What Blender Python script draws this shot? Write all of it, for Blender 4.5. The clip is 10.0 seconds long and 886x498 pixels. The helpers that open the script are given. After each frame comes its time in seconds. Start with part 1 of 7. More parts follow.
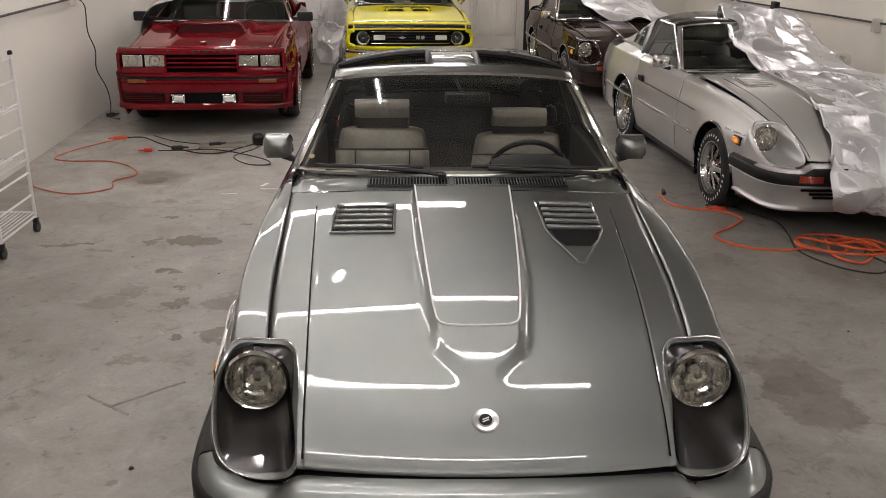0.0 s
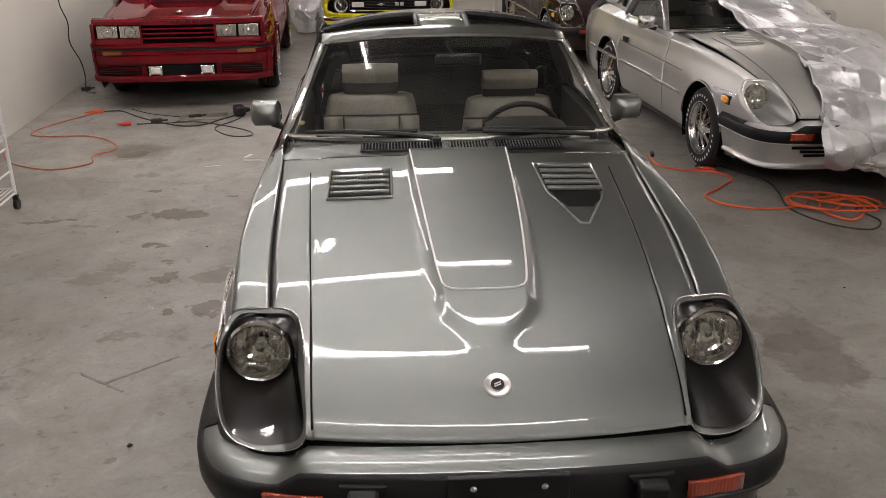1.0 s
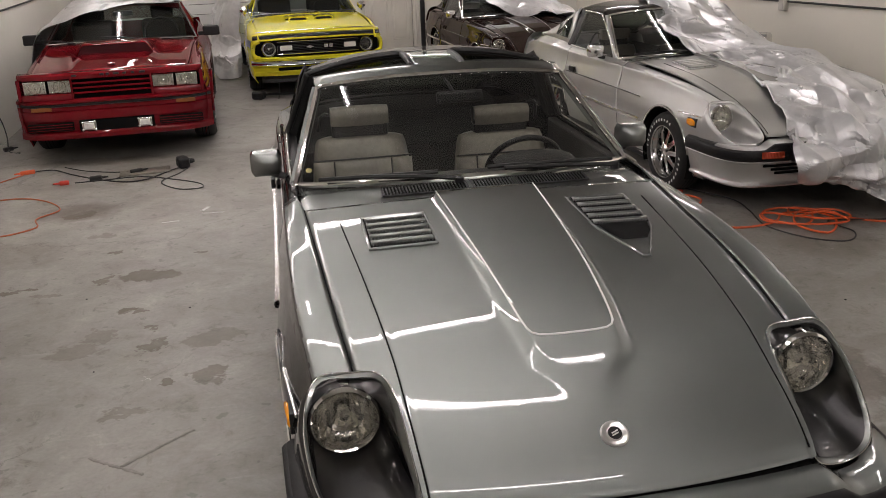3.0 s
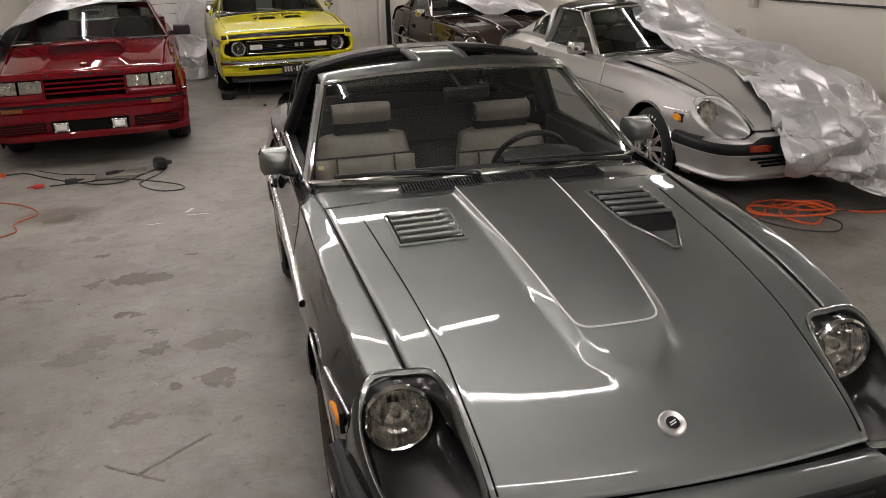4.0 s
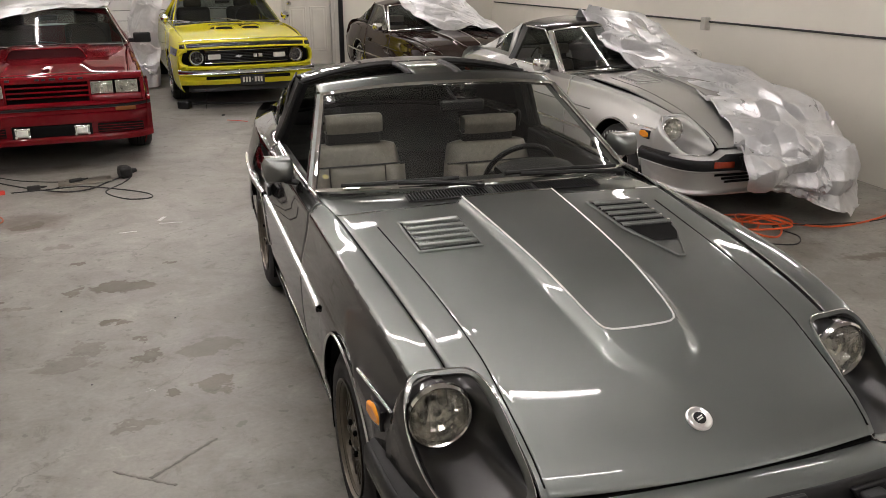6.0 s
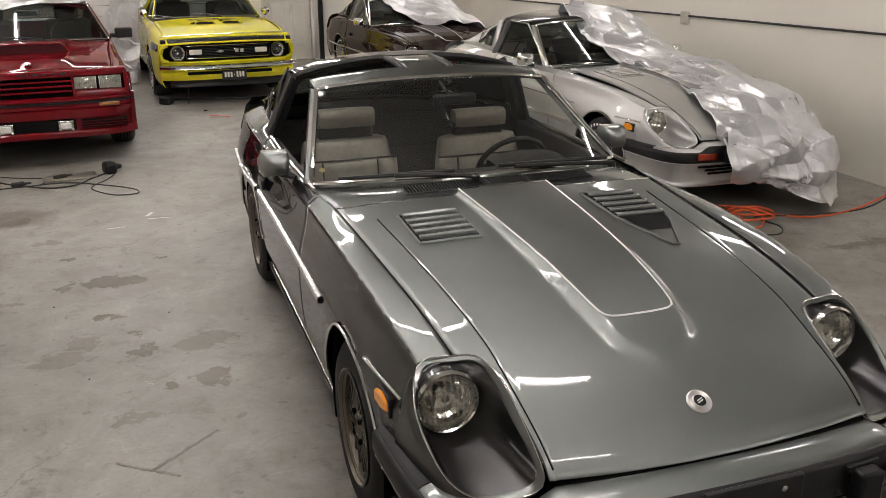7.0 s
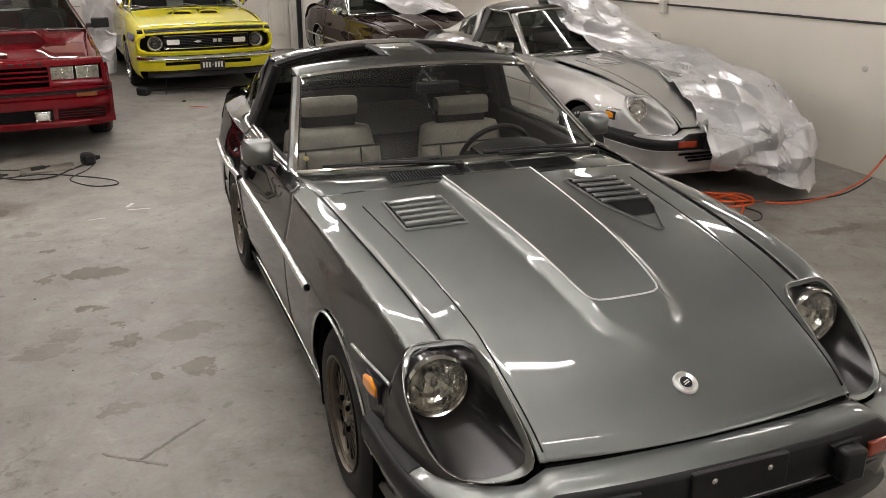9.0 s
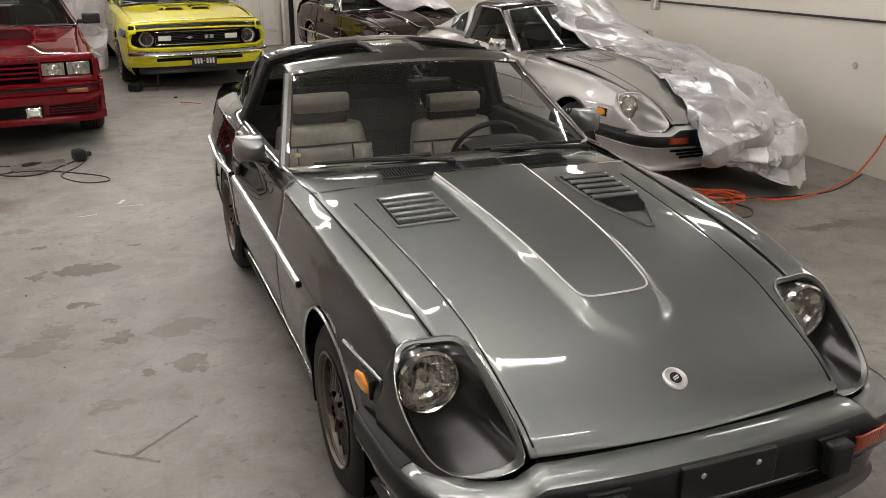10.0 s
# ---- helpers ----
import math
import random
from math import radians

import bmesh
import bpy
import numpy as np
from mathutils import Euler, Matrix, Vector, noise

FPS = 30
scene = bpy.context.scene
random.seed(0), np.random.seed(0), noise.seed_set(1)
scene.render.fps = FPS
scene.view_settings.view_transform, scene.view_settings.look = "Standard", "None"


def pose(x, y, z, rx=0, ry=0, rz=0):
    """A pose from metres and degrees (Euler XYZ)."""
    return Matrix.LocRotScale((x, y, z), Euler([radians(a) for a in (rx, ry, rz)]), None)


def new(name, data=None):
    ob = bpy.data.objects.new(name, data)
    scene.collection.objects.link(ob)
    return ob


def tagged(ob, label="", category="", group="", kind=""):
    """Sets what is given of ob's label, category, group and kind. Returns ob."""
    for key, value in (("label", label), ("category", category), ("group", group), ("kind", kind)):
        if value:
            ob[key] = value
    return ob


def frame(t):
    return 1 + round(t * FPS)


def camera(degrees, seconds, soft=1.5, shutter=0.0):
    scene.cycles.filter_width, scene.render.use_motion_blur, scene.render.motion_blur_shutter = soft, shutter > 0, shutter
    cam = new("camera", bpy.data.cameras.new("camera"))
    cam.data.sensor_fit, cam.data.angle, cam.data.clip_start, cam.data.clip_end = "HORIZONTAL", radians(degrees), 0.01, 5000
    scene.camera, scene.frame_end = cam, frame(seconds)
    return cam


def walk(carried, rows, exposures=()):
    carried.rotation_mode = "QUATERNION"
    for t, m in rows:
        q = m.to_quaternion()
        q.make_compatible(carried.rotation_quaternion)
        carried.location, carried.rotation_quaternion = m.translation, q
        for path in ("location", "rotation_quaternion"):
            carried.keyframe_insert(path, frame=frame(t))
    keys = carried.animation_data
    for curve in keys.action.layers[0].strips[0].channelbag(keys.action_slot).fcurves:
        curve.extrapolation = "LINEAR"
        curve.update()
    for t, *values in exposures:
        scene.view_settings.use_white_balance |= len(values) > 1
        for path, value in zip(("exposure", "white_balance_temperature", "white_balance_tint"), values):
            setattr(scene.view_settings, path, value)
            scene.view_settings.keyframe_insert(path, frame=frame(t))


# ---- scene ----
cam = camera(53.17, 10.0, soft=0.55)
# seconds, eye x y z, pitch, yaw, roll to the right
ROWS = [
    (0.0, -0.197, -1.894, 1.972, -20.27, -1.93, -0.64),
    (0.5, -0.241, -1.874, 1.962, -21.25, -2.67, -0.47),
    (1.0, -0.271, -1.837, 1.927, -22.16, -3.38, 0.30),
    (1.5, -0.309, -1.780, 1.907, -22.66, -4.07, 1.27),
    (2.0, -0.463, -1.736, 1.927, -21.01, -6.12, 1.25),
    (3.5, -0.898, -1.573, 1.901, -19.95, -11.70, 2.38),
    (4.0, -1.021, -1.553, 1.898, -20.05, -13.27, 1.99),
    (4.5, -1.104, -1.573, 1.911, -19.89, -14.31, 1.46),
    (5.0, -1.173, -1.572, 1.908, -19.54, -15.36, 0.88),
    (6.5, -1.399, -1.587, 1.918, -19.24, -18.91, -0.06),
    (7.0, -1.433, -1.604, 1.919, -19.54, -19.51, 0.01),
    (7.5, -1.445, -1.608, 1.914, -19.72, -19.89, 0.14),
    (8.0, -1.457, -1.609, 1.909, -19.86, -20.31, 0.14),
    (8.5, -1.460, -1.609, 1.906, -19.97, -20.63, 0.08),
    (9.0, -1.460, -1.607, 1.906, -20.12, -20.93, 0.01),
    (9.5, -1.461, -1.611, 1.909, -20.26, -21.22, -0.08),
    (10.0, -1.460, -1.618, 1.911, -20.36, -21.44, -0.13),
]
walk(cam, [(t, pose(x, y, z, 0, 0, yaw) @ pose(0, 0, 0, 90 + pitch) @ pose(0, 0, 0, 0, 0, -roll)) for t, x, y, z, pitch, yaw, roll in ROWS],
     exposures=((0.0, 0.22, 6500, 10), (1.5, 0.25, 6500, 10), (2.0, 0.37, 6500, 10), (3.5, 0.03, 6500, 10), (4.0, 0.04, 6500, 10), (4.5, 0.19, 6500, 9.5), (5.0, 0.24, 6500, 9), (6.5, 0.32, 6500, 7), (10.0, 0.36, 6500, 7)))

# ---- world: closed windowless garage, only a faint grey outside ----
world = bpy.data.worlds.new("world")
scene.world = world
world.use_nodes = True
world.node_tree.nodes["Background"].inputs[0].default_value = (0.5, 0.5, 0.52, 1)
world.node_tree.nodes["Background"].inputs[1].default_value = 0.05

ROOM = dict(left=-3.5, right=4.23, back=12.95, front=-4.5, top=2.8)
TUBE_POWER = 50.0
# ceiling tube fixtures: x of the middle, y, turned along the room or not, tubes, half length
# inferred from reflections: middle row to y 5.3, one right-hand, last short tube
FIXTURES = [(-0.45, -0.6, 0), (-0.45, 1.08, 0), (-0.77, 2.48, 0), (-0.95, 5.3, 0), (-0.95, 8.2, 0), (-0.95, 11.0, 0),
            # the others are unseen, added to brighten walls, back and front
            (-2.6, 5.4, 1), (-2.6, 9.4, 1), (3.1, 1.2, 1, 1, 0.61), (3.1, 3.6, 1, 1, 0.61), (3.1, 6.2, 1, 1, 0.61), (3.5, 9.6, 1, 1), (1.6, 11.4, 0), (2.4, -2.6, 0), (-0.72, 3.30, 1, 1, 0.2)]


# ---- materials ----
def nodes_of(name):
    m = bpy.data.materials.new(name)
    m.use_nodes = True
    nt = m.node_tree
    return m, nt, nt.nodes["Principled BSDF"]


def link(nt, a, b):
    nt.links.new(a, b)


def noise_node(nt, scale, detail=4, rough=0.55, coord="Object", dist=0.0):
    tc = nt.nodes.new("ShaderNodeTexCoord")
    n = nt.nodes.new("ShaderNodeTexNoise")
    n.inputs["Scale"].default_value = scale
    n.inputs["Detail"].default_value = detail
    n.inputs["Roughness"].default_value = rough
    n.inputs["Distortion"].default_value = dist
    link(nt, tc.outputs[coord], n.inputs["Vector"])
    return n


def ramp(nt, src, stops):
    r = nt.nodes.new("ShaderNodeValToRGB")
    el = r.color_ramp.elements
    while len(el) < len(stops):
        el.new(0.5)
    for e, (p, c) in zip(el, stops):
        e.position = p
        e.color = (*c, 1) if len(c) == 3 else c
    link(nt, src, r.inputs[0])
    return r


def mix(nt, fac, a, b, mode="MIX"):
    m = nt.nodes.new("ShaderNodeMix")
    m.data_type = "RGBA"
    m.blend_type = mode
    for sock, v in ((m.inputs[0], fac), (m.inputs[6], a), (m.inputs[7], b)):
        if isinstance(v, (int, float)):
            sock.default_value = v
        elif isinstance(v, tuple):
            sock.default_value = (*v, 1)
        else:
            link(nt, v, sock)
    return m.outputs[2]


def bump(nt, bsdf, src, strength, distance=0.01):
    b = nt.nodes.new("ShaderNodeBump")
    b.inputs["Strength"].default_value = strength
    b.inputs["Distance"].default_value = distance
    link(nt, src, b.inputs["Height"])
    link(nt, b.outputs[0], bsdf.inputs["Normal"])


def plain(name, col, rough=0.5, metal=0.0, vary=0.12, scale=14.0, bumps=0.0, coat=0.0, coat_rough=0.05, spec=0.5):
    """A surface with a base colour that varies a little at two scales, worn gloss and fine relief."""
    m, nt, b = nodes_of(name)
    b.inputs["Metallic"].default_value = metal
    b.inputs["Specular IOR Level"].default_value = spec
    b.inputs["Coat Weight"].default_value = coat
    b.inputs["Coat Roughness"].default_value = coat_rough
    big, fine = noise_node(nt, scale * 0.25, 3), noise_node(nt, scale * 6, 5)
    lo, hi = tuple(c * (1 - vary) for c in col), tuple(min(1, c * (1 + vary)) for c in col)
    c1 = ramp(nt, big.outputs[0], [(0.3, lo), (0.7, hi)])
    c2 = ramp(nt, fine.outputs[0], [(0.35, (1 - vary * 0.6,) * 3), (0.6, (1, 1, 1))])
    link(nt, mix(nt, 1.0, c1.outputs[0], c2.outputs[0], "MULTIPLY"), b.inputs["Base Color"])
    r = nt.nodes.new("ShaderNodeMapRange")
    link(nt, big.outputs[0], r.inputs[0])
    r.inputs[3].default_value, r.inputs[4].default_value = max(0.02, rough * 0.85), min(1, rough * 1.15)
    link(nt, r.outputs[0], b.inputs["Roughness"])
    if bumps:
        bump(nt, b, fine.outputs[0], bumps, 0.004)
    return m


def paint(name, col, metal=0.0, rough=0.35, coat=1.0):
    """Car paint under clear lacquer, with a slight orange peel and a film of dust."""
    m, nt, b = nodes_of(name)
    flake = noise_node(nt, 900, 2, 0.6)
    dust = noise_node(nt, 3.0, 5, 0.6)
    c = ramp(nt, flake.outputs[0], [(0.3, tuple(v * 0.88 for v in col)), (0.7, tuple(min(1, v * 1.12) for v in col))])
    d = ramp(nt, dust.outputs[0], [(0.45, (0, 0, 0)), (0.8, (0.025, 0.025, 0.025))])
    link(nt, mix(nt, d.outputs[0], c.outputs[0], (0.42, 0.40, 0.37)), b.inputs["Base Color"])
    b.inputs["Metallic"].default_value = metal
    b.inputs["Roughness"].default_value = rough
    b.inputs["Coat Weight"].default_value = coat
    b.inputs["Coat Roughness"].default_value = 0.02
    b.inputs["Specular IOR Level"].default_value = 0.5 if metal > 0.25 else 0.0
    peel = noise_node(nt, 40, 2, 0.5)
    p = nt.nodes.new("ShaderNodeBump")
    p.inputs["Strength"].default_value = 0.02
    p.inputs["Distance"].default_value = 0.002
    link(nt, peel.outputs[0], p.inputs["Height"])
    link(nt, p.outputs[0], b.inputs["Coat Normal"])
    return m


def gloss_weight(nt):
    """Clear lacquer or glass: four per cent of the light straight on, all of it at a grazing angle."""
    lw = nt.nodes.new("ShaderNodeLayerWeight")
    out = lw.outputs["Facing"]
    for op, v in (("POWER", 5.0), ("MULTIPLY_ADD", 0.96)):
        k = nt.nodes.new("ShaderNodeMath")
        k.operation = op
        link(nt, out, k.inputs[0])
        k.inputs[1].default_value = v
        k.inputs[2].default_value = 0.04
        out = k.outputs[0]
    return out


def flake_paint(name, col, rough=0.5, body=0.03, peel_strength=0.02):
    """Metallic car paint: a broad flake sheen with little spill under a sharp clear lacquer."""
    m, nt, b = nodes_of(name)
    nt.nodes.remove(b)
    out = nt.nodes["Material Output"]
    flake = noise_node(nt, 900, 2, 0.6)
    dust = noise_node(nt, 3.0, 5, 0.6)
    c = ramp(nt, flake.outputs[0], [(0.3, tuple(v * 0.86 for v in col)), (0.7, tuple(min(1, v * 1.14) for v in col))])
    sheen = nt.nodes.new("ShaderNodeBsdfAnisotropic")
    sheen.distribution = "BECKMANN"
    sheen.inputs["Roughness"].default_value = rough
    link(nt, c.outputs[0], sheen.inputs["Color"])
    dif = nt.nodes.new("ShaderNodeBsdfDiffuse")
    d = ramp(nt, dust.outputs[0], [(0.4, (body,) * 3), (0.8, (body + 0.02, body + 0.019, body + 0.018))])
    link(nt, d.outputs[0], dif.inputs[0])
    base = nt.nodes.new("ShaderNodeAddShader")
    link(nt, sheen.outputs[0], base.inputs[0])
    link(nt, dif.outputs[0], base.inputs[1])
    coat = nt.nodes.new("ShaderNodeBsdfAnisotropic")
    coat.inputs["Roughness"].default_value = 0.02
    coat.inputs["Color"].default_value = (1, 1, 1, 1)
    peel = noise_node(nt, 40, 2, 0.5)
    p = nt.nodes.new("ShaderNodeBump")
    p.inputs["Strength"].default_value = peel_strength
    p.inputs["Distance"].default_value = 0.002
    link(nt, peel.outputs[0], p.inputs["Height"])
    link(nt, p.outputs[0], coat.inputs["Normal"])
    ms = nt.nodes.new("ShaderNodeMixShader")
    link(nt, gloss_weight(nt), ms.inputs[0])
    link(nt, base.outputs[0], ms.inputs[1])
    link(nt, coat.outputs[0], ms.inputs[2])
    link(nt, ms.outputs[0], out.inputs[0])
    return m


def glass(name, tint=(0.75, 0.78, 0.75), dust=0.0):
    """Clear pane; dust: cover of a thin streaky dust film that also paints in reflection haze."""
    m, nt, b = nodes_of(name)
    out = nt.nodes["Material Output"]
    tr = nt.nodes.new("ShaderNodeBsdfTransparent")
    tr.inputs[0].default_value = (*tint, 1)
    gl = nt.nodes.new("ShaderNodeBsdfGlossy")
    gl.inputs["Roughness"].default_value = 0.015
    gl.inputs[0].default_value = (1, 1, 1, 1)
    ms = nt.nodes.new("ShaderNodeMixShader")
    link(nt, gloss_weight(nt), ms.inputs[0])
    link(nt, tr.outputs[0], ms.inputs[1])
    link(nt, gl.outputs[0], ms.inputs[2])
    link(nt, ms.outputs[0], out.inputs[0])
    if dust:
        tc, mp, n = nt.nodes.new("ShaderNodeTexCoord"), nt.nodes.new("ShaderNodeMapping"), nt.nodes.new("ShaderNodeTexNoise")
        mp.inputs["Scale"].default_value = (9, 1.2, 1.2)
        n.inputs["Scale"].default_value = 2.0
        n.inputs["Detail"].default_value = 5
        link(nt, tc.outputs["Object"], mp.inputs[0])
        link(nt, mp.outputs[0], n.inputs["Vector"])
        f = ramp(nt, n.outputs[0], [(0.35, (dust * 0.55,) * 3), (0.70, (dust * 1.5,) * 3)])
        film = nt.nodes.new("ShaderNodeBsdfDiffuse")
        film.inputs[0].default_value = (0.66, 0.64, 0.62, 1)
        hazed = nt.nodes.new("ShaderNodeMixShader")
        link(nt, f.outputs[0], hazed.inputs[0])
        link(nt, ms.outputs[0], hazed.inputs[1])
        link(nt, film.outputs[0], hazed.inputs[2])
        link(nt, hazed.outputs[0], out.inputs[0])
    return m


def fluted(name):
    """Moulded headlight glass: clear, yet scattering part of the light in its flutes."""
    m = glass(name, (0.93, 0.93, 0.91))
    nt = m.node_tree
    out = nt.nodes["Material Output"]
    clear = out.inputs[0].links[0].from_socket
    df = nt.nodes.new("ShaderNodeBsdfDiffuse")
    tl = nt.nodes.new("ShaderNodeBsdfTranslucent")
    df.inputs[0].default_value = tl.inputs[0].default_value = (0.82, 0.79, 0.73, 1)
    w = nt.nodes.new("ShaderNodeTexWave")
    w.inputs["Scale"].default_value = 17
    w.inputs["Distortion"].default_value = 3.2
    tc = nt.nodes.new("ShaderNodeTexCoord")
    link(nt, tc.outputs["Object"], w.inputs[0])
    f = ramp(nt, w.outputs[1], [(0.3, (0.0,) * 3), (0.7, (0.02,) * 3), (0.95, (0.09,) * 3)])
    a, b = nt.nodes.new("ShaderNodeMixShader"), nt.nodes.new("ShaderNodeMixShader")
    a.inputs[0].default_value = 0.4
    link(nt, df.outputs[0], a.inputs[1])
    link(nt, tl.outputs[0], a.inputs[2])
    link(nt, f.outputs[0], b.inputs[0])
    link(nt, clear, b.inputs[1])
    link(nt, a.outputs[0], b.inputs[2])
    link(nt, b.outputs[0], out.inputs[0])
    return m


def lens_glass(name, col, rough=0.1, trans=0.0):
    m, nt, b = nodes_of(name)
    b.inputs["Base Color"].default_value = (*col, 1)
    b.inputs["Roughness"].default_value = rough
    b.inputs["Transmission Weight"].default_value = trans
    b.inputs["Coat Weight"].default_value = 1.0
    w = nt.nodes.new("ShaderNodeTexWave")
    w.inputs["Scale"].default_value = 30
    w.inputs["Distortion"].default_value = 0.5
    tc = nt.nodes.new("ShaderNodeTexCoord")
    link(nt, tc.outputs["Object"], w.inputs[0])
    bump(nt, b, w.outputs[1], 0.25, 0.003)
    return m


def glow(name, col, power):
    m, nt, b = nodes_of(name)
    b.inputs["Base Color"].default_value = (0.9, 0.9, 0.9, 1)
    b.inputs["Emission Color"].default_value = (*col, 1)
    b.inputs["Emission Strength"].default_value = power
    return m


def concrete():
    m, nt, b = nodes_of("floor_concrete")
    big, mid, fine = noise_node(nt, 0.55, 5, 0.6, dist=0.4), noise_node(nt, 2.6, 6, 0.65, dist=0.8), noise_node(nt, 45, 4, 0.6)
    c1 = ramp(nt, big.outputs[0], [(0.3, (0.225, 0.213, 0.195)), (0.52, (0.290, 0.278, 0.256)), (0.72, (0.355, 0.343, 0.321))])
    c2 = ramp(nt, mid.outputs[0], [(0.28, (0.72, 0.70, 0.67)), (0.5, (0.98, 0.98, 0.97)), (0.75, (1.08, 1.08, 1.08))])
    c3 = ramp(nt, fine.outputs[0], [(0.3, (0.88, 0.88, 0.88)), (0.6, (1, 1, 1))])
    col = mix(nt, 1.0, c1.outputs[0], c2.outputs[0], "MULTIPLY")
    col = mix(nt, 1.0, col, c3.outputs[0], "MULTIPLY")
    # oil and tyre stains, dark specks and a pale dusting
    tc = nt.nodes.new("ShaderNodeTexCoord")
    warp = noise_node(nt, 5, 4, 0.7)
    off = nt.nodes.new("ShaderNodeVectorMath")
    off.operation = "MULTIPLY_ADD"
    link(nt, warp.outputs[1], off.inputs[0])
    off.inputs[1].default_value = (0.36, 0.36, 0)
    link(nt, tc.outputs["Object"], off.inputs[2])
    pn = noise_node(nt, 9, 5, 0.7, dist=1.0)
    patch = ramp(nt, pn.outputs[0], [(0.34, (0.75,) * 3), (0.48, (1, 1, 1))])
    for sx, sy, rx, ry, dark in STAINS:
        dark = min(0.92, dark * 1.35)
        v = nt.nodes.new("ShaderNodeVectorMath")
        v.operation = "SUBTRACT"
        link(nt, off.outputs[0], v.inputs[0])
        v.inputs[1].default_value = (sx + 0.18, sy + 0.18, 0)
        d = nt.nodes.new("ShaderNodeVectorMath")
        d.operation = "DIVIDE"
        link(nt, v.outputs[0], d.inputs[0])
        d.inputs[1].default_value = (rx, ry, 1000)
        ln = nt.nodes.new("ShaderNodeVectorMath")
        ln.operation = "LENGTH"
        link(nt, d.outputs[0], ln.inputs[0])
        f = ramp(nt, ln.outputs["Value"], [(0.45, (dark,) * 3), (0.8, (dark * (1.1 if rx < 0.25 else 0.5),) * 3), (0.97, (0, 0, 0))])
        col = mix(nt, mix(nt, 1.0, f.outputs[0], patch.outputs[0], "MULTIPLY"), col, (0.105, 0.082, 0.062))
    # hairline cracks where the slab is weak, pale scrapes, trodden-in dirt
    vo = nt.nodes.new("ShaderNodeTexVoronoi")
    vo.feature = "DISTANCE_TO_EDGE"
    vo.inputs["Scale"].default_value = 0.55
    wob = noise_node(nt, 3.0, 6, 0.75)
    ad = nt.nodes.new("ShaderNodeMixRGB")
    ad.blend_type = "ADD"
    ad.inputs[0].default_value = 0.35
    link(nt, tc.outputs["Object"], ad.inputs[1])
    link(nt, wob.outputs[1], ad.inputs[2])
    link(nt, ad.outputs[0], vo.inputs["Vector"])
    ck = ramp(nt, vo.outputs["Distance"], [(0.0, (0.55,) * 3), (0.006, (0, 0, 0))])
    weak = ramp(nt, big.outputs[0], [(0.44, (0, 0, 0)), (0.58, (1, 1, 1))])
    col = mix(nt, mix(nt, 1.0, ck.outputs[0], weak.outputs[0], "MULTIPLY"), col, (0.09, 0.082, 0.072))
    mp = nt.nodes.new("ShaderNodeMapping")
    mp.inputs["Rotation"].default_value = (0, 0, 0.6)
    mp.inputs["Scale"].default_value = (2.0, 14.0, 1)
    link(nt, tc.outputs["Object"], mp.inputs[0])
    scr = nt.nodes.new("ShaderNodeTexNoise")
    scr.inputs["Scale"].default_value = 1.6
    scr.inputs["Detail"].default_value = 5
    link(nt, mp.outputs[0], scr.inputs["Vector"])
    sp = ramp(nt, scr.outputs[0], [(0.66, (0, 0, 0)), (0.72, (0.30,) * 3)])
    col = mix(nt, sp.outputs[0], col, (0.36, 0.352, 0.33))
    grime = noise_node(nt, 6.5, 6, 0.75, dist=0.6)
    gd = ramp(nt, grime.outputs[0], [(0.30, (0.62, 0.61, 0.585)), (0.44, (0.96, 0.96, 0.955)), (0.56, (1, 1, 1)), (0.68, (1.15, 1.15, 1.14))])
    col = mix(nt, 1.0, col, gd.outputs[0], "MULTIPLY")
    specks = noise_node(nt, 11, 3, 0.6)
    s = ramp(nt, specks.outputs[0], [(0.645, (0, 0, 0)), (0.675, (0.6, 0.6, 0.6))])
    col = mix(nt, s.outputs[0], col, (0.13, 0.13, 0.11))
    # dried paint drips, pale
    drip = nt.nodes.new("ShaderNodeTexVoronoi")
    drip.inputs["Scale"].default_value = 3.2
    link(nt, off.outputs[0], drip.inputs["Vector"])
    dp = ramp(nt, drip.outputs["Distance"], [(0.0, (0.8,) * 3), (0.028, (0.7,) * 3), (0.04, (0, 0, 0))])
    keep = ramp(nt, drip.outputs["Color"], [(0.55, (0, 0, 0)), (0.6, (1, 1, 1))])
    col = mix(nt, mix(nt, 1.0, dp.outputs[0], keep.outputs[0], "MULTIPLY"), col, (0.55, 0.54, 0.51))
    # broad cloudy patches where the slab was trowelled
    cloud = noise_node(nt, 1.3, 4, 0.55, dist=1.6)
    cd = ramp(nt, cloud.outputs[0], [(0.34, (0.84, 0.83, 0.81)), (0.52, (1, 1, 1)), (0.68, (1.10, 1.10, 1.10))])
    col = mix(nt, 1.0, col, cd.outputs[0], "MULTIPLY")
    link(nt, col, b.inputs["Base Color"])
    rr = ramp(nt, mid.outputs[0], [(0.3, (0.42,) * 3), (0.7, (0.62,) * 3)])
    link(nt, rr.outputs[0], b.inputs["Roughness"])
    bump(nt, b, fine.outputs[0], 0.12, 0.003)
    return m


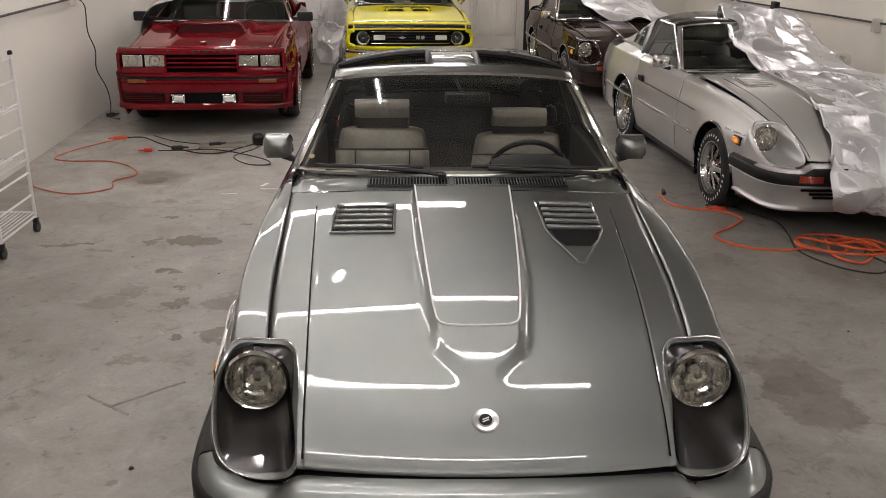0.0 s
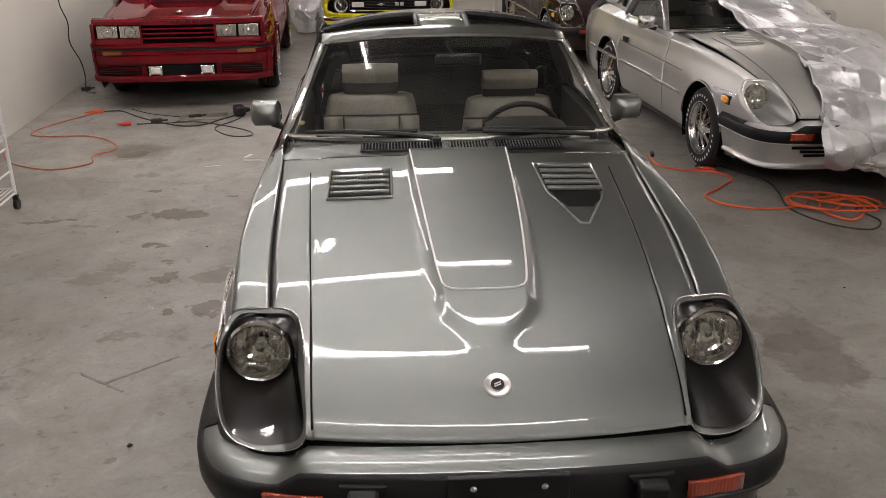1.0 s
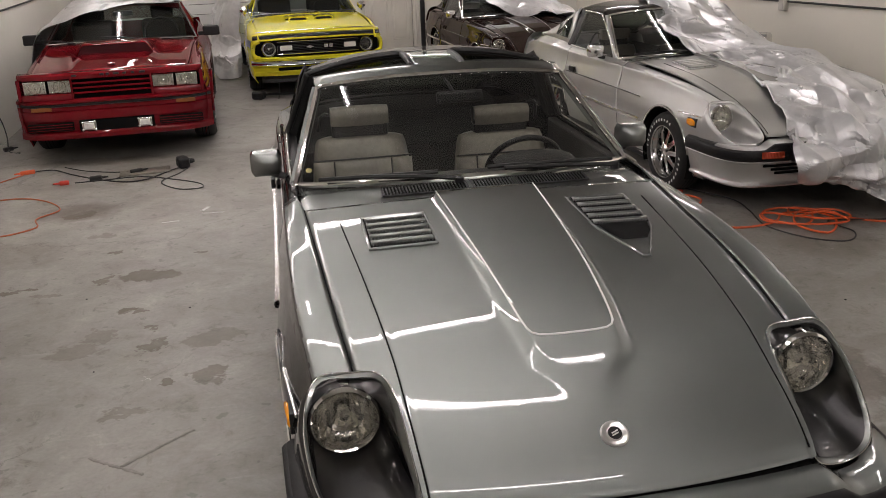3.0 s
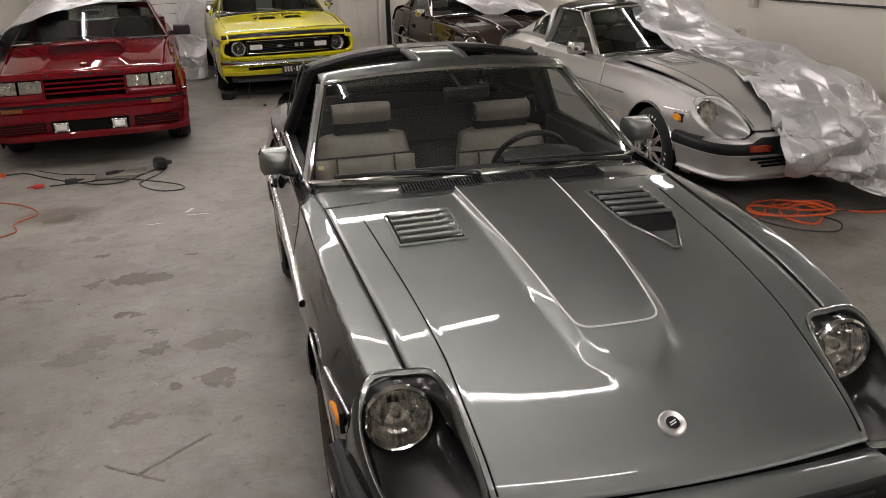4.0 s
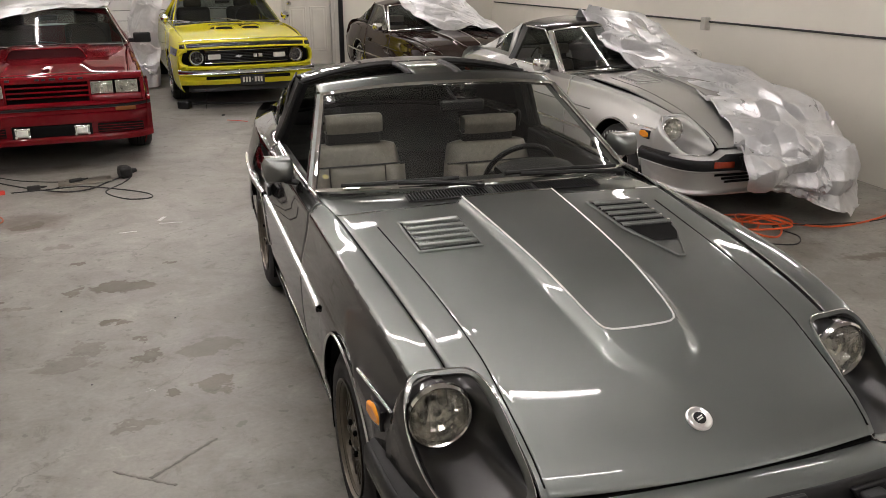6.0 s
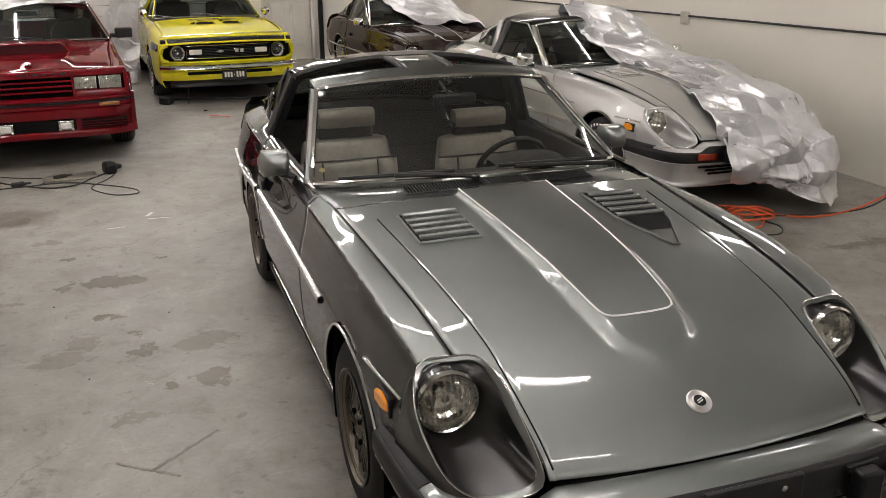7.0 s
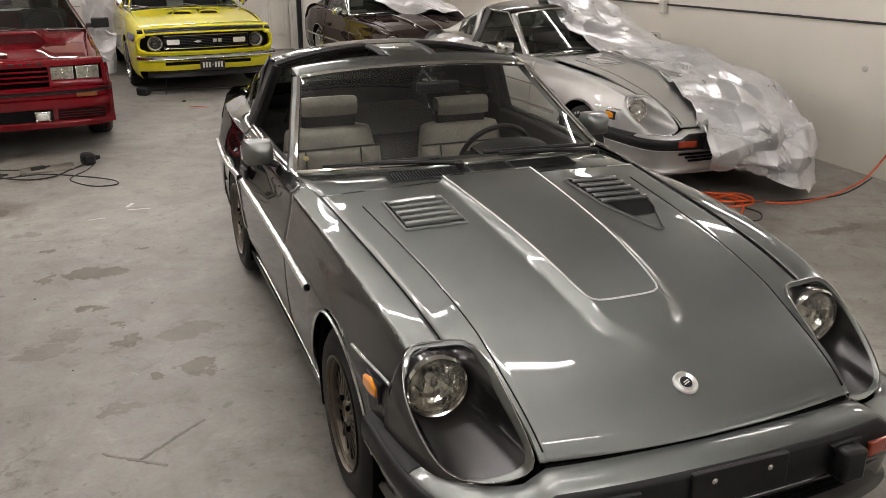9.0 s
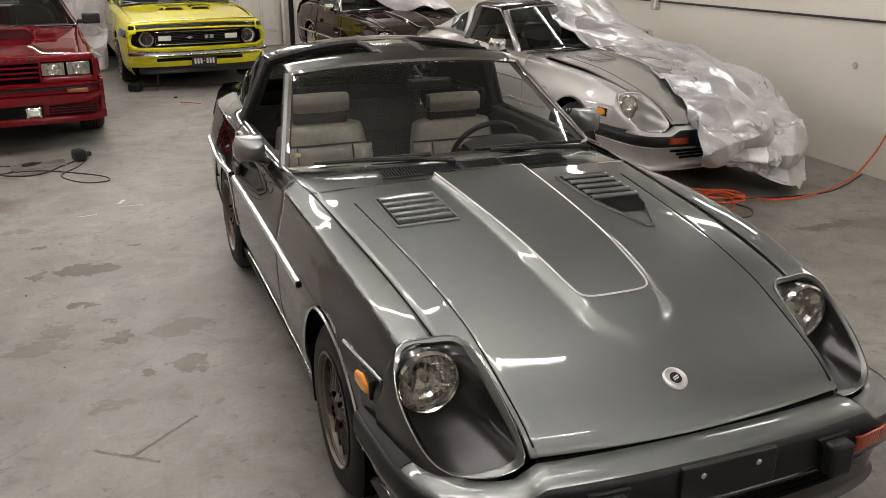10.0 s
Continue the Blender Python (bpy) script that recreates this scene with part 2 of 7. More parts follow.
STAINS = [(-1.64, 3.62, 0.20, 0.085, 0.95), (-1.417, 2.165, 0.065, 0.055, 0.75), (-1.20, 2.20, 0.09, 0.085, 0.5), (-1.70, 3.10, 0.055, 0.04, 0.6), (-1.62, 3.02, 0.05, 0.04, 0.6), (-1.90, 3.60, 0.05, 0.035, 0.6),
          (-1.505, 2.585, 0.085, 0.065, 0.6), (-1.2, 2.6, 0.2, 0.11, 0.4), (-2.3, 5.1, 0.34, 0.30, 0.55), (-2.05, 5.95, 0.3, 0.12, 0.5),
          (1.56, 1.6, 0.22, 0.4, 0.4), (2.5, 3.0, 0.4, 0.3, 0.35), (-1.8, 2.75, 0.08, 0.07, 0.3), (-2.6, 4.2, 0.5, 0.3, 0.25), (-1.53, 2.79, 0.04, 0.03, 0.6),
          (-1.668, 3.083, 0.07, 0.05, 0.5), (-1.887, 2.60, 0.16, 0.10, 0.3), (-1.55, 1.9, 0.10, 0.05, 0.35), (2.95, 2.66, 0.35, 0.08, 0.6), (-2.33, 5.0, 0.14, 0.07, 0.8), (-2.39, 3.52, 0.10, 0.03, 0.6), (-2.53, 3.52, 0.08, 0.03, 0.6), (-1.91, 4.06, 0.06, 0.04, 0.7), (-1.35, 3.95, 0.05, 0.04, 0.7), (-2.2, 3.4, 0.12, 0.05, 0.35), (3.3, 2.6, 0.3, 0.15, 0.4), (1.53, 1.66, 0.16, 0.12, 0.35), (1.36, 1.85, 0.12, 0.07, 0.25), (1.72, 3.25, 0.10, 0.08, 0.3), (-2.27, 5.06, 0.12, 0.07, 0.55), (-2.04, 4.49, 0.10, 0.05, 0.3), (-2.42, 6.75, 0.7, 0.18, 0.4)]


def plaster(name, col):
    m, nt, b = nodes_of(name)
    big, fine = noise_node(nt, 0.8, 5, 0.6), noise_node(nt, 60, 4, 0.6)
    c = ramp(nt, big.outputs[0], [(0.3, tuple(v * 0.93 for v in col)), (0.7, col)])
    sc = noise_node(nt, 3.5, 6, 0.7, dist=1.2)
    d = ramp(nt, sc.outputs[0], [(0.62, (0, 0, 0)), (0.85, (0.18, 0.18, 0.18))])
    link(nt, mix(nt, d.outputs[0], c.outputs[0], (0.33, 0.30, 0.26)), b.inputs["Base Color"])
    b.inputs["Roughness"].default_value = 0.75
    bump(nt, b, fine.outputs[0], 0.15, 0.003)
    return m


def tarp_mat(name, col):
    """Thin metallised plastic sheet, finely crinkled, scuffed in places."""
    m, nt, b = nodes_of(name)
    big, fine = noise_node(nt, 5, 5, 0.6, dist=1.2), noise_node(nt, 46, 3, 0.6, dist=0.8)
    c = ramp(nt, big.outputs[0], [(0.3, tuple(v * 0.86 for v in col)), (0.7, tuple(min(1, v * 1.1) for v in col))])
    link(nt, c.outputs[0], b.inputs["Base Color"])
    rr = ramp(nt, big.outputs[0], [(0.3, (0.27,) * 3), (0.7, (0.37,) * 3)])
    link(nt, rr.outputs[0], b.inputs["Roughness"])
    b.inputs["Metallic"].default_value = 0.5
    bump(nt, b, fine.outputs[0], 0.02, 0.002)
    return m


M = dict(
    floor=concrete(),
    wall=plaster("wall_plaster", (0.60, 0.577, 0.525)),
    # beige, lightened in colour to make up for light this wall lacks
    wall_beige=plaster("wall_beige_lightened", (0.80, 0.765, 0.685)),
    ceiling=plaster("ceiling_paint", (0.30, 0.29, 0.27)),
    grey=flake_paint("paint_grey_metallic", (0.160, 0.172, 0.163), 0.47, 0.010),
    # the flanks' darkness and the lamp scoops' shade are put into this colour
    charcoal=flake_paint("charcoal_side_and_shade", (0.062, 0.061, 0.062), 0.36, 0.004),
    silver=flake_paint("paint_silver", (0.40, 0.40, 0.39), 0.50, 0.13),
    silver_two=flake_paint("paint_pewter", (0.19, 0.186, 0.176), 0.52, 0.12),
    roof_dark=paint("paint_roof_dark", (0.026, 0.023, 0.021), 0.2, 0.4, 0.6),
    brown=paint("paint_dark_brown", (0.022, 0.010, 0.008), 0.0, 0.3, 0.7),
    red=paint("paint_dark_red", (0.120, 0.003, 0.0065), 0.0, 0.4, 0.65),
    stickeryellow=plain("yellow_sticker", (0.26, 0.22, 0.07), 0.5, vary=0.3, scale=90),
    residue=plain("floor_mark_grey", (0.255, 0.244, 0.225), 0.85, vary=0.2, scale=60, spec=0.2),
    # darker copy of the red, shade of the scoop mouth in its colour
    redshade=plain("red_in_shade", (0.045, 0.004, 0.006), 0.7, vary=0.2, spec=0.2),
    yellow=paint("paint_yellow", (0.64, 0.575, 0.022), 0.0, 0.3),
    blackpaint=paint("paint_black", (0.012, 0.012, 0.012), 0.0, 0.3),
    rubber=plain("rubber_black", (0.011, 0.011, 0.011), 0.55, vary=0.25, bumps=0.15, spec=0.3),
    tyre=plain("tyre_rubber", (0.010, 0.0097, 0.0095), 0.78, vary=0.3, bumps=0.3),
    bumper=plain("bumper_plastic", (0.016, 0.016, 0.017), 0.45, vary=0.2, bumps=0.12, spec=0.22),
    black=plain("black_plastic", (0.009, 0.009, 0.010), 0.4, vary=0.2, spec=0.35),
    # near-black for gaps and cavities, standing for the shade inside them
    void=plain("gap_shade_black", (0.004, 0.004, 0.004), 0.9, vary=0.2, spec=0.1),
    chrome=plain("chrome", (0.82, 0.81, 0.79), 0.08, 1.0, vary=0.05),
    badge=plain("brushed_badge_metal", (0.74, 0.735, 0.72), 0.30, 1.0, vary=0.06),
    satin=plain("satin_trim", (0.74, 0.735, 0.72), 0.22, 1.0, vary=0.06),
    alloy=plain("alloy", (0.16, 0.143, 0.118), 0.34, 1.0, vary=0.12),
    alloy_bright=plain("alloy_bright", (0.72, 0.72, 0.71), 0.18, 1.0, vary=0.1),
    leather=plain("tan_leather", (0.205, 0.186, 0.154), 0.40, vary=0.3, scale=9, bumps=0.3),
    leather_dark=plain("shaded_vinyl", (0.013, 0.012, 0.0115), 0.55, vary=0.2),
    carpet=plain("dark_grey_carpet", (0.035, 0.033, 0.031), 0.95, vary=0.3, scale=40, bumps=0.3, spec=0.1),
    # the film is dust plus painted haze in place of missing reflections
    glass=glass("glass_clear", (0.68, 0.70, 0.67), dust=0.007),
    glass_tint=glass("glass_tinted", (0.42, 0.45, 0.43)),
    lamp=fluted("lamp_glass"),
    amber=lens_glass("amber_plastic", (1.0, 0.36, 0.015), 0.15),
    amber_dim=lens_glass("amber_plastic_dull", (0.20, 0.06, 0.012), 0.25),
    redlens=lens_glass("orange_red_plastic", (0.34, 0.045, 0.018), 0.2),
    reflector=plain("lamp_reflector", (0.90, 0.87, 0.82), 0.12, 1.0, vary=0.2, scale=70),
    bowl_dull=plain("dull_lamp_bowl", (0.88, 0.87, 0.83), 0.45, 0.5, vary=0.15, scale=70),
    tarp=tarp_mat("tarp_silver", (0.64, 0.64, 0.65)),
    tarp_pale=tarp_mat("tarp_pale", (0.42, 0.42, 0.42)),
    white=plain("white_enamel", (0.68, 0.68, 0.665), 0.4, vary=0.06),
    doorpaint=plain("door_paint", (0.50, 0.477, 0.437), 0.5, vary=0.06),
    orange=plain("orange_cable", (0.75, 0.12, 0.03), 0.5, vary=0.12),
    orange_dull=plain("dirty_orange_cable", (0.50, 0.135, 0.06), 0.6, vary=0.3, scale=30),
    cable=plain("black_cable", (0.02, 0.02, 0.02), 0.55, vary=0.2),
    redplug=plain("red_plug", (0.6, 0.05, 0.03), 0.45, vary=0.1),
    pale=plain("pale_plastic", (0.55, 0.53, 0.48), 0.5, vary=0.1),
    tube=glow("tube_light", (1.0, 0.915, 0.90), TUBE_POWER),
)


# ---- mesh helpers ----
class G:
    """Collects plain geometry for one mesh."""

    def __init__(self):
        self.v, self.f = [], []

    def grid(self, rows, wrap=False, flip=False):
        o, n = len(self.v), len(rows[0])
        for r in rows:
            self.v += [tuple(p) for p in r]
        for i in range(len(rows) - 1):
            for j in range(n if wrap else n - 1):
                a, b = o + i * n + j, o + i * n + (j + 1) % n
                q = (a, b, b + n, a + n)
                self.f.append(q[::-1] if flip else q)
        return self

    def face(self, pts):
        o = len(self.v)
        self.v += [tuple(p) for p in pts]
        self.f.append(tuple(range(o, o + len(pts))))
        return self

    def prism(self, loop, vec):
        """A closed body from a planar loop pushed along vec."""
        o, n = len(self.v), len(loop)
        self.v += [tuple(p) for p in loop] + [tuple(Vector(p) + Vector(vec)) for p in loop]
        self.f.append(tuple(range(o, o + n))[::-1])
        self.f.append(tuple(range(o + n, o + 2 * n)))
        for i in range(n):
            j = (i + 1) % n
            self.f.append((o + i, o + j, o + n + j, o + n + i))
        return self

    def box(self, c, s, m=None):
        x, y, z = (a / 2 for a in s)
        pts = [Vector(p) for p in ((-x, -y, -z), (x, -y, -z), (x, y, -z), (-x, y, -z))]
        pts = [(m @ p if m else p) + Vector(c) for p in pts]
        up = Vector((0, 0, 2 * z))
        return self.prism(pts, (m @ up) if m else up)

    def tube(self, path, r, n=8, closed=False, caps=True):
        path = [Vector(p) for p in path]
        rows, up = [], Vector((0, 0, 1))
        k = len(path)
        for i, p in enumerate(path):
            a = path[(i - 1) % k] if closed or i else p
            b = path[(i + 1) % k] if closed or i < k - 1 else p
            d = (b - a).normalized()
            if abs(d.dot(up)) > 0.98:
                up = Vector((1, 0, 0)) if abs(d.x) < 0.9 else Vector((0, 1, 0))
            s = d.cross(up).normalized()
            u = s.cross(d).normalized()
            rr = r[i] if isinstance(r, (list, tuple)) else r
            rows.append([p + s * (rr * math.cos(2 * math.pi * j / n)) + u * (rr * math.sin(2 * math.pi * j / n)) for j in range(n)])
        if closed:
            rows.append(rows[0])
        self.grid(rows, wrap=True, flip=True)
        if caps and not closed:
            self.face(rows[0]), self.face(rows[-1][::-1])
        return self

    def lathe(self, prof, c, axis="x", n=32, caps=False):
        """Rings (radius, offset along the axis) turned round the axis."""
        rows = []
        for r, h in prof:
            ring = []
            for j in range(n):
                a = 2 * math.pi * j / n
                u, w = r * math.cos(a), r * math.sin(a)
                ring.append(Vector(c) + Vector({"x": (h, u, w), "y": (w, h, u), "z": (u, w, h)}[axis]))
            rows.append(ring)
        self.grid(rows, wrap=True, flip=True)
        if caps:
            self.face(rows[0]), self.face(rows[-1][::-1])
        return self


CORE = []  # the middle of the car that is being built


def part(name, g, material, parent=None, label="", smooth=True, solid=0.0, bevel=0.0, sub=0, angle=35):
    me = bpy.data.meshes.new(name)
    me.from_pydata(g.v, [], g.f)
    bm = bmesh.new()
    bm.from_mesh(me)
    bmesh.ops.remove_doubles(bm, verts=bm.verts, dist=1e-5)
    bmesh.ops.recalc_face_normals(bm, faces=bm.faces)
    if CORE and any(e.is_boundary for e in bm.edges):
        # open sheets of a car show their outer side away from its middle
        if sum(f.calc_area() * f.normal.dot(f.calc_center_median() - CORE[0]) for f in bm.faces) < 0:
            bmesh.ops.reverse_faces(bm, faces=bm.faces)
    for f in bm.faces:
        f.smooth = smooth
    if smooth:
        lim = radians(angle)
        for e in bm.edges:
            if len(e.link_faces) == 2 and e.calc_face_angle(0) > lim:
                e.smooth = False
    bm.to_mesh(me)
    bm.free()
    me.materials.append(material)
    ob = new(name, me)
    if parent:
        ob.parent = parent
    if label:
        tagged(ob, label)
    if sub:
        md = ob.modifiers.new("smooth", "SUBSURF")
        md.levels = md.render_levels = sub
    if solid:
        md = ob.modifiers.new("thick", "SOLIDIFY")
        md.thickness, md.offset = abs(solid), (-1 if solid > 0 else 1)
    if bevel:
        md = ob.modifiers.new("edge", "BEVEL")
        md.width, md.segments, md.limit_method, md.angle_limit = bevel, 2, "ANGLE", radians(40)
    return ob


def thing(name, label, category, m=None, group="", kind=""):
    ob = new(name)
    if m is not None:
        ob.matrix_basis = m
    return tagged(ob, label, category, group, kind)


def curve(*pairs):
    """A smooth, monotone-limited curve through (position, value) pairs."""
    xs, ys = [p[0] for p in pairs], [p[1] for p in pairs]
    n = len(xs)
    d = [(ys[i + 1] - ys[i]) / (xs[i + 1] - xs[i]) for i in range(n - 1)]
    s = [d[0]] + [0 if d[i - 1] * d[i] <= 0 else 2 * d[i - 1] * d[i] / (d[i - 1] + d[i]) for i in range(1, n - 1)] + [d[-1]]

    def f(x):
        if x <= xs[0]:
            return ys[0]
        if x >= xs[-1]:
            return ys[-1]
        i = max(k for k in range(n - 1) if xs[k] <= x)
        h = xs[i + 1] - xs[i]
        t = (x - xs[i]) / h
        return ((1 + 2 * t) * (1 - t) ** 2 * ys[i] + t * (1 - t) ** 2 * h * s[i] + t * t * (3 - 2 * t) * ys[i + 1] + t * t * (t - 1) * h * s[i + 1])
    return f


def spline(pts, n, closed=False):
    """n points evenly spaced along a smooth line through pts."""
    pts = [Vector(p) for p in pts]
    k, out = len(pts), []
    segs = k if closed else k - 1
    for i in range(segs):
        p = [pts[(i + a) % k] if closed else pts[min(max(i + a, 0), k - 1)] for a in (-1, 0, 1, 2)]
        for j in range(16):
            t = j / 16
            out.append(0.5 * (2 * p[1] + (p[2] - p[0]) * t + (2 * p[0] - 5 * p[1] + 4 * p[2] - p[3]) * t * t + (3 * p[1] - p[0] - 3 * p[2] + p[3]) * t ** 3))
    out.append(pts[0] if closed else pts[-1])
    ln = [0]
    for a, b in zip(out, out[1:]):
        ln.append(ln[-1] + (b - a).length)
    res, i = [], 0
    for j in range(n):
        t = ln[-1] * j / (n if closed else n - 1)
        while i < len(ln) - 2 and ln[i + 1] < t:
            i += 1
        u = 0 if ln[i + 1] == ln[i] else (t - ln[i]) / (ln[i + 1] - ln[i])
        res.append(out[i].lerp(out[i + 1], u))
    return res


def smooth01(a, b, x):
    t = min(1, max(0, (x - a) / (b - a)))
    return t * t * (3 - 2 * t)


def span(a, b, n):
    return [a + (b - a) * i / (n - 1) for i in range(n)]


def mirror(pts, s):
    return [Vector((s * p[0], p[1], p[2])) for p in pts]


# ---- room ----
def room():
    L, R, Bk, F, T = ROOM["left"], ROOM["right"], ROOM["back"], ROOM["front"], ROOM["top"]
    fl = part("floor", G().box(((L + R) / 2, (Bk + F) / 2, -0.1), (R - L + 1.0, Bk - F + 1.0, 0.2)), M["floor"], smooth=False)
    tagged(fl, "stained worn grey concrete garage floor", "floor", kind="structure")
    c = part("ceiling", G().box(((L + R) / 2, (Bk + F) / 2, T + 0.1), (R - L + 1.0, Bk - F + 1.0, 0.2)), M["ceiling"], smooth=False)
    tagged(c, "dull beige-grey garage ceiling with strip lights", "ceiling", kind="structure")
    w = part("wall_west", G().prism([(-3.20, F, 0), (-3.72, Bk, 0), (-3.95, Bk, 0), (-3.45, F, 0)], (0, 0, T)), M["wall"], smooth=False)
    tagged(w, "off-white plastered garage side wall", "wall", kind="structure")
    w = part("wall_east", G().box((R + 0.1, (Bk + F) / 2, T / 2), (0.2, Bk - F, T)), M["wall_beige"], smooth=False)
    tagged(w, "beige plastered garage side wall with a cable", "wall", kind="structure")
    w = part("wall_south", G().box(((L + R) / 2, F - 0.1, T / 2), (R - L + 0.8, 0.2, T)), M["wall"], smooth=False)
    tagged(w, "plain off-white wall behind the viewer", "wall", kind="structure")
    # back wall with a sectional door opening and a passage door opening
    gx0, gx1, gh, dx0, dx1, dh = -2.75, 0.35, 2.3, 0.71, 1.49, 2.05
    g = G()
    for x0, x1, z0, z1 in ((L - 0.4, gx0, 0, T), (gx0, gx1, gh, T), (gx1, dx0, 0, T), (dx0, dx1, dh, T), (dx1, R + 0.2, 0, T)):
        g.box(((x0 + x1) / 2, Bk + 0.1, (z0 + z1) / 2), (x1 - x0, 0.2, z1 - z0))
    w = part("wall_north", g, M["wall"], smooth=False)
    tagged(w, "beige plastered rear wall with two doors", "wall", kind="structure")
    # sectional door: grooved panels
    gd = thing("garage_door", "white sectional garage door with ribbed panels, closed", "garage door", kind="structure")
    h = gh / 5
    for i in range(5):
        for k in range(3):
            z = i * h + (k + 0.5) * h / 3
            p = part("panel", G().box(((gx0 + gx1) / 2, Bk + 0.07, z), (gx1 - gx0, 0.05, h / 3 - (0.012 if k == 2 else 0.006))), M["white"], gd, bevel=0.004)
    # passage door with six raised panels
    d = thing("door_1", "beige six-panel passage door, closed", "door", kind="structure")
    part("door_leaf", G().box(((dx0 + dx1) / 2, Bk + 0.06, dh / 2), (dx1 - dx0 - 0.06, 0.045, dh - 0.02)), M["doorpaint"], d)
    for px in (0.27, 0.73):
        for z0, z1 in ((0.22, 0.92), (1.02, 1.55), (1.64, 1.9)):
            x = dx0 + 0.03 + (dx1 - dx0 - 0.06) * px
            w2, cz = 0.115, (z0 + z1) / 2
            g = G()
            g.grid([[(x + sx * a, Bk + y, cz + sz * b) for sx, sz in ((-1, -1), (1, -1), (1, 1), (-1, 1))] for a, b, y in
                    ((w2 + 0.02, (z1 - z0) / 2, 0.037), (w2 + 0.012, (z1 - z0) / 2 - 0.008, 0.030), (w2 - 0.01, (z1 - z0) / 2 - 0.03, 0.032), (w2 - 0.03, (z1 - z0) / 2 - 0.05, 0.026))], wrap=True)
            g.face([(x + sx * (w2 - 0.03), Bk + 0.026, cz + sz * ((z1 - z0) / 2 - 0.05)) for sx, sz in ((-1, -1), (1, -1), (1, 1), (-1, 1))])
            part("panel", g, M["doorpaint"], d, smooth=False)
    part("door_frame", G().box((dx0, Bk - 0.01, dh / 2), (0.06, 0.06, dh)).box((dx1, Bk - 0.01, dh / 2), (0.06, 0.06, dh)).box(((dx0 + dx1) / 2, Bk - 0.01, dh + 0.03), (dx1 - dx0 + 0.06, 0.06, 0.06)), M["doorpaint"], d, bevel=0.006)
    part("door_handle", G().lathe([(0.03, 0), (0.03, -0.012), (0.012, -0.015), (0.012, -0.05), (0.028, -0.06), (0.03, -0.08), (0.015, -0.095)], (dx0 + 0.09, Bk + 0.035, 0.98), "y", 16, True), M["satin"], d, "satin metal door knob")
    part("threshold", G().box(((dx0 + dx1) / 2, Bk - 0.02, 0.012), (dx1 - dx0, 0.1, 0.024)), M["satin"], d)
    # dark post beside the door
    p = part("trim", G().box((dx1 + 0.13, Bk - 0.03, 1.4), (0.07, 0.06, 2.8)), M["black"], bevel=0.004)
    tagged(p, "dark vertical strip beside the passage door", "trim", kind="structure")


room()


def light_fixture(x, y, turned, tubes=1, half=1.22):
    f = thing("ceiling_light", "white strip light with bare fluorescent tube, inferred or added, lit", "ceiling light", pose(x, y, ROOM["top"], 0, 0, 90 if turned else 0), group="ceiling strip lights")
    part("housing", G().box((0, 0, -0.035), (2 * half, 0.11, 0.07)), M["white"], f, bevel=0.008)
    for k in range(tubes):
        o = (k - (tubes - 1) / 2) * 0.07
        part("tube", G().tube([(-half + 0.03, o, -0.10), (half - 0.03, o, -0.10)], 0.019, 12), M["tube"], f, "glowing white tube")
    for s in (-1, 1):
        part("socket", G().box((s * (half - 0.015), 0, -0.085), (0.03, 0.11, 0.06)), M["white"], f)


for fx in FIXTURES:
    light_fixture(*fx)


# ---- the sports coupe (three of them stand here) ----
STICKER = (-0.94, 0.14)
ZC = curve((0.10, 0.575), (0.15, 0.602), (0.20, 0.634), (0.25, 0.662), (0.40, 0.724), (0.60, 0.783), (0.80, 0.826), (0.97, 0.853), (1.23, 0.880), (1.54, 0.904), (1.72, 0.915), (1.9, 0.94))
SEAM_X = curve((0.50, 0.637), (0.80, 0.662), (1.03, 0.677), (1.40, 0.697), (1.72, 0.716))
SEAM_Z = curve((0.12, 0.583), (0.15, 0.599), (0.25, 0.659), (0.40, 0.722), (0.50, 0.763), (0.57, 0.788), (0.80, 0.830), (1.03, 0.856), (1.40, 0.882), (1.72, 0.902))
CREASE_X = curve((0.15, 0.501), (0.30, 0.510), (0.55, 0.524), (0.93, 0.551), (1.45, 0.587), (1.70, 0.604))
BULGE_X = curve((0.34, 0.002), (0.40, 0.010), (0.45, 0.052), (0.503, 0.100), (0.585, 0.126), (0.80, 0.148), (1.15, 0.171), (1.65, 0.196), (1.70, 0.198))
AXLE = (1.03, 3.36)


HOOD_NOSE = curve((0.12, 0.506), (0.16, 0.508), (0.30, 0.519), (0.44, 0.534), (0.49, 0.542), (0.515, 0.555), (0.530, 0.574), (0.538, 0.600), (0.545, 0.634))


def hood_edge(y):
    return HOOD_NOSE(y) + 0.009 if y < 0.545 else SEAM_X(y)


def hood_z(x, y):
    x = abs(x)
    xb, xs = CREASE_X(y), SEAM_X(y)
    side = SEAM_Z(y) - ZC(y)
    z = ZC(y) + side * min(1, x / xs) ** 2
    fade = 1 - smooth01(1.15, 1.55, y)
    z += fade * (-0.003 * max(0, 1 - abs(x - xb) / 0.0045) + 0.0004 * max(0, 1 - ((x - xb + 0.013) / 0.010) ** 2) - 0.0008 * smooth01(xb, xb + 0.01, x))
    bx = BULGE_X(y)
    u = min(1, max(0, (y - 0.345) / 0.24))
    rise = 0.026 * u ** 1.04 * (1 - 0.12 * smooth01(1.0, 1.7, y))
    ww = 0.044 + 0.050 * (1 - u) - 0.024 * smooth01(0.7, 1.6, y)
    t = min(1, max(0, (bx + ww - x) / ww))
    crest = smooth01(0.85, 1.0, u)
    z += rise * (t ** 1.5 * crest + t * t * (3 - 2 * t) * (1 - crest))
    return z


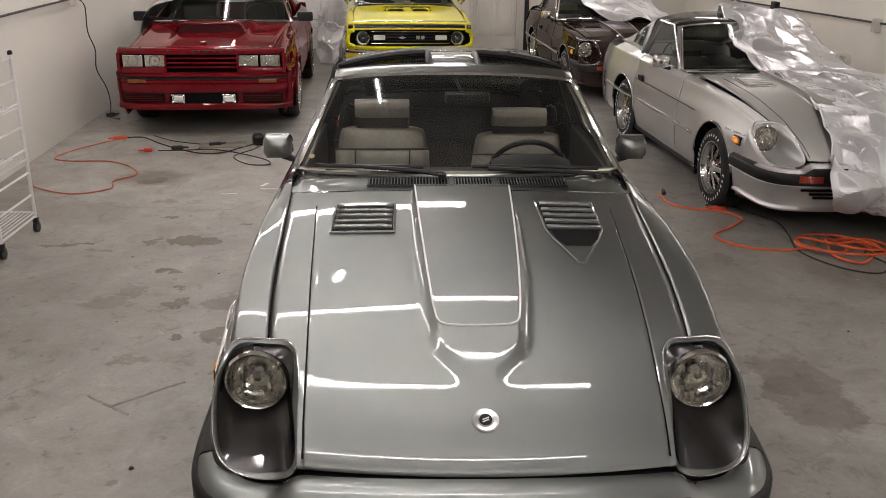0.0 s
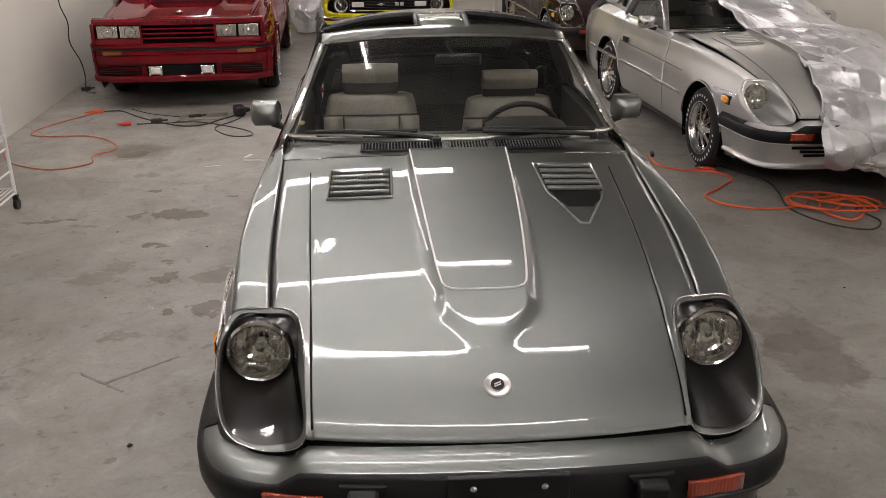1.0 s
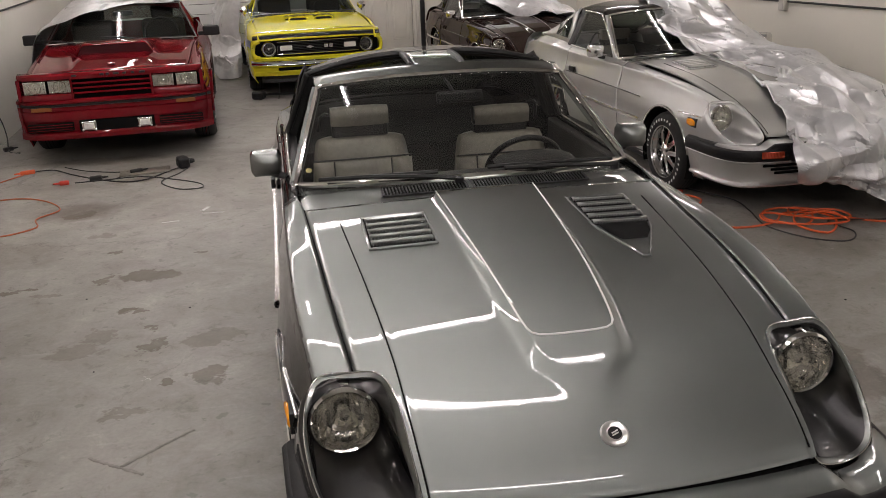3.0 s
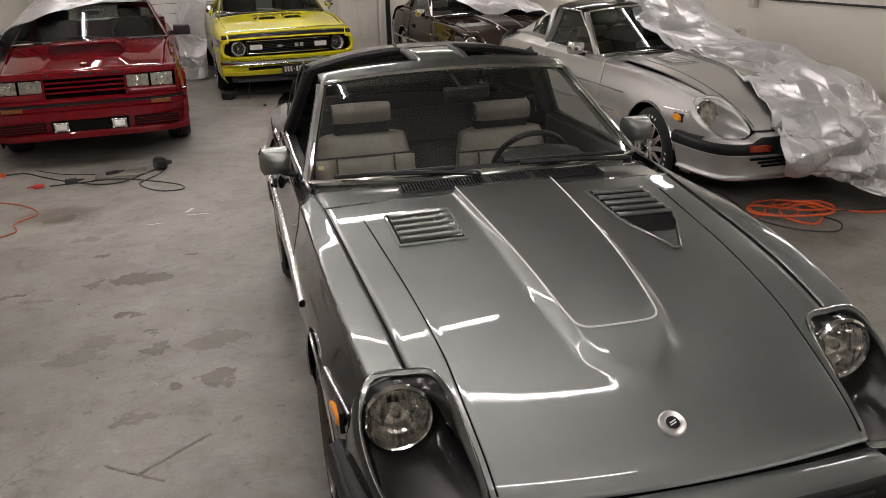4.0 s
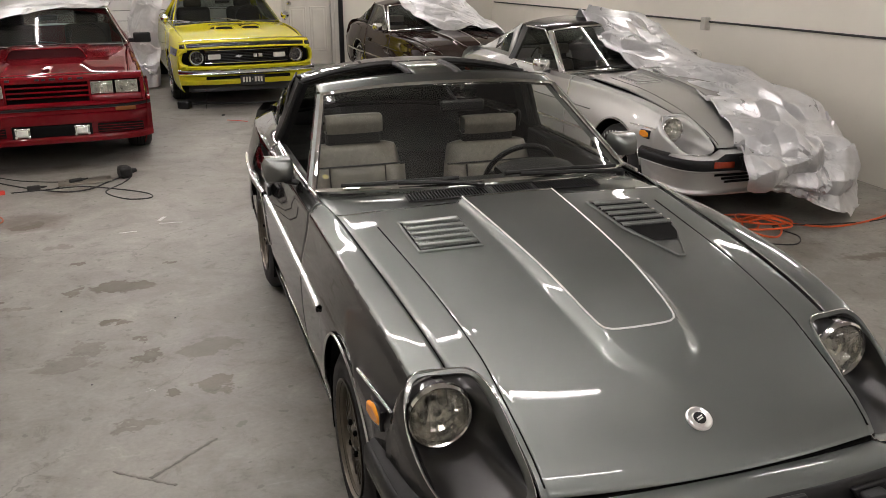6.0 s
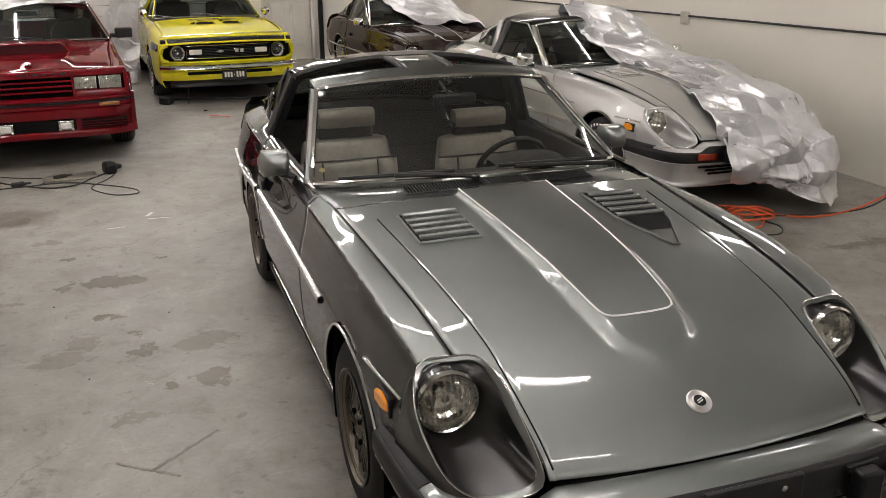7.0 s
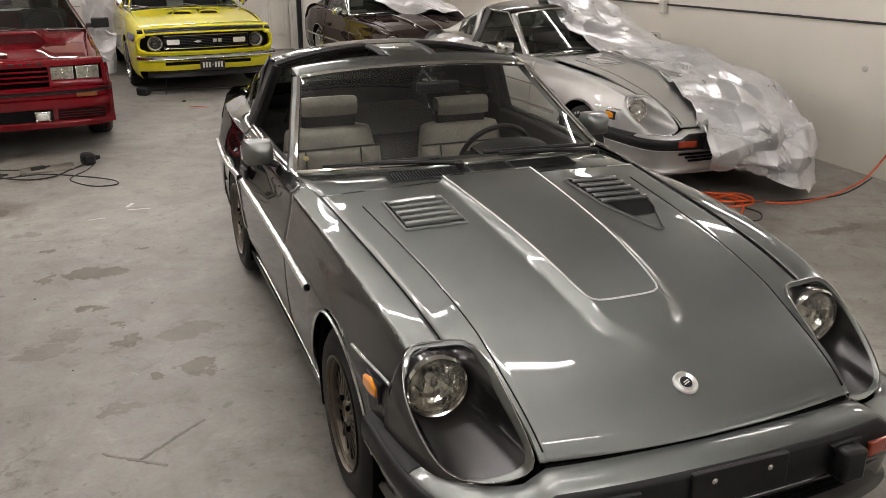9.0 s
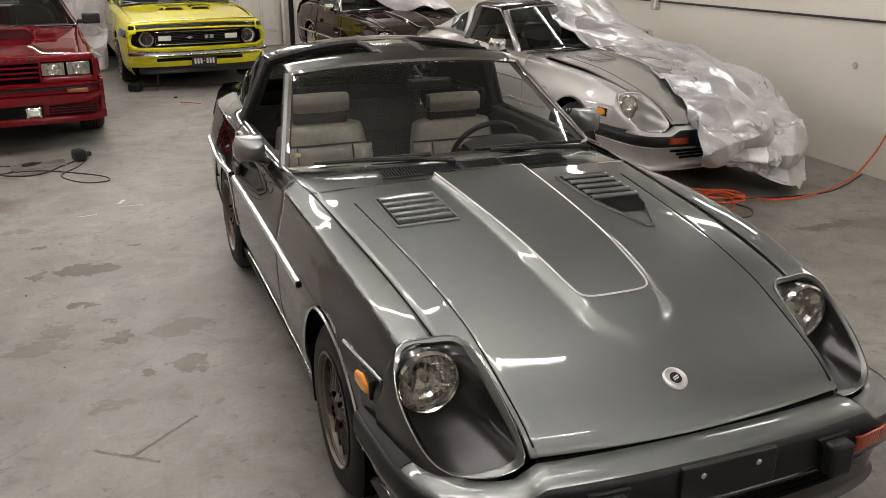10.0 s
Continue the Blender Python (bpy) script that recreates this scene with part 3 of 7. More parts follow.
def hood_cols(y):
    """Column places across half the hood, gathered at the bulge's edge and the crease."""
    bx, xb, xe = max(0.045, BULGE_X(y)), min(CREASE_X(y), hood_edge(y) - 0.02), hood_edge(y)
    c = span(0, bx - 0.02, 6) + [bx - 0.010, bx - 0.004, bx, bx + 0.004, bx + 0.010, bx + 0.017, bx + 0.024, bx + 0.031, bx + 0.040, bx + 0.052, bx + 0.068, bx + 0.084]
    c += span(bx + 0.10, xb - 0.05, 10) + [xb - 0.030, xb - 0.024, xb - 0.020, xb - 0.016, xb - 0.0125, xb - 0.009, xb - 0.0062, xb - 0.0045, xb - 0.002, xb + 0.002, xb + 0.0048, xb + 0.011]
    return c + span(xb + 0.019, xe, 5)


VENT_L = (-0.512, -0.276, 1.240, 1.522)
VENT_R = (0.290, 0.522, 1.235, 1.545)


def side_profile(y, T):
    """The body's side at y, from the top seam to the lowest edge."""
    xa, za, xs, zs, wm, zm = T["xa"](y), T["za"](y), T["xs"](y), T["zs"](y), T["wm"](y), T["zm"]
    if T.get("crisp"):
        p = [(xa, za), (xa * 0.5 + xs * 0.5, za * 0.5 + zs * 0.5 + 0.003), (xs - 0.012, zs + 0.002), (xs - 0.004, zs + 0.0005), (xs + 0.0015, zs - 0.004), (xs + 0.006, zs - 0.016), (xs * 0.72 + wm * 0.28, zs * 0.72 + zm * 0.28), (xs * 0.25 + wm * 0.75, zs * 0.36 + zm * 0.64), (wm, zm + 0.03)]
    else:
        p = [(xa, za), (xa * 0.55 + xs * 0.45, za * 0.58 + zs * 0.42 + 0.006), (xs - 0.022, zs + 0.012), (xs - 0.006, zs + 0.002), (xs + 0.003, zs - 0.014), (xs * 0.55 + wm * 0.45, zs * 0.70 + zm * 0.30), (wm, zm + 0.02), (wm + 0.004, zm)]
    p += [(wm - 0.001, zm - 0.03), (wm - 0.004, zm - 0.16), (wm - 0.02, zm - 0.30), (wm - 0.055, T["sill"])]
    line = spline([(a, y, b) for a, b in p], 110 if T.get("crisp") else 70)
    low = T["sill"]
    for ya in T["axles"]:
        d = T["arch"] ** 2 - (y - ya) ** 2
        if d > 0:
            low = max(low, T["hub"] + math.sqrt(d))
    keep = [q for q in line if q.z >= low]
    n = len(keep) - 1
    if T.get("crisp"):
        # gather the rows of points at the shoulder edge
        k = sum(1 for q in keep if q.x < xs + 0.012 and q.z > zs - 0.03)
        idx = span(0, max(1, k * 0.55), 6)[:-1] + span(max(1, k * 0.55), k + 2, 12) + span(k + 2, n, 14)[1:]
        return [keep[min(n, int(i))].lerp(keep[min(n, int(i) + 1)], i % 1) for i in idx]
    return [keep[0].lerp(keep[0], 0)] + [keep[int(i * n / 25)].lerp(keep[min(n, int(i * n / 25) + 1)], i * n / 25 % 1) for i in range(1, 26)]


ZX_T = dict(
    xa=curve((0.545, 0.6425), (0.8, 0.664), (1.03, 0.679), (1.4, 0.699), (1.72, 0.718), (1.90, 0.738), (2.5, 0.746), (3.05, 0.742), (3.4, 0.70), (3.9, 0.64), (4.4, 0.60)),
    za=curve((0.545, 0.779), (0.57, 0.788), (0.8, 0.830), (1.03, 0.856), (1.4, 0.882), (1.72, 0.902), (1.90, 0.906), (2.5, 0.906), (3.05, 0.91), (3.4, 0.93), (3.9, 0.925), (4.4, 0.86)),
    xs=curve((0.545, 0.752), (0.8, 0.772), (1.03, 0.783), (1.4, 0.790), (1.9, 0.791), (2.5, 0.792), (3.05, 0.795), (3.4, 0.80), (3.9, 0.775), (4.4, 0.70)),
    zs=curve((0.545, 0.777), (0.57, 0.786), (0.8, 0.831), (1.03, 0.857), (1.4, 0.875), (1.9, 0.876), (2.5, 0.872), (3.05, 0.872), (3.4, 0.88), (3.9, 0.875), (4.4, 0.80)),
    wm=curve((0.545, 0.812), (0.8, 0.842), (1.03, 0.852), (1.4, 0.848), (1.9, 0.842), (2.5, 0.840), (3.05, 0.844), (3.4, 0.860), (3.9, 0.840), (4.4, 0.76)),
    zm=0.60, crisp=True, sill=0.20, axles=AXLE, arch=0.360, hub=0.315)

RIM = [(0.645, 0.545, 0.780), (0.746, 0.541, 0.774), (0.787, 0.455, 0.694), (0.778, 0.33, 0.607), (0.738, 0.24, 0.550), (0.655, 0.192, 0.530), (0.560, 0.172, 0.540), (0.519, 0.180, 0.582),
       (0.528, 0.31, 0.682), (0.541, 0.44, 0.748), (0.573, 0.527, 0.776)]
LAMP = Vector((0.677, 0.496, 0.666))


def wheel(name, car, x, y, r, width, s, rim_mat, style, label):
    """A tyre with tread, a rim with spokes and a hub, all parts of the car."""
    w = part(name, G().lathe([(r * 0.62, -width / 2 + 0.004), (r * 0.70, -width / 2 - 0.004), (r * 0.86, -width / 2 - 0.006), (r * 0.955, -width / 2 + 0.012), (r * 0.992, -width / 2 + 0.03), (r, -width * 0.2), (r, width * 0.2),
                              (r * 0.992, width / 2 - 0.03), (r * 0.955, width / 2 - 0.012), (r * 0.86, width / 2 + 0.006), (r * 0.70, width / 2 + 0.004), (r * 0.62, width / 2 - 0.004)], (x, y, r), "x", 48), M["tyre"], car, label or "black tyre")
    for k in (-0.03, 0.0, 0.03):
        part("groove", G().lathe([(r * 0.9985, k - 0.003), (r * 1.0005, k - 0.003), (r * 1.0005, k + 0.003), (r * 0.9985, k + 0.003)], (x, y, r), "x", 48), M["void"], w)
    if style == "spokes" and rim_mat is M["alloy_bright"]:
        for k in range(36):
            if k % 18 > 11:
                continue
            a = 2 * math.pi * k / 36
            d, e = Vector((0, math.cos(a), math.sin(a))), Vector((0, -math.sin(a), math.cos(a)))
            c0 = Vector((x + s * (width / 2 + 0.0055), y, r)) + d * (r * 0.81)
            part("tyre_letter", G().prism([c0 - e * 0.009 - d * 0.010, c0 + e * 0.004 - d * 0.010, c0 + e * 0.009 + d * 0.010, c0 - e * 0.004 + d * 0.010], (s * 0.002, 0, 0)), M["white"], w, smooth=False)
    o = s * width / 2
    # slatted wheels: the barrel's shade is put in as near-black colour
    part("rim", G().lathe([(r * 0.655, o - s * 0.004), (r * 0.60, o - s * 0.03), (r * 0.585, o - s * 0.075), (r * 0.57, -o * 0.8)], (x, y, r), "x", 40), M["void"], w, "inner barrel painted near-black for shade") if style == "slats" else part("rim", G().lathe([(r * 0.655, o - s * 0.002), (r * 0.665, o + s * 0.006), (r * 0.645, o + s * 0.006), (r * 0.62, o - s * 0.012), (r * 0.58, o - s * 0.03), (r * 0.56, o - s * 0.075), (r * 0.57, -o * 0.8)], (x, y, r), "x", 40), rim_mat, w)
    c = Vector((x + o, y, r))
    if style == "slats":
        for k in range(20):
            a = 2 * math.pi * k / 20
            d, e = Vector((0, math.cos(a), math.sin(a))), Vector((0, -math.sin(a), math.cos(a)))
            lo, hi = c + d * (r * 0.20) + Vector((-s * 0.012, 0, 0)), c + d * (r * 0.60) + Vector((-s * 0.024, 0, 0))
            part("spoke", G().prism([lo - e * 0.004, lo + e * 0.004, hi + e * 0.008, hi - e * 0.008], (-s * 0.03, 0, 0)), rim_mat, w, bevel=0.002)
        part("rim_lip", G().lathe([(r * 0.655, 0.0), (r * 0.662, s * 0.008), (r * 0.640, s * 0.009), (r * 0.628, -s * 0.004), (r * 0.600, -s * 0.012), (r * 0.590, -s * 0.03)], c, "x", 48), rim_mat, w, "worn rim lip")
        part("hub", G().lathe([(0.001, 0.012), (r * 0.085, 0.010), (r * 0.10, -s * 0.002), (r * 0.15, -s * 0.010), (r * 0.16, -s * 0.016), (r * 0.23, -s * 0.020), (r * 0.25, -s * 0.05)], c + Vector((-s * 0.004, 0, 0)), "x", 28), rim_mat, w)
        for k in range(4):
            a = 2 * math.pi * (k + 0.5) / 4
            part("wheel_nut", G().lathe([(0.010, 0), (0.010, s * 0.012), (0.001, s * 0.015)], c + Vector((-s * 0.016, math.cos(a) * r * 0.18, math.sin(a) * r * 0.18)), "x", 6), M["void"], w)
    else:
        for k in range(8):
            a = 2 * math.pi * k / 8
            d, e = Vector((0, math.cos(a), math.sin(a))), Vector((0, -math.sin(a), math.cos(a)))
            lo, hi = c + d * (r * 0.16) + Vector((-s * 0.01, 0, 0)), c + d * (r * 0.60) + Vector((-s * 0.05, 0, 0))
            part("spoke", G().prism([lo - e * 0.022, lo + e * 0.022, hi + e * 0.016, hi - e * 0.016], (-s * 0.022, 0, 0)), rim_mat, w, bevel=0.004)
        part("hub", G().lathe([(0.001, 0.01), (r * 0.09, 0.008), (r * 0.11, -0.0), (r * 0.18, -s * 0.012), (r * 0.2, -s * 0.05)], c, "x", 28), M["chrome"], w)
        for k in range(5):
            a = 2 * math.pi * k / 5
            part("wheel_nut", G().lathe([(0.009, 0), (0.009, s * 0.014), (0.001, s * 0.018)], c + Vector((-s * 0.012, math.cos(a) * r * 0.155, math.sin(a) * r * 0.155)), "x", 6), M["chrome"], w)
    part("brake_disc", G().lathe([(r * 0.5, 0), (r * 0.12, 0), (r * 0.12, -s * 0.02), (r * 0.5, -s * 0.02)], c + Vector((-s * 0.10, 0, 0)), "x", 32, True), M["void"], w)
    return w


def round_lamp(car, c, r, bowl=None):
    """A sealed round headlight: chrome ring, bowl and domed, ribbed lens facing forward."""
    lamp = part("headlight", G().lathe([(r * 1.12, 0.03), (r * 1.12, -0.006), (r * 1.05, -0.014), (r * 0.99, -0.008), (r * 0.97, 0.012)], c, "y", 40), M["chrome"], car, "round headlight with a bright ring")
    part("reflector", G().lathe([(r * 0.97, 0.008), (r * 0.92, 0.019), (r * 0.82, 0.034), (r * 0.7, 0.046), (r * 0.57, 0.055), (r * 0.43, 0.061), (r * 0.28, 0.066), (0.002, 0.07)], c, "y", 30), bowl or M["reflector"], lamp, smooth=False)
    part("bulb_cap", G().lathe([(0.001, 0.0), (0.012, 0.002), (0.017, 0.012), (0.017, 0.045)], c + Vector((0, 0.012, 0.0)), "y", 16), M["satin"], lamp)
    ln = part("lens", G().lathe([(r * 0.985, -0.006), (r * 0.9, -0.016), (r * 0.65, -0.027), (r * 0.35, -0.033), (0.002, -0.035)], c, "y", 36), M["lamp"], lamp, "clear ribbed lens", solid=0.003)
    ln.visible_shadow = False
    for k in range(-3, 4):
        h = math.sqrt(max(0.0, (r * 0.75) ** 2 - (k * r * 0.2) ** 2))
        part("flute", G().tube([(c.x + k * r * 0.2, c.y - 0.030 + abs(k) * 0.003, c.z - h), (c.x + k * r * 0.2, c.y - 0.034 + abs(k) * 0.003, c.z), (c.x + k * r * 0.2, c.y - 0.028 + abs(k) * 0.003, c.z + h * 0.3)], 0.0016, 5), M["lamp"], lamp).visible_shadow = False
    return lamp


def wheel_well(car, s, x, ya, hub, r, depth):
    """Open arch over a wheel, from sill to sill, its shade painted as near-black."""
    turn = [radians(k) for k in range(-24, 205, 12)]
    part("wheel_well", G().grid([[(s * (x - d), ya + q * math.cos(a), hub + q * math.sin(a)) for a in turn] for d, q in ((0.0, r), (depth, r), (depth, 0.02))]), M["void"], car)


def coupe(name, label, m, body, roof, open_top, rims, wheel_style, group="", hood_gap=0.0, lower=None, hood_paint=None):
    car = thing(name, label, "car", m, group)
    CORE[:] = [Vector((0, 2.2, 0.45))]
    lift = lambda y: hood_gap * smooth01(0.55, 1.2, y)
    # hood
    rows = []
    front = lambda x: 0.126 + 0.028 * min(1, abs(x) / 0.52) ** 2
    for yy in [0.0, 0.004, 0.012, 0.024] + span(0.04, 0.36, 16) + span(0.37, 0.455, 16) + span(0.475, 0.85, 16) + span(0.87, 1.57, 30):
        r = []
        cols = hood_cols(0.148 + yy * 0.988)
        for x in [-c for c in cols[:0:-1]] + cols:
            y = front(x) + yy * (1.70 - front(x)) / 1.57
            r.append((x, y, hood_z(x, y) - 0.010 * smooth01(0.03, 0.0, yy) + lift(y)))
        rows.append(r)
    rows.insert(0, [(x, y - 0.003, z - 0.006) for x, y, z in rows[0]])
    rows.insert(0, [(x, y + 0.004, z - 0.004) for x, y, z in rows[0]])
    hood = part("hood", G().grid(rows), hood_paint or body, car, solid=0.012, angle=50)
    # bulge edge as a raised white line, raised vents
    rim_line = [(BULGE_X(y) + 0.0005, y) for y in span(1.69, 0.68, 24)] + [(0.1335, 0.645), (0.130, 0.622), (0.122, 0.603), (0.107, 0.592), (0.085, 0.587), (0.04, 0.585), (0.0, 0.585)]
    rim_line = [(-x, y) for x, y in rim_line] + [(x, y) for x, y in rim_line[-2::-1]]
    part("hood_edging", G().tube(spline([(x, y, hood_z(x, y) + 0.0008 + lift(y)) for x, y in rim_line], 110), 0.0034, 6), M["white"] if hood_paint is None else hood_paint, hood, "bright raised edging round the hood bulge")
    for s in (-1, 1):
        part("shut_line", G().tube([(s * CREASE_X(y), y, hood_z(CREASE_X(y), y) + 0.0006 + lift(y)) for y in span(0.165, 1.52, 40)], 0.0030, 6), M["void"], hood, "thin dark panel line")
        part("fender_joint", G().tube([(s * (SEAM_X(y) + 0.0016), y, SEAM_Z(y) - 0.0006) for y in span(0.552, 1.70, 40)], 0.0026, 6), M["void"], car, "thin dark joint beside the fender")
    # louvred vent (passenger side)
    a, b, c, d = VENT_L

    def on_hood(x, y, h=0.0):
        return Vector((x, y, hood_z(x, y) + h + lift(y)))
    vent = part("hood_vent", G().grid([[on_hood(x, y, 0.006) for x in span(a + 0.004, b - 0.004, 10)] for y in span(c + 0.004, d - 0.004, 10)]), M["void"], hood, "louvred hood vent")
    part("vent_frame", G().tube([on_hood(x, y, 0.004) for x, y in [(a, y) for y in span(c, d, 8)] + [(x, d) for x in span(a, b, 8)][1:] + [(b, y) for y in span(d, c, 8)][1:] + [(x, c) for x in span(b, a, 8)][1:-1]], 0.006, 8, closed=True), body, vent)
    for k in range(5):
        y = c + 0.030 + (d - c - 0.04) * k / 4.6
        part("louvre", G().grid([[on_hood(x, y - 0.002, 0.006) for x in span(a + 0.008, b - 0.008, 8)], [on_hood(x, y + 0.003, 0.015) for x in span(a + 0.008, b - 0.008, 8)], [on_hood(x, y + 0.012, 0.018) for x in span(a + 0.008, b - 0.008, 8)], [on_hood(x, y + 0.024, 0.014) for x in span(a + 0.008, b - 0.008, 8)], [on_hood(x, y + 0.028, 0.007) for x in span(a + 0.008, b - 0.008, 8)]]), body, vent, solid=0.002)
        for x in span(a + 0.014, b - 0.014, 19):
            part("mesh_rib", G().tube([on_hood(x, y - 0.018, 0.009), on_hood(x, y - 0.003, 0.010)], 0.0018, 4), body, vent)
    # louvred vent with a pointed inlet (driver side)
    a, b, c, d = VENT_R
    xm = 0.388
    edge = [(a, d), (b, d), (b - 0.012, c + 0.02), (b - 0.03, c - 0.04), (xm + 0.012, 0.985), (xm - 0.012, 0.985), (a + 0.02, c - 0.03), (a + 0.01, c + 0.02)]
    ring = []
    for (x0, y0), (x1, y1) in zip(edge, edge[1:] + edge[:1]):
        ring += [on_hood(x0 + (x1 - x0) * t / 6, y0 + (y1 - y0) * t / 6, 0.004) for t in range(6)]
    vent = part("hood_vent", G().grid([[on_hood(a + 0.012, y, 0.007) * (1 - t) + on_hood(b - 0.012, y, 0.007) * t for t in span(0, 1, 8)] for y in span(c + 0.012, d - 0.006, 10)]), M["void"], hood, "louvred hood vent with a pointed inlet")
    part("vent_frame", G().tube(ring, 0.005, 8, closed=True), body, vent)
    part("inlet", G().face([on_hood(a + 0.025, c + 0.010, 0.008), on_hood(b - 0.025, c + 0.010, 0.008), on_hood(b - 0.04, c - 0.06, 0.008), on_hood(xm + 0.055, 1.11, 0.008), on_hood(xm - 0.035, 1.11, 0.008), on_hood(a + 0.035, c - 0.055, 0.008)]), M["void"], vent, "dark air inlet", smooth=False)
    part("inlet_floor", G().face([on_hood(xm - 0.038, 1.108, 0.006), on_hood(xm + 0.056, 1.108, 0.006), on_hood(xm + 0.008, 1.0, 0.006), on_hood(xm - 0.008, 1.0, 0.006)]), body, vent, smooth=False)
    for k in range(5):
        y = c + 0.030 + (d - c - 0.04) * k / 4.6
        part("louvre", G().grid([[on_hood(x, y - 0.002, 0.006) for x in span(a + 0.012, b - 0.012, 8)], [on_hood(x, y + 0.003, 0.015) for x in span(a + 0.012, b - 0.012, 8)], [on_hood(x, y + 0.012, 0.018) for x in span(a + 0.012, b - 0.012, 8)], [on_hood(x, y + 0.024, 0.014) for x in span(a + 0.012, b - 0.012, 8)], [on_hood(x, y + 0.028, 0.007) for x in span(a + 0.012, b - 0.012, 8)]]), body, vent, solid=0.002)
        for x in span(a + 0.018, b - 0.018, 19):
            part("mesh_rib", G().tube([on_hood(x, y - 0.018, 0.010), on_hood(x, y - 0.003, 0.011)], 0.0018, 4), M["bumper"], vent)
    # round badge
    n = Vector((0, -0.49, 0.87)).normalized()
    q = n.to_track_quat("Z", "Y").to_matrix().to_4x4()
    bc = Vector((0, 0.256, hood_z(0, 0.256) + 0.001))

    def disc(prof, k=28):
        gg = G().lathe(prof, (0, 0, 0), "z", k)
        gg.v = [tuple(bc + (q @ Vector(p))) for p in gg.v]
        return gg
    badge = part("badge", disc([(0.038, -0.004), (0.038, 0.003), (0.034, 0.006), (0.022, 0.003), (0.019, 0.006), (0.001, 0.006)]), M["badge"], hood, "round chrome badge")
    part("badge_centre", disc([(0.0185, 0.0062), (0.0185, 0.0068), (0.001, 0.0070)]), M["black"], badge)
    gg = G()
    for bx, by, w, h, rz in ((0, 0.003, 0.020, 0.0035, 22), (0, -0.004, 0.020, 0.0035, 22)):
        gg.box((bx, by, 0.0078), (w, h, 0.0016), Matrix.Rotation(radians(rz), 3, "Z"))
    gg.v = [tuple(bc + (q @ Vector(p))) for p in gg.v]
    part("badge_mark", gg, M["white"], badge, smooth=False)
    # body sides
    T = ZX_T
    for s in (-1, 1):
        for nm, y0, y1 in (("fender", 0.545, 1.865), ("door", 1.872, 3.05), ("quarter_panel", 3.058, 4.42)):
            k = int((y1 - y0) / 0.022)
            grid = [mirror(side_profile(y, T), s) for y in span(y0, y1, k)]
            if nm == "fender":
                grid.insert(0, [q + Vector((0, -0.003, -0.035 * (q.z > 0.7))) for q in grid[0]])
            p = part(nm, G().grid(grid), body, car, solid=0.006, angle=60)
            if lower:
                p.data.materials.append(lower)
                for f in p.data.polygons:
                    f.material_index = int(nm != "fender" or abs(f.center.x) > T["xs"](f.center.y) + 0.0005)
            if nm == "door":
                part("door_handle", G().box((s * 0.842, 2.85, 0.72), (0.02, 0.12, 0.05)), M["black"], p, bevel=0.006)
                mould = p
            if nm == "quarter_panel":
                quarter = p
        # side nose below the lamp opening
        nose = []
        xr, zr = curve((0.19, 0.65), (0.24, 0.735), (0.33, 0.778), (0.45, 0.785), (0.53, 0.740), (0.543, 0.65)), curve((0.19, 0.525), (0.24, 0.548), (0.33, 0.604), (0.45, 0.675), (0.53, 0.755), (0.543, 0.776))
        wn = curve((0.19, 0.67), (0.24, 0.750), (0.33, 0.785), (0.45, 0.803), (0.545, 0.813))
        for y in span(0.20, 0.545, 22):
            xa, za, w = xr(y), zr(y), wn(y)
            ln = spline([(xa, y, za), (xa * 0.45 + w * 0.55 + 0.004, y, za - 0.02), (w, y, max(0.49, min(za - 0.05, 0.62))), (w + 0.002, y, 0.46), (w - 0.02, y, 0.30)] if za > 0.60 else [(xa, y, za), (xa * 0.5 + w * 0.5, y, za - 0.008), (w, y, za - 0.03), (w, y, 0.44), (w - 0.02, y, 0.30)], 16)
            nose.append(mirror(ln, s))
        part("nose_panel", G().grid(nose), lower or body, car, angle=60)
        # lamp surround
        rim = [Vector((s * p.x, p.y, p.z)) for p in spline(RIM, 56, closed=True)]
        c = Vector((s * LAMP.x, LAMP.y, LAMP.z))
        ring0 = [p + Vector((0, 0.012, -0.02)) for p in rim]
        mid = sum(rim, Vector()) / len(rim)
        inn = []
        for p in rim:
            d = (mid - p)
            d.normalize()
            inn.append(p + d * (0.004 + 0.012 * max(smooth01(0.70, 0.58, abs(p.x)), smooth01(0.46, 0.53, p.y))) + Vector((0, 0.003, -0.002)))
        inn2 = [p + (mid - p).normalized() * 0.005 + Vector((0, 0.011, -0.006)) for p in inn]
        bowls = [ring0, rim, inn, inn2]
        for k, f in enumerate((0.25, 0.5, 0.75, 1.0)):
            ring = []
            for p in inn2:
                a = math.atan2(p.z - c.z + 0.03, p.x - c.x)
                tgt = Vector((c.x + 0.099 * math.cos(a), c.y + 0.004, c.z + 0.099 * math.sin(a)))
                sink = 0.006 * math.sin(math.pi * f)
                ring.append(p.lerp(tgt, f) + Vector((0, sink, -sink * 0.35 if p.z < c.z else 0)))
            bowls.append(ring)
        bz = part("headlight_surround", G().grid(bowls[:4], wrap=True), body, car, "raised headlight surround in body colour", angle=50)
        # scoop would match the body; the darker colour paints in its shade
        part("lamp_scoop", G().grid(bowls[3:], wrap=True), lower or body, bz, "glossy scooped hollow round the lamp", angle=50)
        # bright metal tube stands for the thin highlight along the rim
        part("surround_glint", G().tube([p + Vector((0, -0.001, 0.001)) for p in rim], 0.0018, 6, closed=True), M["satin"], bz)
        part("lamp_bowl", G().lathe([(0.0985, 0.004), (0.0985, 0.07), (0.02, 0.08)], c, "y", 32), M["void"], bz)
        round_lamp(car, c, 0.088)
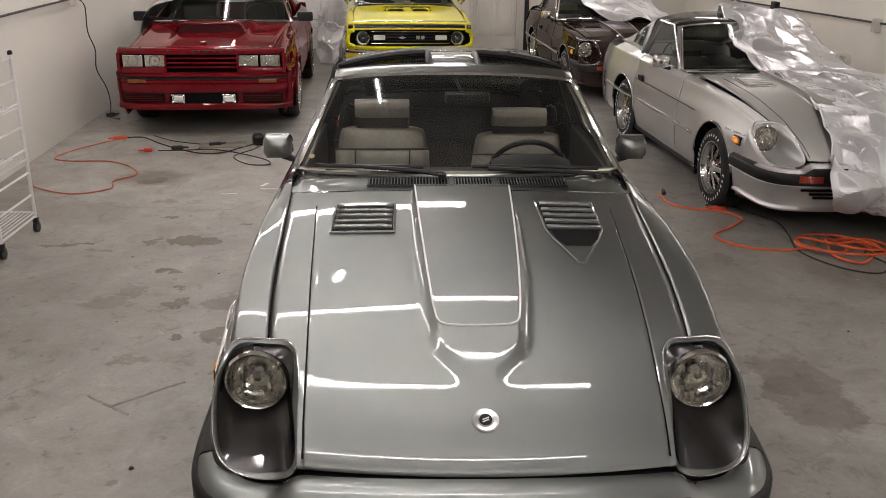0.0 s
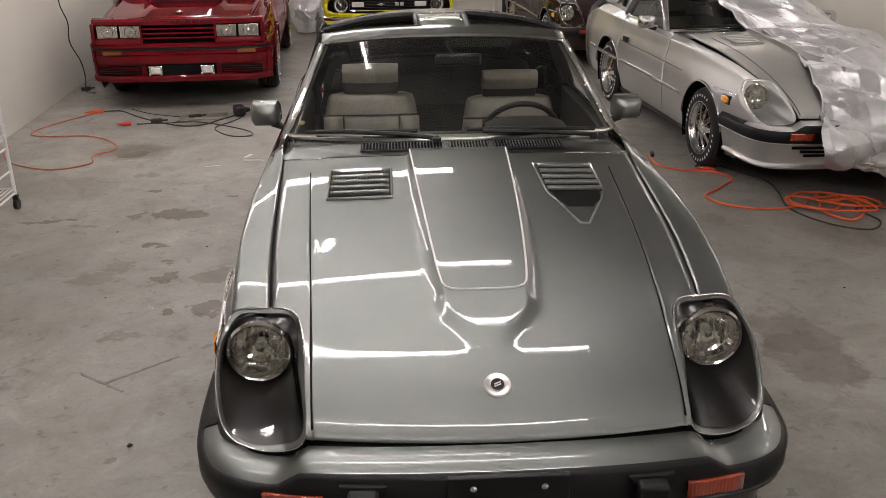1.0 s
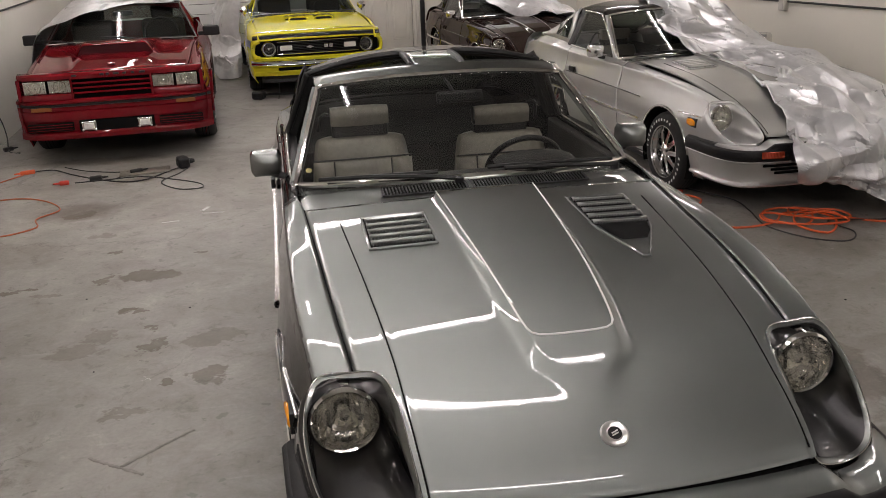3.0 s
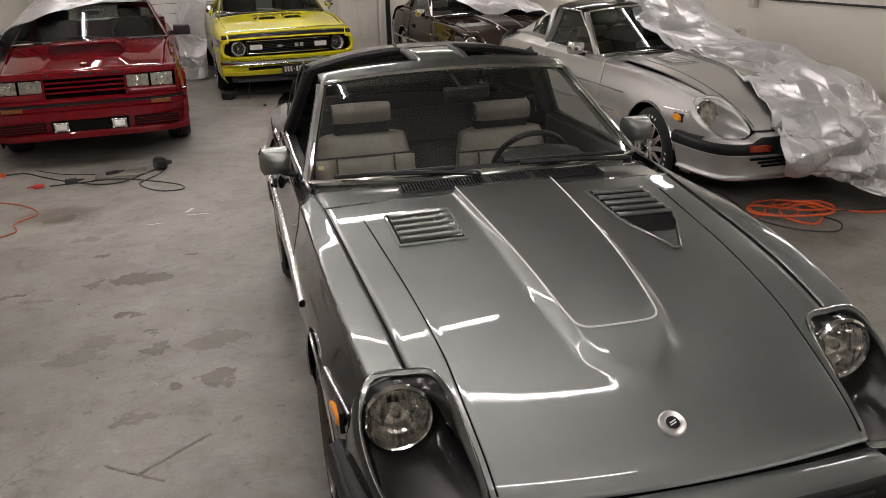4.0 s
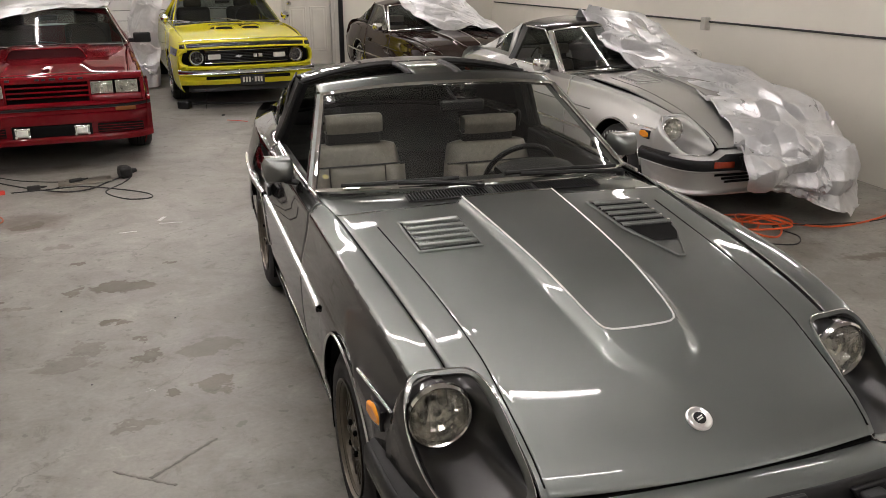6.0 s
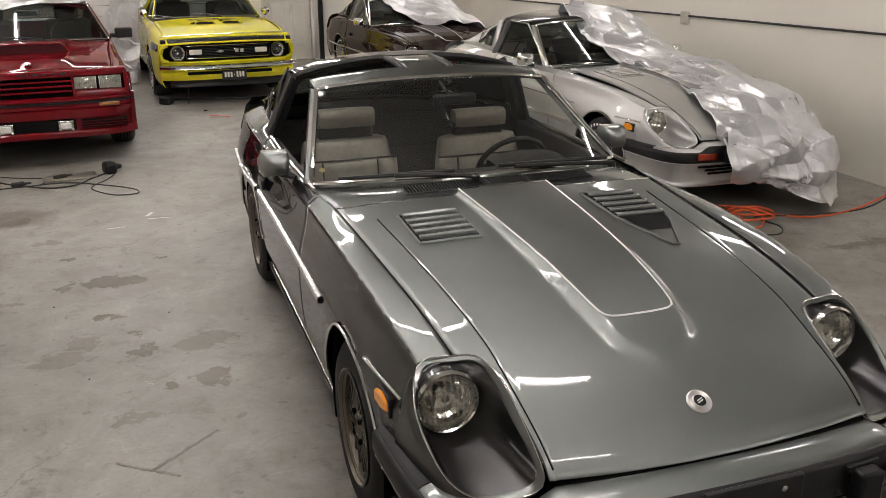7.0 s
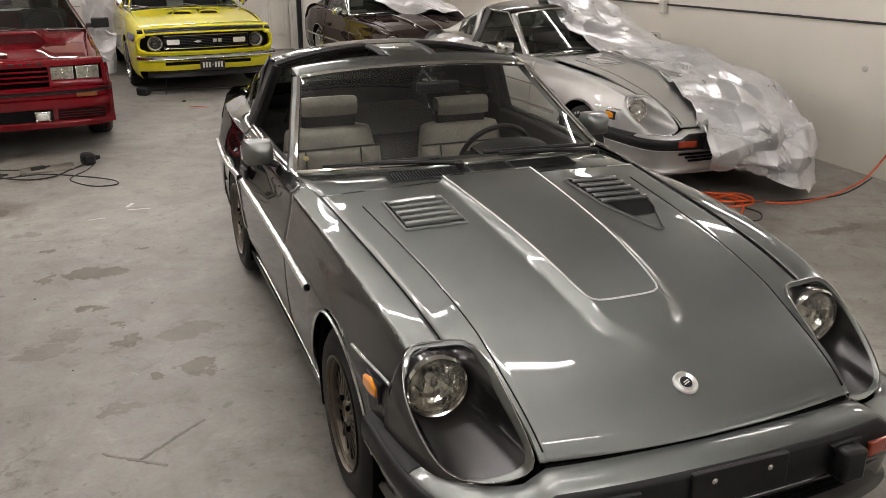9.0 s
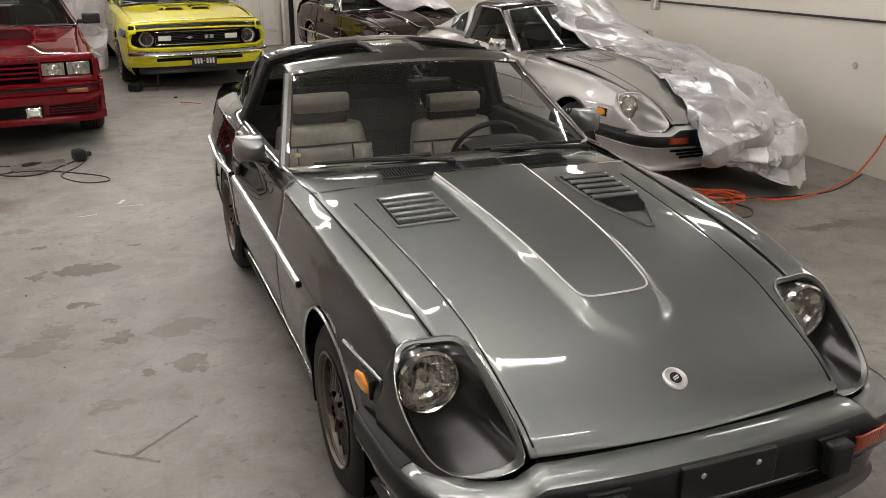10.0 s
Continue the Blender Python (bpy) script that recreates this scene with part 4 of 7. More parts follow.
        # side marker, side strip, arch and sill trims
        sm = part("side_marker", G().prism([(s * 0.812, 0.590, 0.638), (s * 0.818, 0.640, 0.652), (s * 0.824, 0.690, 0.644), (s * 0.824, 0.690, 0.606), (s * 0.818, 0.640, 0.594), (s * 0.812, 0.590, 0.604)], (s * 0.020, 0, 0)), M["amber"], car, "amber side marker light", bevel=0.01)
        part("marker_base", G().box((s * 0.816, 0.638, 0.622), (0.02, 0.115, 0.066)), M["black"], sm, bevel=0.004)
        part("side_strip", G().tube([(s * x, y, z) for x, y, z in ((0.833, 0.83, 0.672), (0.823, 0.72, 0.674), (0.812, 0.62, 0.676), (0.803, 0.53, 0.676))], 0.006, 8), M["satin"], car)
        zs = 0.636 if lower else 0.50
        if not lower:
            # thin black tube along the body side
            part("side_line", G().tube([(s * (T["wm"](y) + 0.003), y, 0.69) for y in span(1.42, 2.98, 40)], 0.004, 6), M["black"], mould, "thin dark side line")
        part("side_strip", G().grid([[(s * (T["wm"](y) + a), y, b) for a, b in ((-0.004, zs - 0.016), (0.009, zs - 0.012), (0.012, zs), (0.009, zs + 0.012), (-0.004, zs + 0.017))] for y in span(1.42, 2.98, 40)]), M["satin"], mould, "bright side moulding")
        part("side_strip", G().grid([[(s * (T["wm"](y) + a), y, b) for a, b in ((-0.004, zs - 0.016), (0.009, zs - 0.012), (0.012, zs), (0.009, zs + 0.012), (-0.004, zs + 0.017))] for y in span(3.06, 4.0, 24)]), M["satin"], quarter, "bright side moulding")
        for ya in AXLE:
            arc = []
            for k in range(31):
                a = math.pi * (k + 1.5) / 33
                y, z = ya + 0.360 * math.cos(a), 0.315 + 0.360 * math.sin(a)
                if z > 0.2:
                    arc.append((s * (T["wm"](y) - 0.001 - 0.06 * max(0, (0.45 - z))), y, z))
            part("arch_trim", G().tube(arc, 0.006, 6), M["satin"], car)
        part("sill_trim", G().tube([(s * (T["wm"](y) - 0.045), y, 0.225) for y in span(1.36, 3.02, 20)], 0.011, 8), M["satin"], car, "bright sill strip")
        part("sill", G().grid([[(s * x, y, z) for x, z in ((0.815, 0.24), (0.805, 0.19), (0.76, 0.16), (0.70, 0.15))] for y in span(1.37, 3.01, 8)]), M["black"], car)
        for ya in AXLE:
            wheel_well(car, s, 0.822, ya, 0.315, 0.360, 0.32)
            wheel("wheel", car, s * 0.730, ya, 0.312, 0.19, s, rims, wheel_style, "")
        # door mirror
        mr = part("door_mirror", G().grid([[(a * w + s * sh, y, b * h + up) for a, b in ((-1, -0.55), (-0.8, -1), (0.8, -1), (1, -0.55), (1, 0.55), (0.8, 1), (-0.8, 1), (-1, 0.55))] for y, w, h, up, sh in ((-0.070, 0.012, 0.010, 0.004, -0.010), (-0.066, 0.030, 0.026, 0.004, -0.008), (-0.045, 0.052, 0.043, 0.002, -0.004), (-0.01, 0.066, 0.053, 0, 0), (0.05, 0.070, 0.056, 0, 0), (0.06, 0.067, 0.053, 0, 0))], wrap=True).face([(a * 0.012 - s * 0.010, -0.070, b * 0.010 + 0.004) for a, b in ((-1, -0.55), (-0.8, -1), (0.8, -1), (1, -0.55), (1, 0.55), (0.8, 1), (-0.8, 1), (-1, 0.55))]).face([(a * 0.067, 0.06, b * 0.053) for a, b in ((-1, -0.55), (-0.8, -1), (0.8, -1), (1, -0.55), (1, 0.55), (0.8, 1), (-0.8, 1), (-1, 0.55))]), body if open_top else M["satin"], car, "squared door mirror housing", angle=50)
        mr.location = (s * 0.855, 2.27, 0.955)
        part("mirror_glass", G().box((0, 0.062, 0.0), (0.118, 0.004, 0.086)), M["chrome"], mr, bevel=0.004)
        part("mirror_foot", G().tube([(-s * 0.03, 0.02, -0.045), (-s * 0.085, 0.0, -0.065)], [0.022, 0.014], 8), M["black"], mr)
    # bumper: painted top and rubber face
    plan = spline([(0, 0, 0), (0.30, 0.008, 0), (0.55, 0.035, 0), (0.72, 0.09, 0), (0.805, 0.20, 0), (0.838, 0.38, 0), (0.850, 0.66, 0)], 44)
    full = [Vector((-p.x, p.y, 0)) for p in plan[:0:-1]] + plan
    nor = []
    for i, p in enumerate(full):
        d = full[min(i + 1, len(full) - 1)] - full[max(i - 1, 0)]
        nor.append(Vector((d.y, -d.x, 0)).normalized())

    def band(prof, keep=lambda p: True):
        rows = []
        for p, nn in zip(full, nor):
            if not keep(p):
                continue
            end = smooth01(0.52, 0.60, abs(p.x))
            rows.append([p + nn * o + Vector((0, 0, z - 0.044 * end * (1 if z > 0.53 else 0))) for o, z in prof])
        return G().grid(rows)
    bp = part("bumper", band([(-0.114, 0.52), (-0.112, 0.572), (-0.104, 0.579), (-0.06, 0.577), (-0.022, 0.570), (-0.010, 0.561), (-0.010, 0.54)], lambda p: p.y < 0.325), body, car, "bumper with painted top and black rubber face", angle=50)
    for s in (-1, 1):
        part("bumper_end", band([(-0.114, 0.52), (-0.114, 0.574), (-0.104, 0.582), (-0.06, 0.580), (-0.021, 0.573), (-0.007, 0.563), (-0.007, 0.54)], lambda p: p.y > 0.29 and s * p.x > 0), M["bumper"], bp, "black rubber bumper end", angle=50)
    part("bumper_face", band([(-0.014, 0.562), (-0.002, 0.561), (0.008, 0.550), (0.008, 0.452), (-0.002, 0.436), (-0.05, 0.43), (-0.12, 0.43)]), M["bumper"], bp, "dark rubber bumper face", angle=50)
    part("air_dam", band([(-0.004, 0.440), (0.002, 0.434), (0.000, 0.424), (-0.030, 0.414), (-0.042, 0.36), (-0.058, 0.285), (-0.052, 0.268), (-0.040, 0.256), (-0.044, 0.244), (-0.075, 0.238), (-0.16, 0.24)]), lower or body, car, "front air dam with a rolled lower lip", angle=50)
    for k in range(3):
        z, lim = 0.400 - 0.028 * k, 0.60 - 0.05 * k
        arc = [(p - nn * (0.030 + 0.006 * k)) for p, nn in zip(full, nor) if abs(p.x) <= lim]
        part("dam_slot", G().grid([[(p.x, p.y, h) for p in arc] for h in (z - 0.008, z - 0.004, z + 0.004, z + 0.008)]), M["void"], car, "dark air slot", solid=-0.006)
    for s in (-1, 1):
        x0, x1 = 0.440, 0.605
        arc = [(p + nn * 0.012) for p, nn in zip(full, nor) if x0 <= s * p.x <= x1 + 0.02 and p.y < 0.3]
        part("turn_signal", G().grid([[(p.x, p.y, z) for p in arc] for z in (0.464, 0.469, 0.506, 0.511)]), M["redlens"], bp, "orange-red turn signal lens", solid=-0.012)
        part("overrider", G().prism([(s * 0.305, -0.013, 0.545), (s * 0.428, -0.003, 0.545), (s * 0.405, -0.006, 0.51), (s * 0.405, -0.006, 0.435), (s * 0.332, -0.015, 0.435), (s * 0.332, -0.015, 0.51)], (0, 0.03, 0)), M["bumper"], bp, "black rubber overrider", smooth=False, bevel=0.004)
        ov = part("overrider_block", G().box((s * 0.366, -0.028, 0.488), (0.078, 0.05, 0.10)), M["bumper"], bp, bevel=0.01)
    pl = part("plate_bracket", G().box((0, -0.010, 0.512), (0.31, 0.016, 0.105)), M["black"], bp, "black empty number plate bracket with screws", bevel=0.003)
    for x in (-0.09, 0.09):
        part("screw", G().lathe([(0.009, 0), (0.009, -0.004), (0.001, -0.007)], (x, -0.018, 0.535), "y", 12), M["chrome"], pl)
    part("grille_gap", G().grid([[(x, 0.14 + 0.02 * (abs(x) / 0.5) ** 2, z) for x in span(-0.52, 0.52, 12)] for z in (0.46, 0.572)]), M["void"], car)
    # core that closes the body beneath the panels
    core = G()
    core.grid([[(x, y, z) for x, z in ((-0.70, 0.24), (-0.70, T["za"](max(y, 0.6)) - 0.10), (-0.35, ZC(min(y, 1.8)) - 0.05), (0.35, ZC(min(y, 1.8)) - 0.05), (0.70, T["za"](max(y, 0.6)) - 0.10), (0.70, 0.24))] for y in (0.60, 0.9, 1.2, 1.5, 1.9)], wrap=True)
    part("engine_bay", core, M["void"], car, smooth=False)
    part("nose_core", G().box((0, 0.38, 0.42), (1.0, 0.5, 0.30)), M["void"], car, smooth=False)
    part("floor_pan", G().box((0, 2.6, 0.23), (1.56, 1.5, 0.12)), M["void"], car, smooth=False)
    part("boot_floor", G().box((0, 4.02, 0.45), (1.24, 0.78, 0.56)), M["carpet"], car, "dark carpeted boot floor", smooth=False, bevel=0.02)
    # cowl with its grille, wipers
    cow = part("cowl", G().grid([[(x, y + 0.20 * f * (abs(x) / 0.735) ** 2.2 * 1.05, z - 0.035 * (abs(x) / 0.735) ** 2 * f - 0.014 * (abs(x) / 0.72) ** 2 * (1 - f)) for x in span(-0.735, 0.735, 31)] for y, z, f in ((1.708, 0.902, 0), (1.712, 0.909, 0), (1.76, 0.913, 0.3), (1.85, 0.926, 1.0), (1.87, 0.920, 1.0))]), body, car, solid=0.008)
    cz = lambda x, y: 0.909 + 0.105 * (y - 1.712) - 0.022 * (x / 0.735) ** 2
    for x0, x1 in ((-0.40, -0.05), (-0.03, 0.14), (0.16, 0.46)):
        gr = part("cowl_grille", G().grid([[(x, y + 0.05 * (x / 0.735) ** 2, cz(x, y) + 0.005) for x in span(x0, x1, 8)] for y in (1.745, 1.78, 1.825)]), M["void"], cow, "black slotted cowl grille")
        for x in span(x0 + 0.006, x1 - 0.006, int((x1 - x0) / 0.013)):
            part("slat", G().tube([(x, y + 0.05 * (x / 0.735) ** 2, cz(x, y) + 0.008) for y in (1.748, 1.822)], 0.0028, 5), M["black"], gr)
        part("grille_rim", G().tube([(x, y + 0.05 * (x / 0.735) ** 2, cz(x, y) + 0.007) for x, y in [(x, 1.742) for x in span(x0, x1, 8)] + [(x, 1.828) for x in span(x1, x0, 8)]], 0.0035, 5, closed=True), M["black"], gr)

    def shield(u, v):
        """The windscreen: u from -1 to 1 across, v from 0 at its base to 1 at its top."""
        x = u * (0.738 + (0.590 - 0.738) * v)
        yb, yt = 1.855 + 0.21 * abs(u) ** 2.2, 2.525 + 0.050 * abs(u) ** 2.2
        zb, zt = 0.940 - 0.036 * u * u, 1.264 - 0.038 * abs(u) ** 2.5
        return Vector((x, yb + (yt - yb) * v, zb + (zt - zb) * v ))
    gl = part("windscreen", G().grid([[shield(u, v) for u in span(-1, 1, 33)] for v in span(0, 1, 12)]), M["glass"] if open_top else M["glass_tint"], car, "clear curved windscreen" if open_top else "dark curved windscreen", solid=0.0)
    gl.visible_shadow = False
    loop = [shield(u, 0) for u in span(-1, 1, 30)] + [shield(1, v) for v in span(0, 1, 12)][1:] + [shield(u, 1) for u in span(1, -1, 30)][1:] + [shield(-1, v) for v in span(1, 0, 12)][1:-1]
    if open_top:
        c0, du, dv = shield(STICKER[0], STICKER[1]), Vector((0.014, 0, 0)), Vector((0, 0.012, 0.008))
        part("sticker", G().face([c0 + du * math.cos(a) + dv * math.sin(a) + Vector((0, 0.006, -0.004)) for a in [k * math.pi / 5 for k in range(10)]]), M["stickeryellow"], gl, "small yellow oval sticker", smooth=False)
    part("screen_trim", G().tube(loop, 0.012, 8, closed=True), M["chrome"], gl, "bright windscreen trim")
    part("screen_seal", G().tube([p * 0.994 + Vector((0, 0.014, 0.004)) for p in loop], 0.010, 6, closed=True), M["rubber"], gl)
    for s in (-1, 1):
        part("pillar", G().grid([[Vector((s * x, y, z)) for x, y, z in ((p.x + 0.006, p.y - 0.002, p.z + 0.004), (p.x + 0.024, p.y + 0.012, p.z + 0.004), (p.x + 0.026, p.y + 0.045, p.z - 0.004), (p.x + 0.004, p.y + 0.06, p.z - 0.012), (p.x - 0.02, p.y + 0.04, p.z - 0.014))] for p in [shield(1, v) for v in span(0, 1, 12)]], wrap=True), body, car)
        part("wiper_arm", G().tube([(s * 0.55 + 0.06, 1.83, 0.945), (s * 0.55 - 0.15, 1.835, 0.958), (s * 0.30 - 0.2 + 0.02, 1.84, 0.966)] if s > 0 else [(-0.08, 1.80, 0.950), (-0.22, 1.83, 0.962), (-0.42, 1.865, 0.966)], 0.010, 6), M["rubber"], car, "black wiper arm")
        part("wiper_blade", G().tube([(0.62, 1.925, 0.945), (0.40, 1.868, 0.967), (0.05, 1.845, 0.975)] if s > 0 else [(-0.16, 1.845, 0.972), (-0.42, 1.875, 0.966), (-0.64, 1.955, 0.948)], 0.009, 6), M["rubber"], car, "black wiper blade")
    part("wiper_pivot", G().lathe([(0.02, 0), (0.02, 0.018), (0.01, 0.024)], (-0.08, 1.80, 0.935), "z", 14), M["black"], car)
    part("wiper_pivot", G().lathe([(0.02, 0), (0.02, 0.018), (0.01, 0.024)], (0.60, 1.84, 0.925), "z", 14), M["black"], car)
    # roof: header, T-bar or panels, hoop, hatch
    rz = lambda x, y: 1.308 - 0.075 * (abs(x) / 0.60) ** 2.4 - 0.045 * ((2.86 - y) / 0.30) ** 2 * (y < 2.86) - 0.02 * max(0, y - 2.95) ** 1.5

    def roof_patch(nm, x0, x1, y0, y1, mat, nx=16, ny=8, lab=""):
        return part(nm, G().grid([[(x, y, rz(x, y)) for x in span(x0(y), x1(y), nx)] for y in span(y0, y1, ny)]), mat, car, lab, solid=0.03)
    ex = lambda y: 0.60 + 0.025 * (y - 2.6)
    header = part("roof_header", G().grid([[(x, 2.525 + 0.050 * (abs(x) / 0.59) ** 2.2 + f * 0.11, 1.264 - 0.038 * (abs(x) / 0.59) ** 2.5 + h) for x in span(-0.600, 0.600, 29)] for f, h in ((0, 0.0), (0.02, 0.008), (0.2, 0.016), (0.7, 0.030), (1.0, 0.034), (1.0, 0.0))]), roof, car, "roof rail above the windscreen", solid=0.012)
    if open_top:
        roof_patch("t_bar", lambda y: -0.118, lambda y: 0.118, 2.625, 3.03, roof, 10, 10, "centre bar between the open roof panels")
        hp = roof_patch("roof_hoop", lambda y: -ex(y), lambda y: ex(y), 3.02, 3.26, M["roof_dark"], 24, 6, "dark roof hoop behind the open panels")
        for s in (-1, 1):
            seal = [(s * 0.126, y, rz(0.126, y) - 0.004) for y in span(2.63, 3.0, 10)] + [(s * x, 3.02, rz(x, 3.02) - 0.002) for x in span(0.15, ex(3.0) + 0.005, 10)]
            part("roof_seal", G().tube(seal, 0.016, 8), M["rubber"], car, "black rubber roof seal")
            part("roof_seal", G().tube([(s * x, 2.642 + 0.05 * (x / 0.6) ** 2.2, 1.292 - 0.045 * (x / 0.6) ** 2.5) for x in span(0.13, 0.60, 12)], 0.012, 8), M["rubber"], car)
            part("hoop_pillar", G().grid([[Vector((s * x, y, z)) for x, y, z in ((a, b, c), (a + 0.012, b + 0.03, c), (a + 0.012, b + 0.14, c), (a - 0.03, b + 0.15, c), (a - 0.04, b, c))] for a, b, c in ((0.612, 3.01, 1.235), (0.65, 3.03, 1.14), (0.695, 3.06, 1.02), (0.742, 3.09, 0.90))], wrap=True), M["rubber"], car, "black seal-covered pillar")
            part("pillar_seal", G().tube([(s * 0.622, 3.0, 1.225), (s * 0.665, 3.02, 1.12), (s * 0.71, 3.05, 1.0), (s * 0.75, 3.08, 0.91)], 0.016, 8), M["rubber"], car)
    else:
        roof_patch("roof_panel", lambda y: -ex(y), lambda y: ex(y), 2.65, 3.26, roof, 26, 14, "dark roof panel")
        for s in (-1, 1):
            part("hoop_pillar", G().grid([[Vector((s * x, y, z)) for x, y, z in ((a, b, c), (a + 0.010, b + 0.03, c), (a + 0.010, b + 0.10, c), (a - 0.03, b + 0.11, c), (a - 0.03, b, c))] for a, b, c in ((0.618, 3.01, 1.235), (0.65, 3.03, 1.14), (0.695, 3.06, 1.02), (0.742, 3.09, 0.90))], wrap=True), M["black"], car)
            side = part("side_glass", G().grid([[Vector((s * (0.745 + (0.628 - 0.745) * v), y0 + (y1 - y0) * u, 0.905 + (z1 - 0.905) * v)) for u in span(0, 1, 8)] for v, y0, y1, z1 in ((0, 2.07, 3.08, 1.24), (0.5, 2.36, 3.04, 1.24), (1, 2.66, 3.02, 1.24))]), M["glass_tint"], car, "dark side window", solid=0.0)
            part("side_glass_trim", G().tube([(s * 0.752, 2.04, 0.906), (s * 0.70, 2.33, 1.06), (s * 0.630, 2.65, 1.235), (s * 0.634, 3.02, 1.24)], 0.008, 6), M["satin"], side)
    for s in (-1, 1):
        part("belt_trim", G().tube([(s * (T["xa"](y) + 0.006), y, T["za"](y) + 0.004) for y in span(1.95, 3.08, 12)], 0.010, 8), M["satin"], car, "bright belt strip")
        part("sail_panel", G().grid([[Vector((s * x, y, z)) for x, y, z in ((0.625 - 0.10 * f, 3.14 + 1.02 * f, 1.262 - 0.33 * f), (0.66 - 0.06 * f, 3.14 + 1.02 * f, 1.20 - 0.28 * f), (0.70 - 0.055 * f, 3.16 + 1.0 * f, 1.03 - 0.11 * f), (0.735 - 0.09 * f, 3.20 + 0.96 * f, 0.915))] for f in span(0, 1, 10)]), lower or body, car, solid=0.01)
        part("quarter_glass", G().face([(s * 0.672, 3.24, 1.165), (s * 0.648, 3.62, 1.065), (s * 0.700, 3.60, 0.965), (s * 0.728, 3.24, 0.965)]), M["glass_tint"], car, "tinted quarter window", solid=0.004)
    part("hatch", G().grid([[(x * (1 - 0.14 * f), 3.25 + 1.0 * f, 1.285 - 0.075 * abs(x / 0.6) ** 2.4 * (1 - f * 0.6) - 0.36 * f - 0.05 * f * f + 0.03 * math.sin(math.pi * f)) for x in span(-0.62, 0.62, 16)] for f in span(0, 1, 12)]), M["glass_tint"], car, "sloping tinted rear hatch glass", solid=0.01)
    part("tail", G().grid([[(x, y, z) for x in span(-w, w, 14)] for y, z, w in ((4.22, 0.93, 0.60), (4.38, 0.90, 0.66), (4.44, 0.84, 0.70), (4.46, 0.70, 0.74), (4.44, 0.50, 0.75), (4.36, 0.28, 0.72))]), lower or body, car)
    part("rear_bumper", G().grid([[(x, 4.46 + a - 0.10 * (abs(x) / 0.72) ** 4, z) for x in span(-0.72, 0.72, 18)] for a, z in ((0, 0.56), (0.06, 0.54), (0.07, 0.44), (0.0, 0.42))]), M["bumper"], car)
    for s in (-1, 1):
        part("rear_marker", G().box((s * 0.748, 4.40, 0.62), (0.03, 0.05, 0.035)), M["redlens"], car, "red rear side marker", bevel=0.006)
    # cabin
    part("dashboard", G().grid([[(x, y + 0.06 * (abs(x) / 0.7) ** 2, z - 0.02 * (abs(x) / 0.7) ** 2) for x in span(-0.70, 0.70, 16)] for y, z in ((1.90, 0.885), (2.05, 0.878), (2.20, 0.876), (2.26, 0.86), (2.27, 0.72), (2.22, 0.55))]), M["leather_dark"], car, "dark padded dashboard", angle=60)
    part("binnacle", G().grid([[(0.36 + x, y, z - 0.03 * (abs(x) / 0.19) ** 3) for x in span(-0.19, 0.19, 10)] for y, z in ((2.10, 0.87), (2.16, 0.915), (2.27, 0.925), (2.29, 0.91), (2.28, 0.84))]), M["leather_dark"], car)
    part("cabin_floor", G().box((0, 2.75, 0.30), (1.40, 1.2, 0.04)).box((0, 3.42, 0.52), (1.36, 0.4, 0.5)).box((0, 2.7, 0.42), (0.2, 1.1, 0.24)), M["carpet"], car, "dark cabin floor and tunnel", smooth=False, bevel=0.01)
    for s in (-1, 1):
        part("door_card", G().box((s * 0.725, 2.55, 0.62), (0.05, 1.15, 0.54)), M["leather_dark"], car, bevel=0.01)
        seat = part("seat", G().box((s * 0.375, 2.62, 0.42), (0.50, 0.50, 0.16)), M["leather"], car, "tan leather bucket seat", bevel=0.05)
        dz = -0.040 if s > 0 else -0.012
        br = part("backrest", G().grid([[Vector((s * 0.375 + a * wv, 2.838 + 0.20 * (z - 0.45) - dep * (1 - abs(a) ** 6) + 0.012 * abs(a) ** 8, z + dz - 0.014 * abs(a) ** 5 * (z > 0.88))) for a in span(-1, 1, 21)] for z, wv, dep in ((0.45, 0.262, 0.060), (0.70, 0.262, 0.066), (0.735, 0.258, 0.062), (0.80, 0.250, 0.064), (0.88, 0.236, 0.060), (0.908, 0.230, 0.048), (0.922, 0.224, 0.024), (0.922, 0.218, -0.03), (0.912, 0.21, -0.055))]), M["leather"], seat, "worn tan leather backrest", solid=-0.03, angle=70)
        for sx in (-1, 1):
            part("bolster", G().grid([[Vector((s * 0.375 + sx * (0.150 + x), 2.772 + 0.20 * (z - 0.45) - d * k, z + dz)) for x, d in ((0.0, 0.0), (0.012, 0.022), (0.05, 0.036), (0.088, 0.026), (0.106, 0.0))] for z, k in ((0.46, 0.9), (0.60, 1.0), (0.76, 1.0), (0.797, 0.8), (0.810, 0.0))]), M["leather"], br, "padded side bolster", angle=70)
        part("cushion_panel", G().grid([[Vector((s * 0.375 + a * 0.146, 2.774 + 0.20 * (z - 0.45) - 0.020 * (1 - a ** 6) * k, z + dz)) for a in span(-1, 1, 11)] for z, k in ((0.46, 0.9), (0.60, 1.0), (0.77, 1.0), (0.797, 0.7), (0.808, 0))]), M["leather"], br, angle=70)
        part("seam", G().tube([(s * 0.375 + a * 0.256, 2.773 + 0.20 * 0.365 + 0.002 - 0.004 * (1 - abs(a) ** 6), 0.817 + dz) for a in span(-1, 1, 13)], 0.0045, 6), M["leather_dark"], br)
        for sx in (-1, 1):
            part("seam", G().tube([(s * 0.375 + sx * 0.148, 2.768 + 0.20 * (z - 0.45), z + dz) for z in span(0.48, 0.81, 6)], 0.004, 6), M["leather_dark"], br)
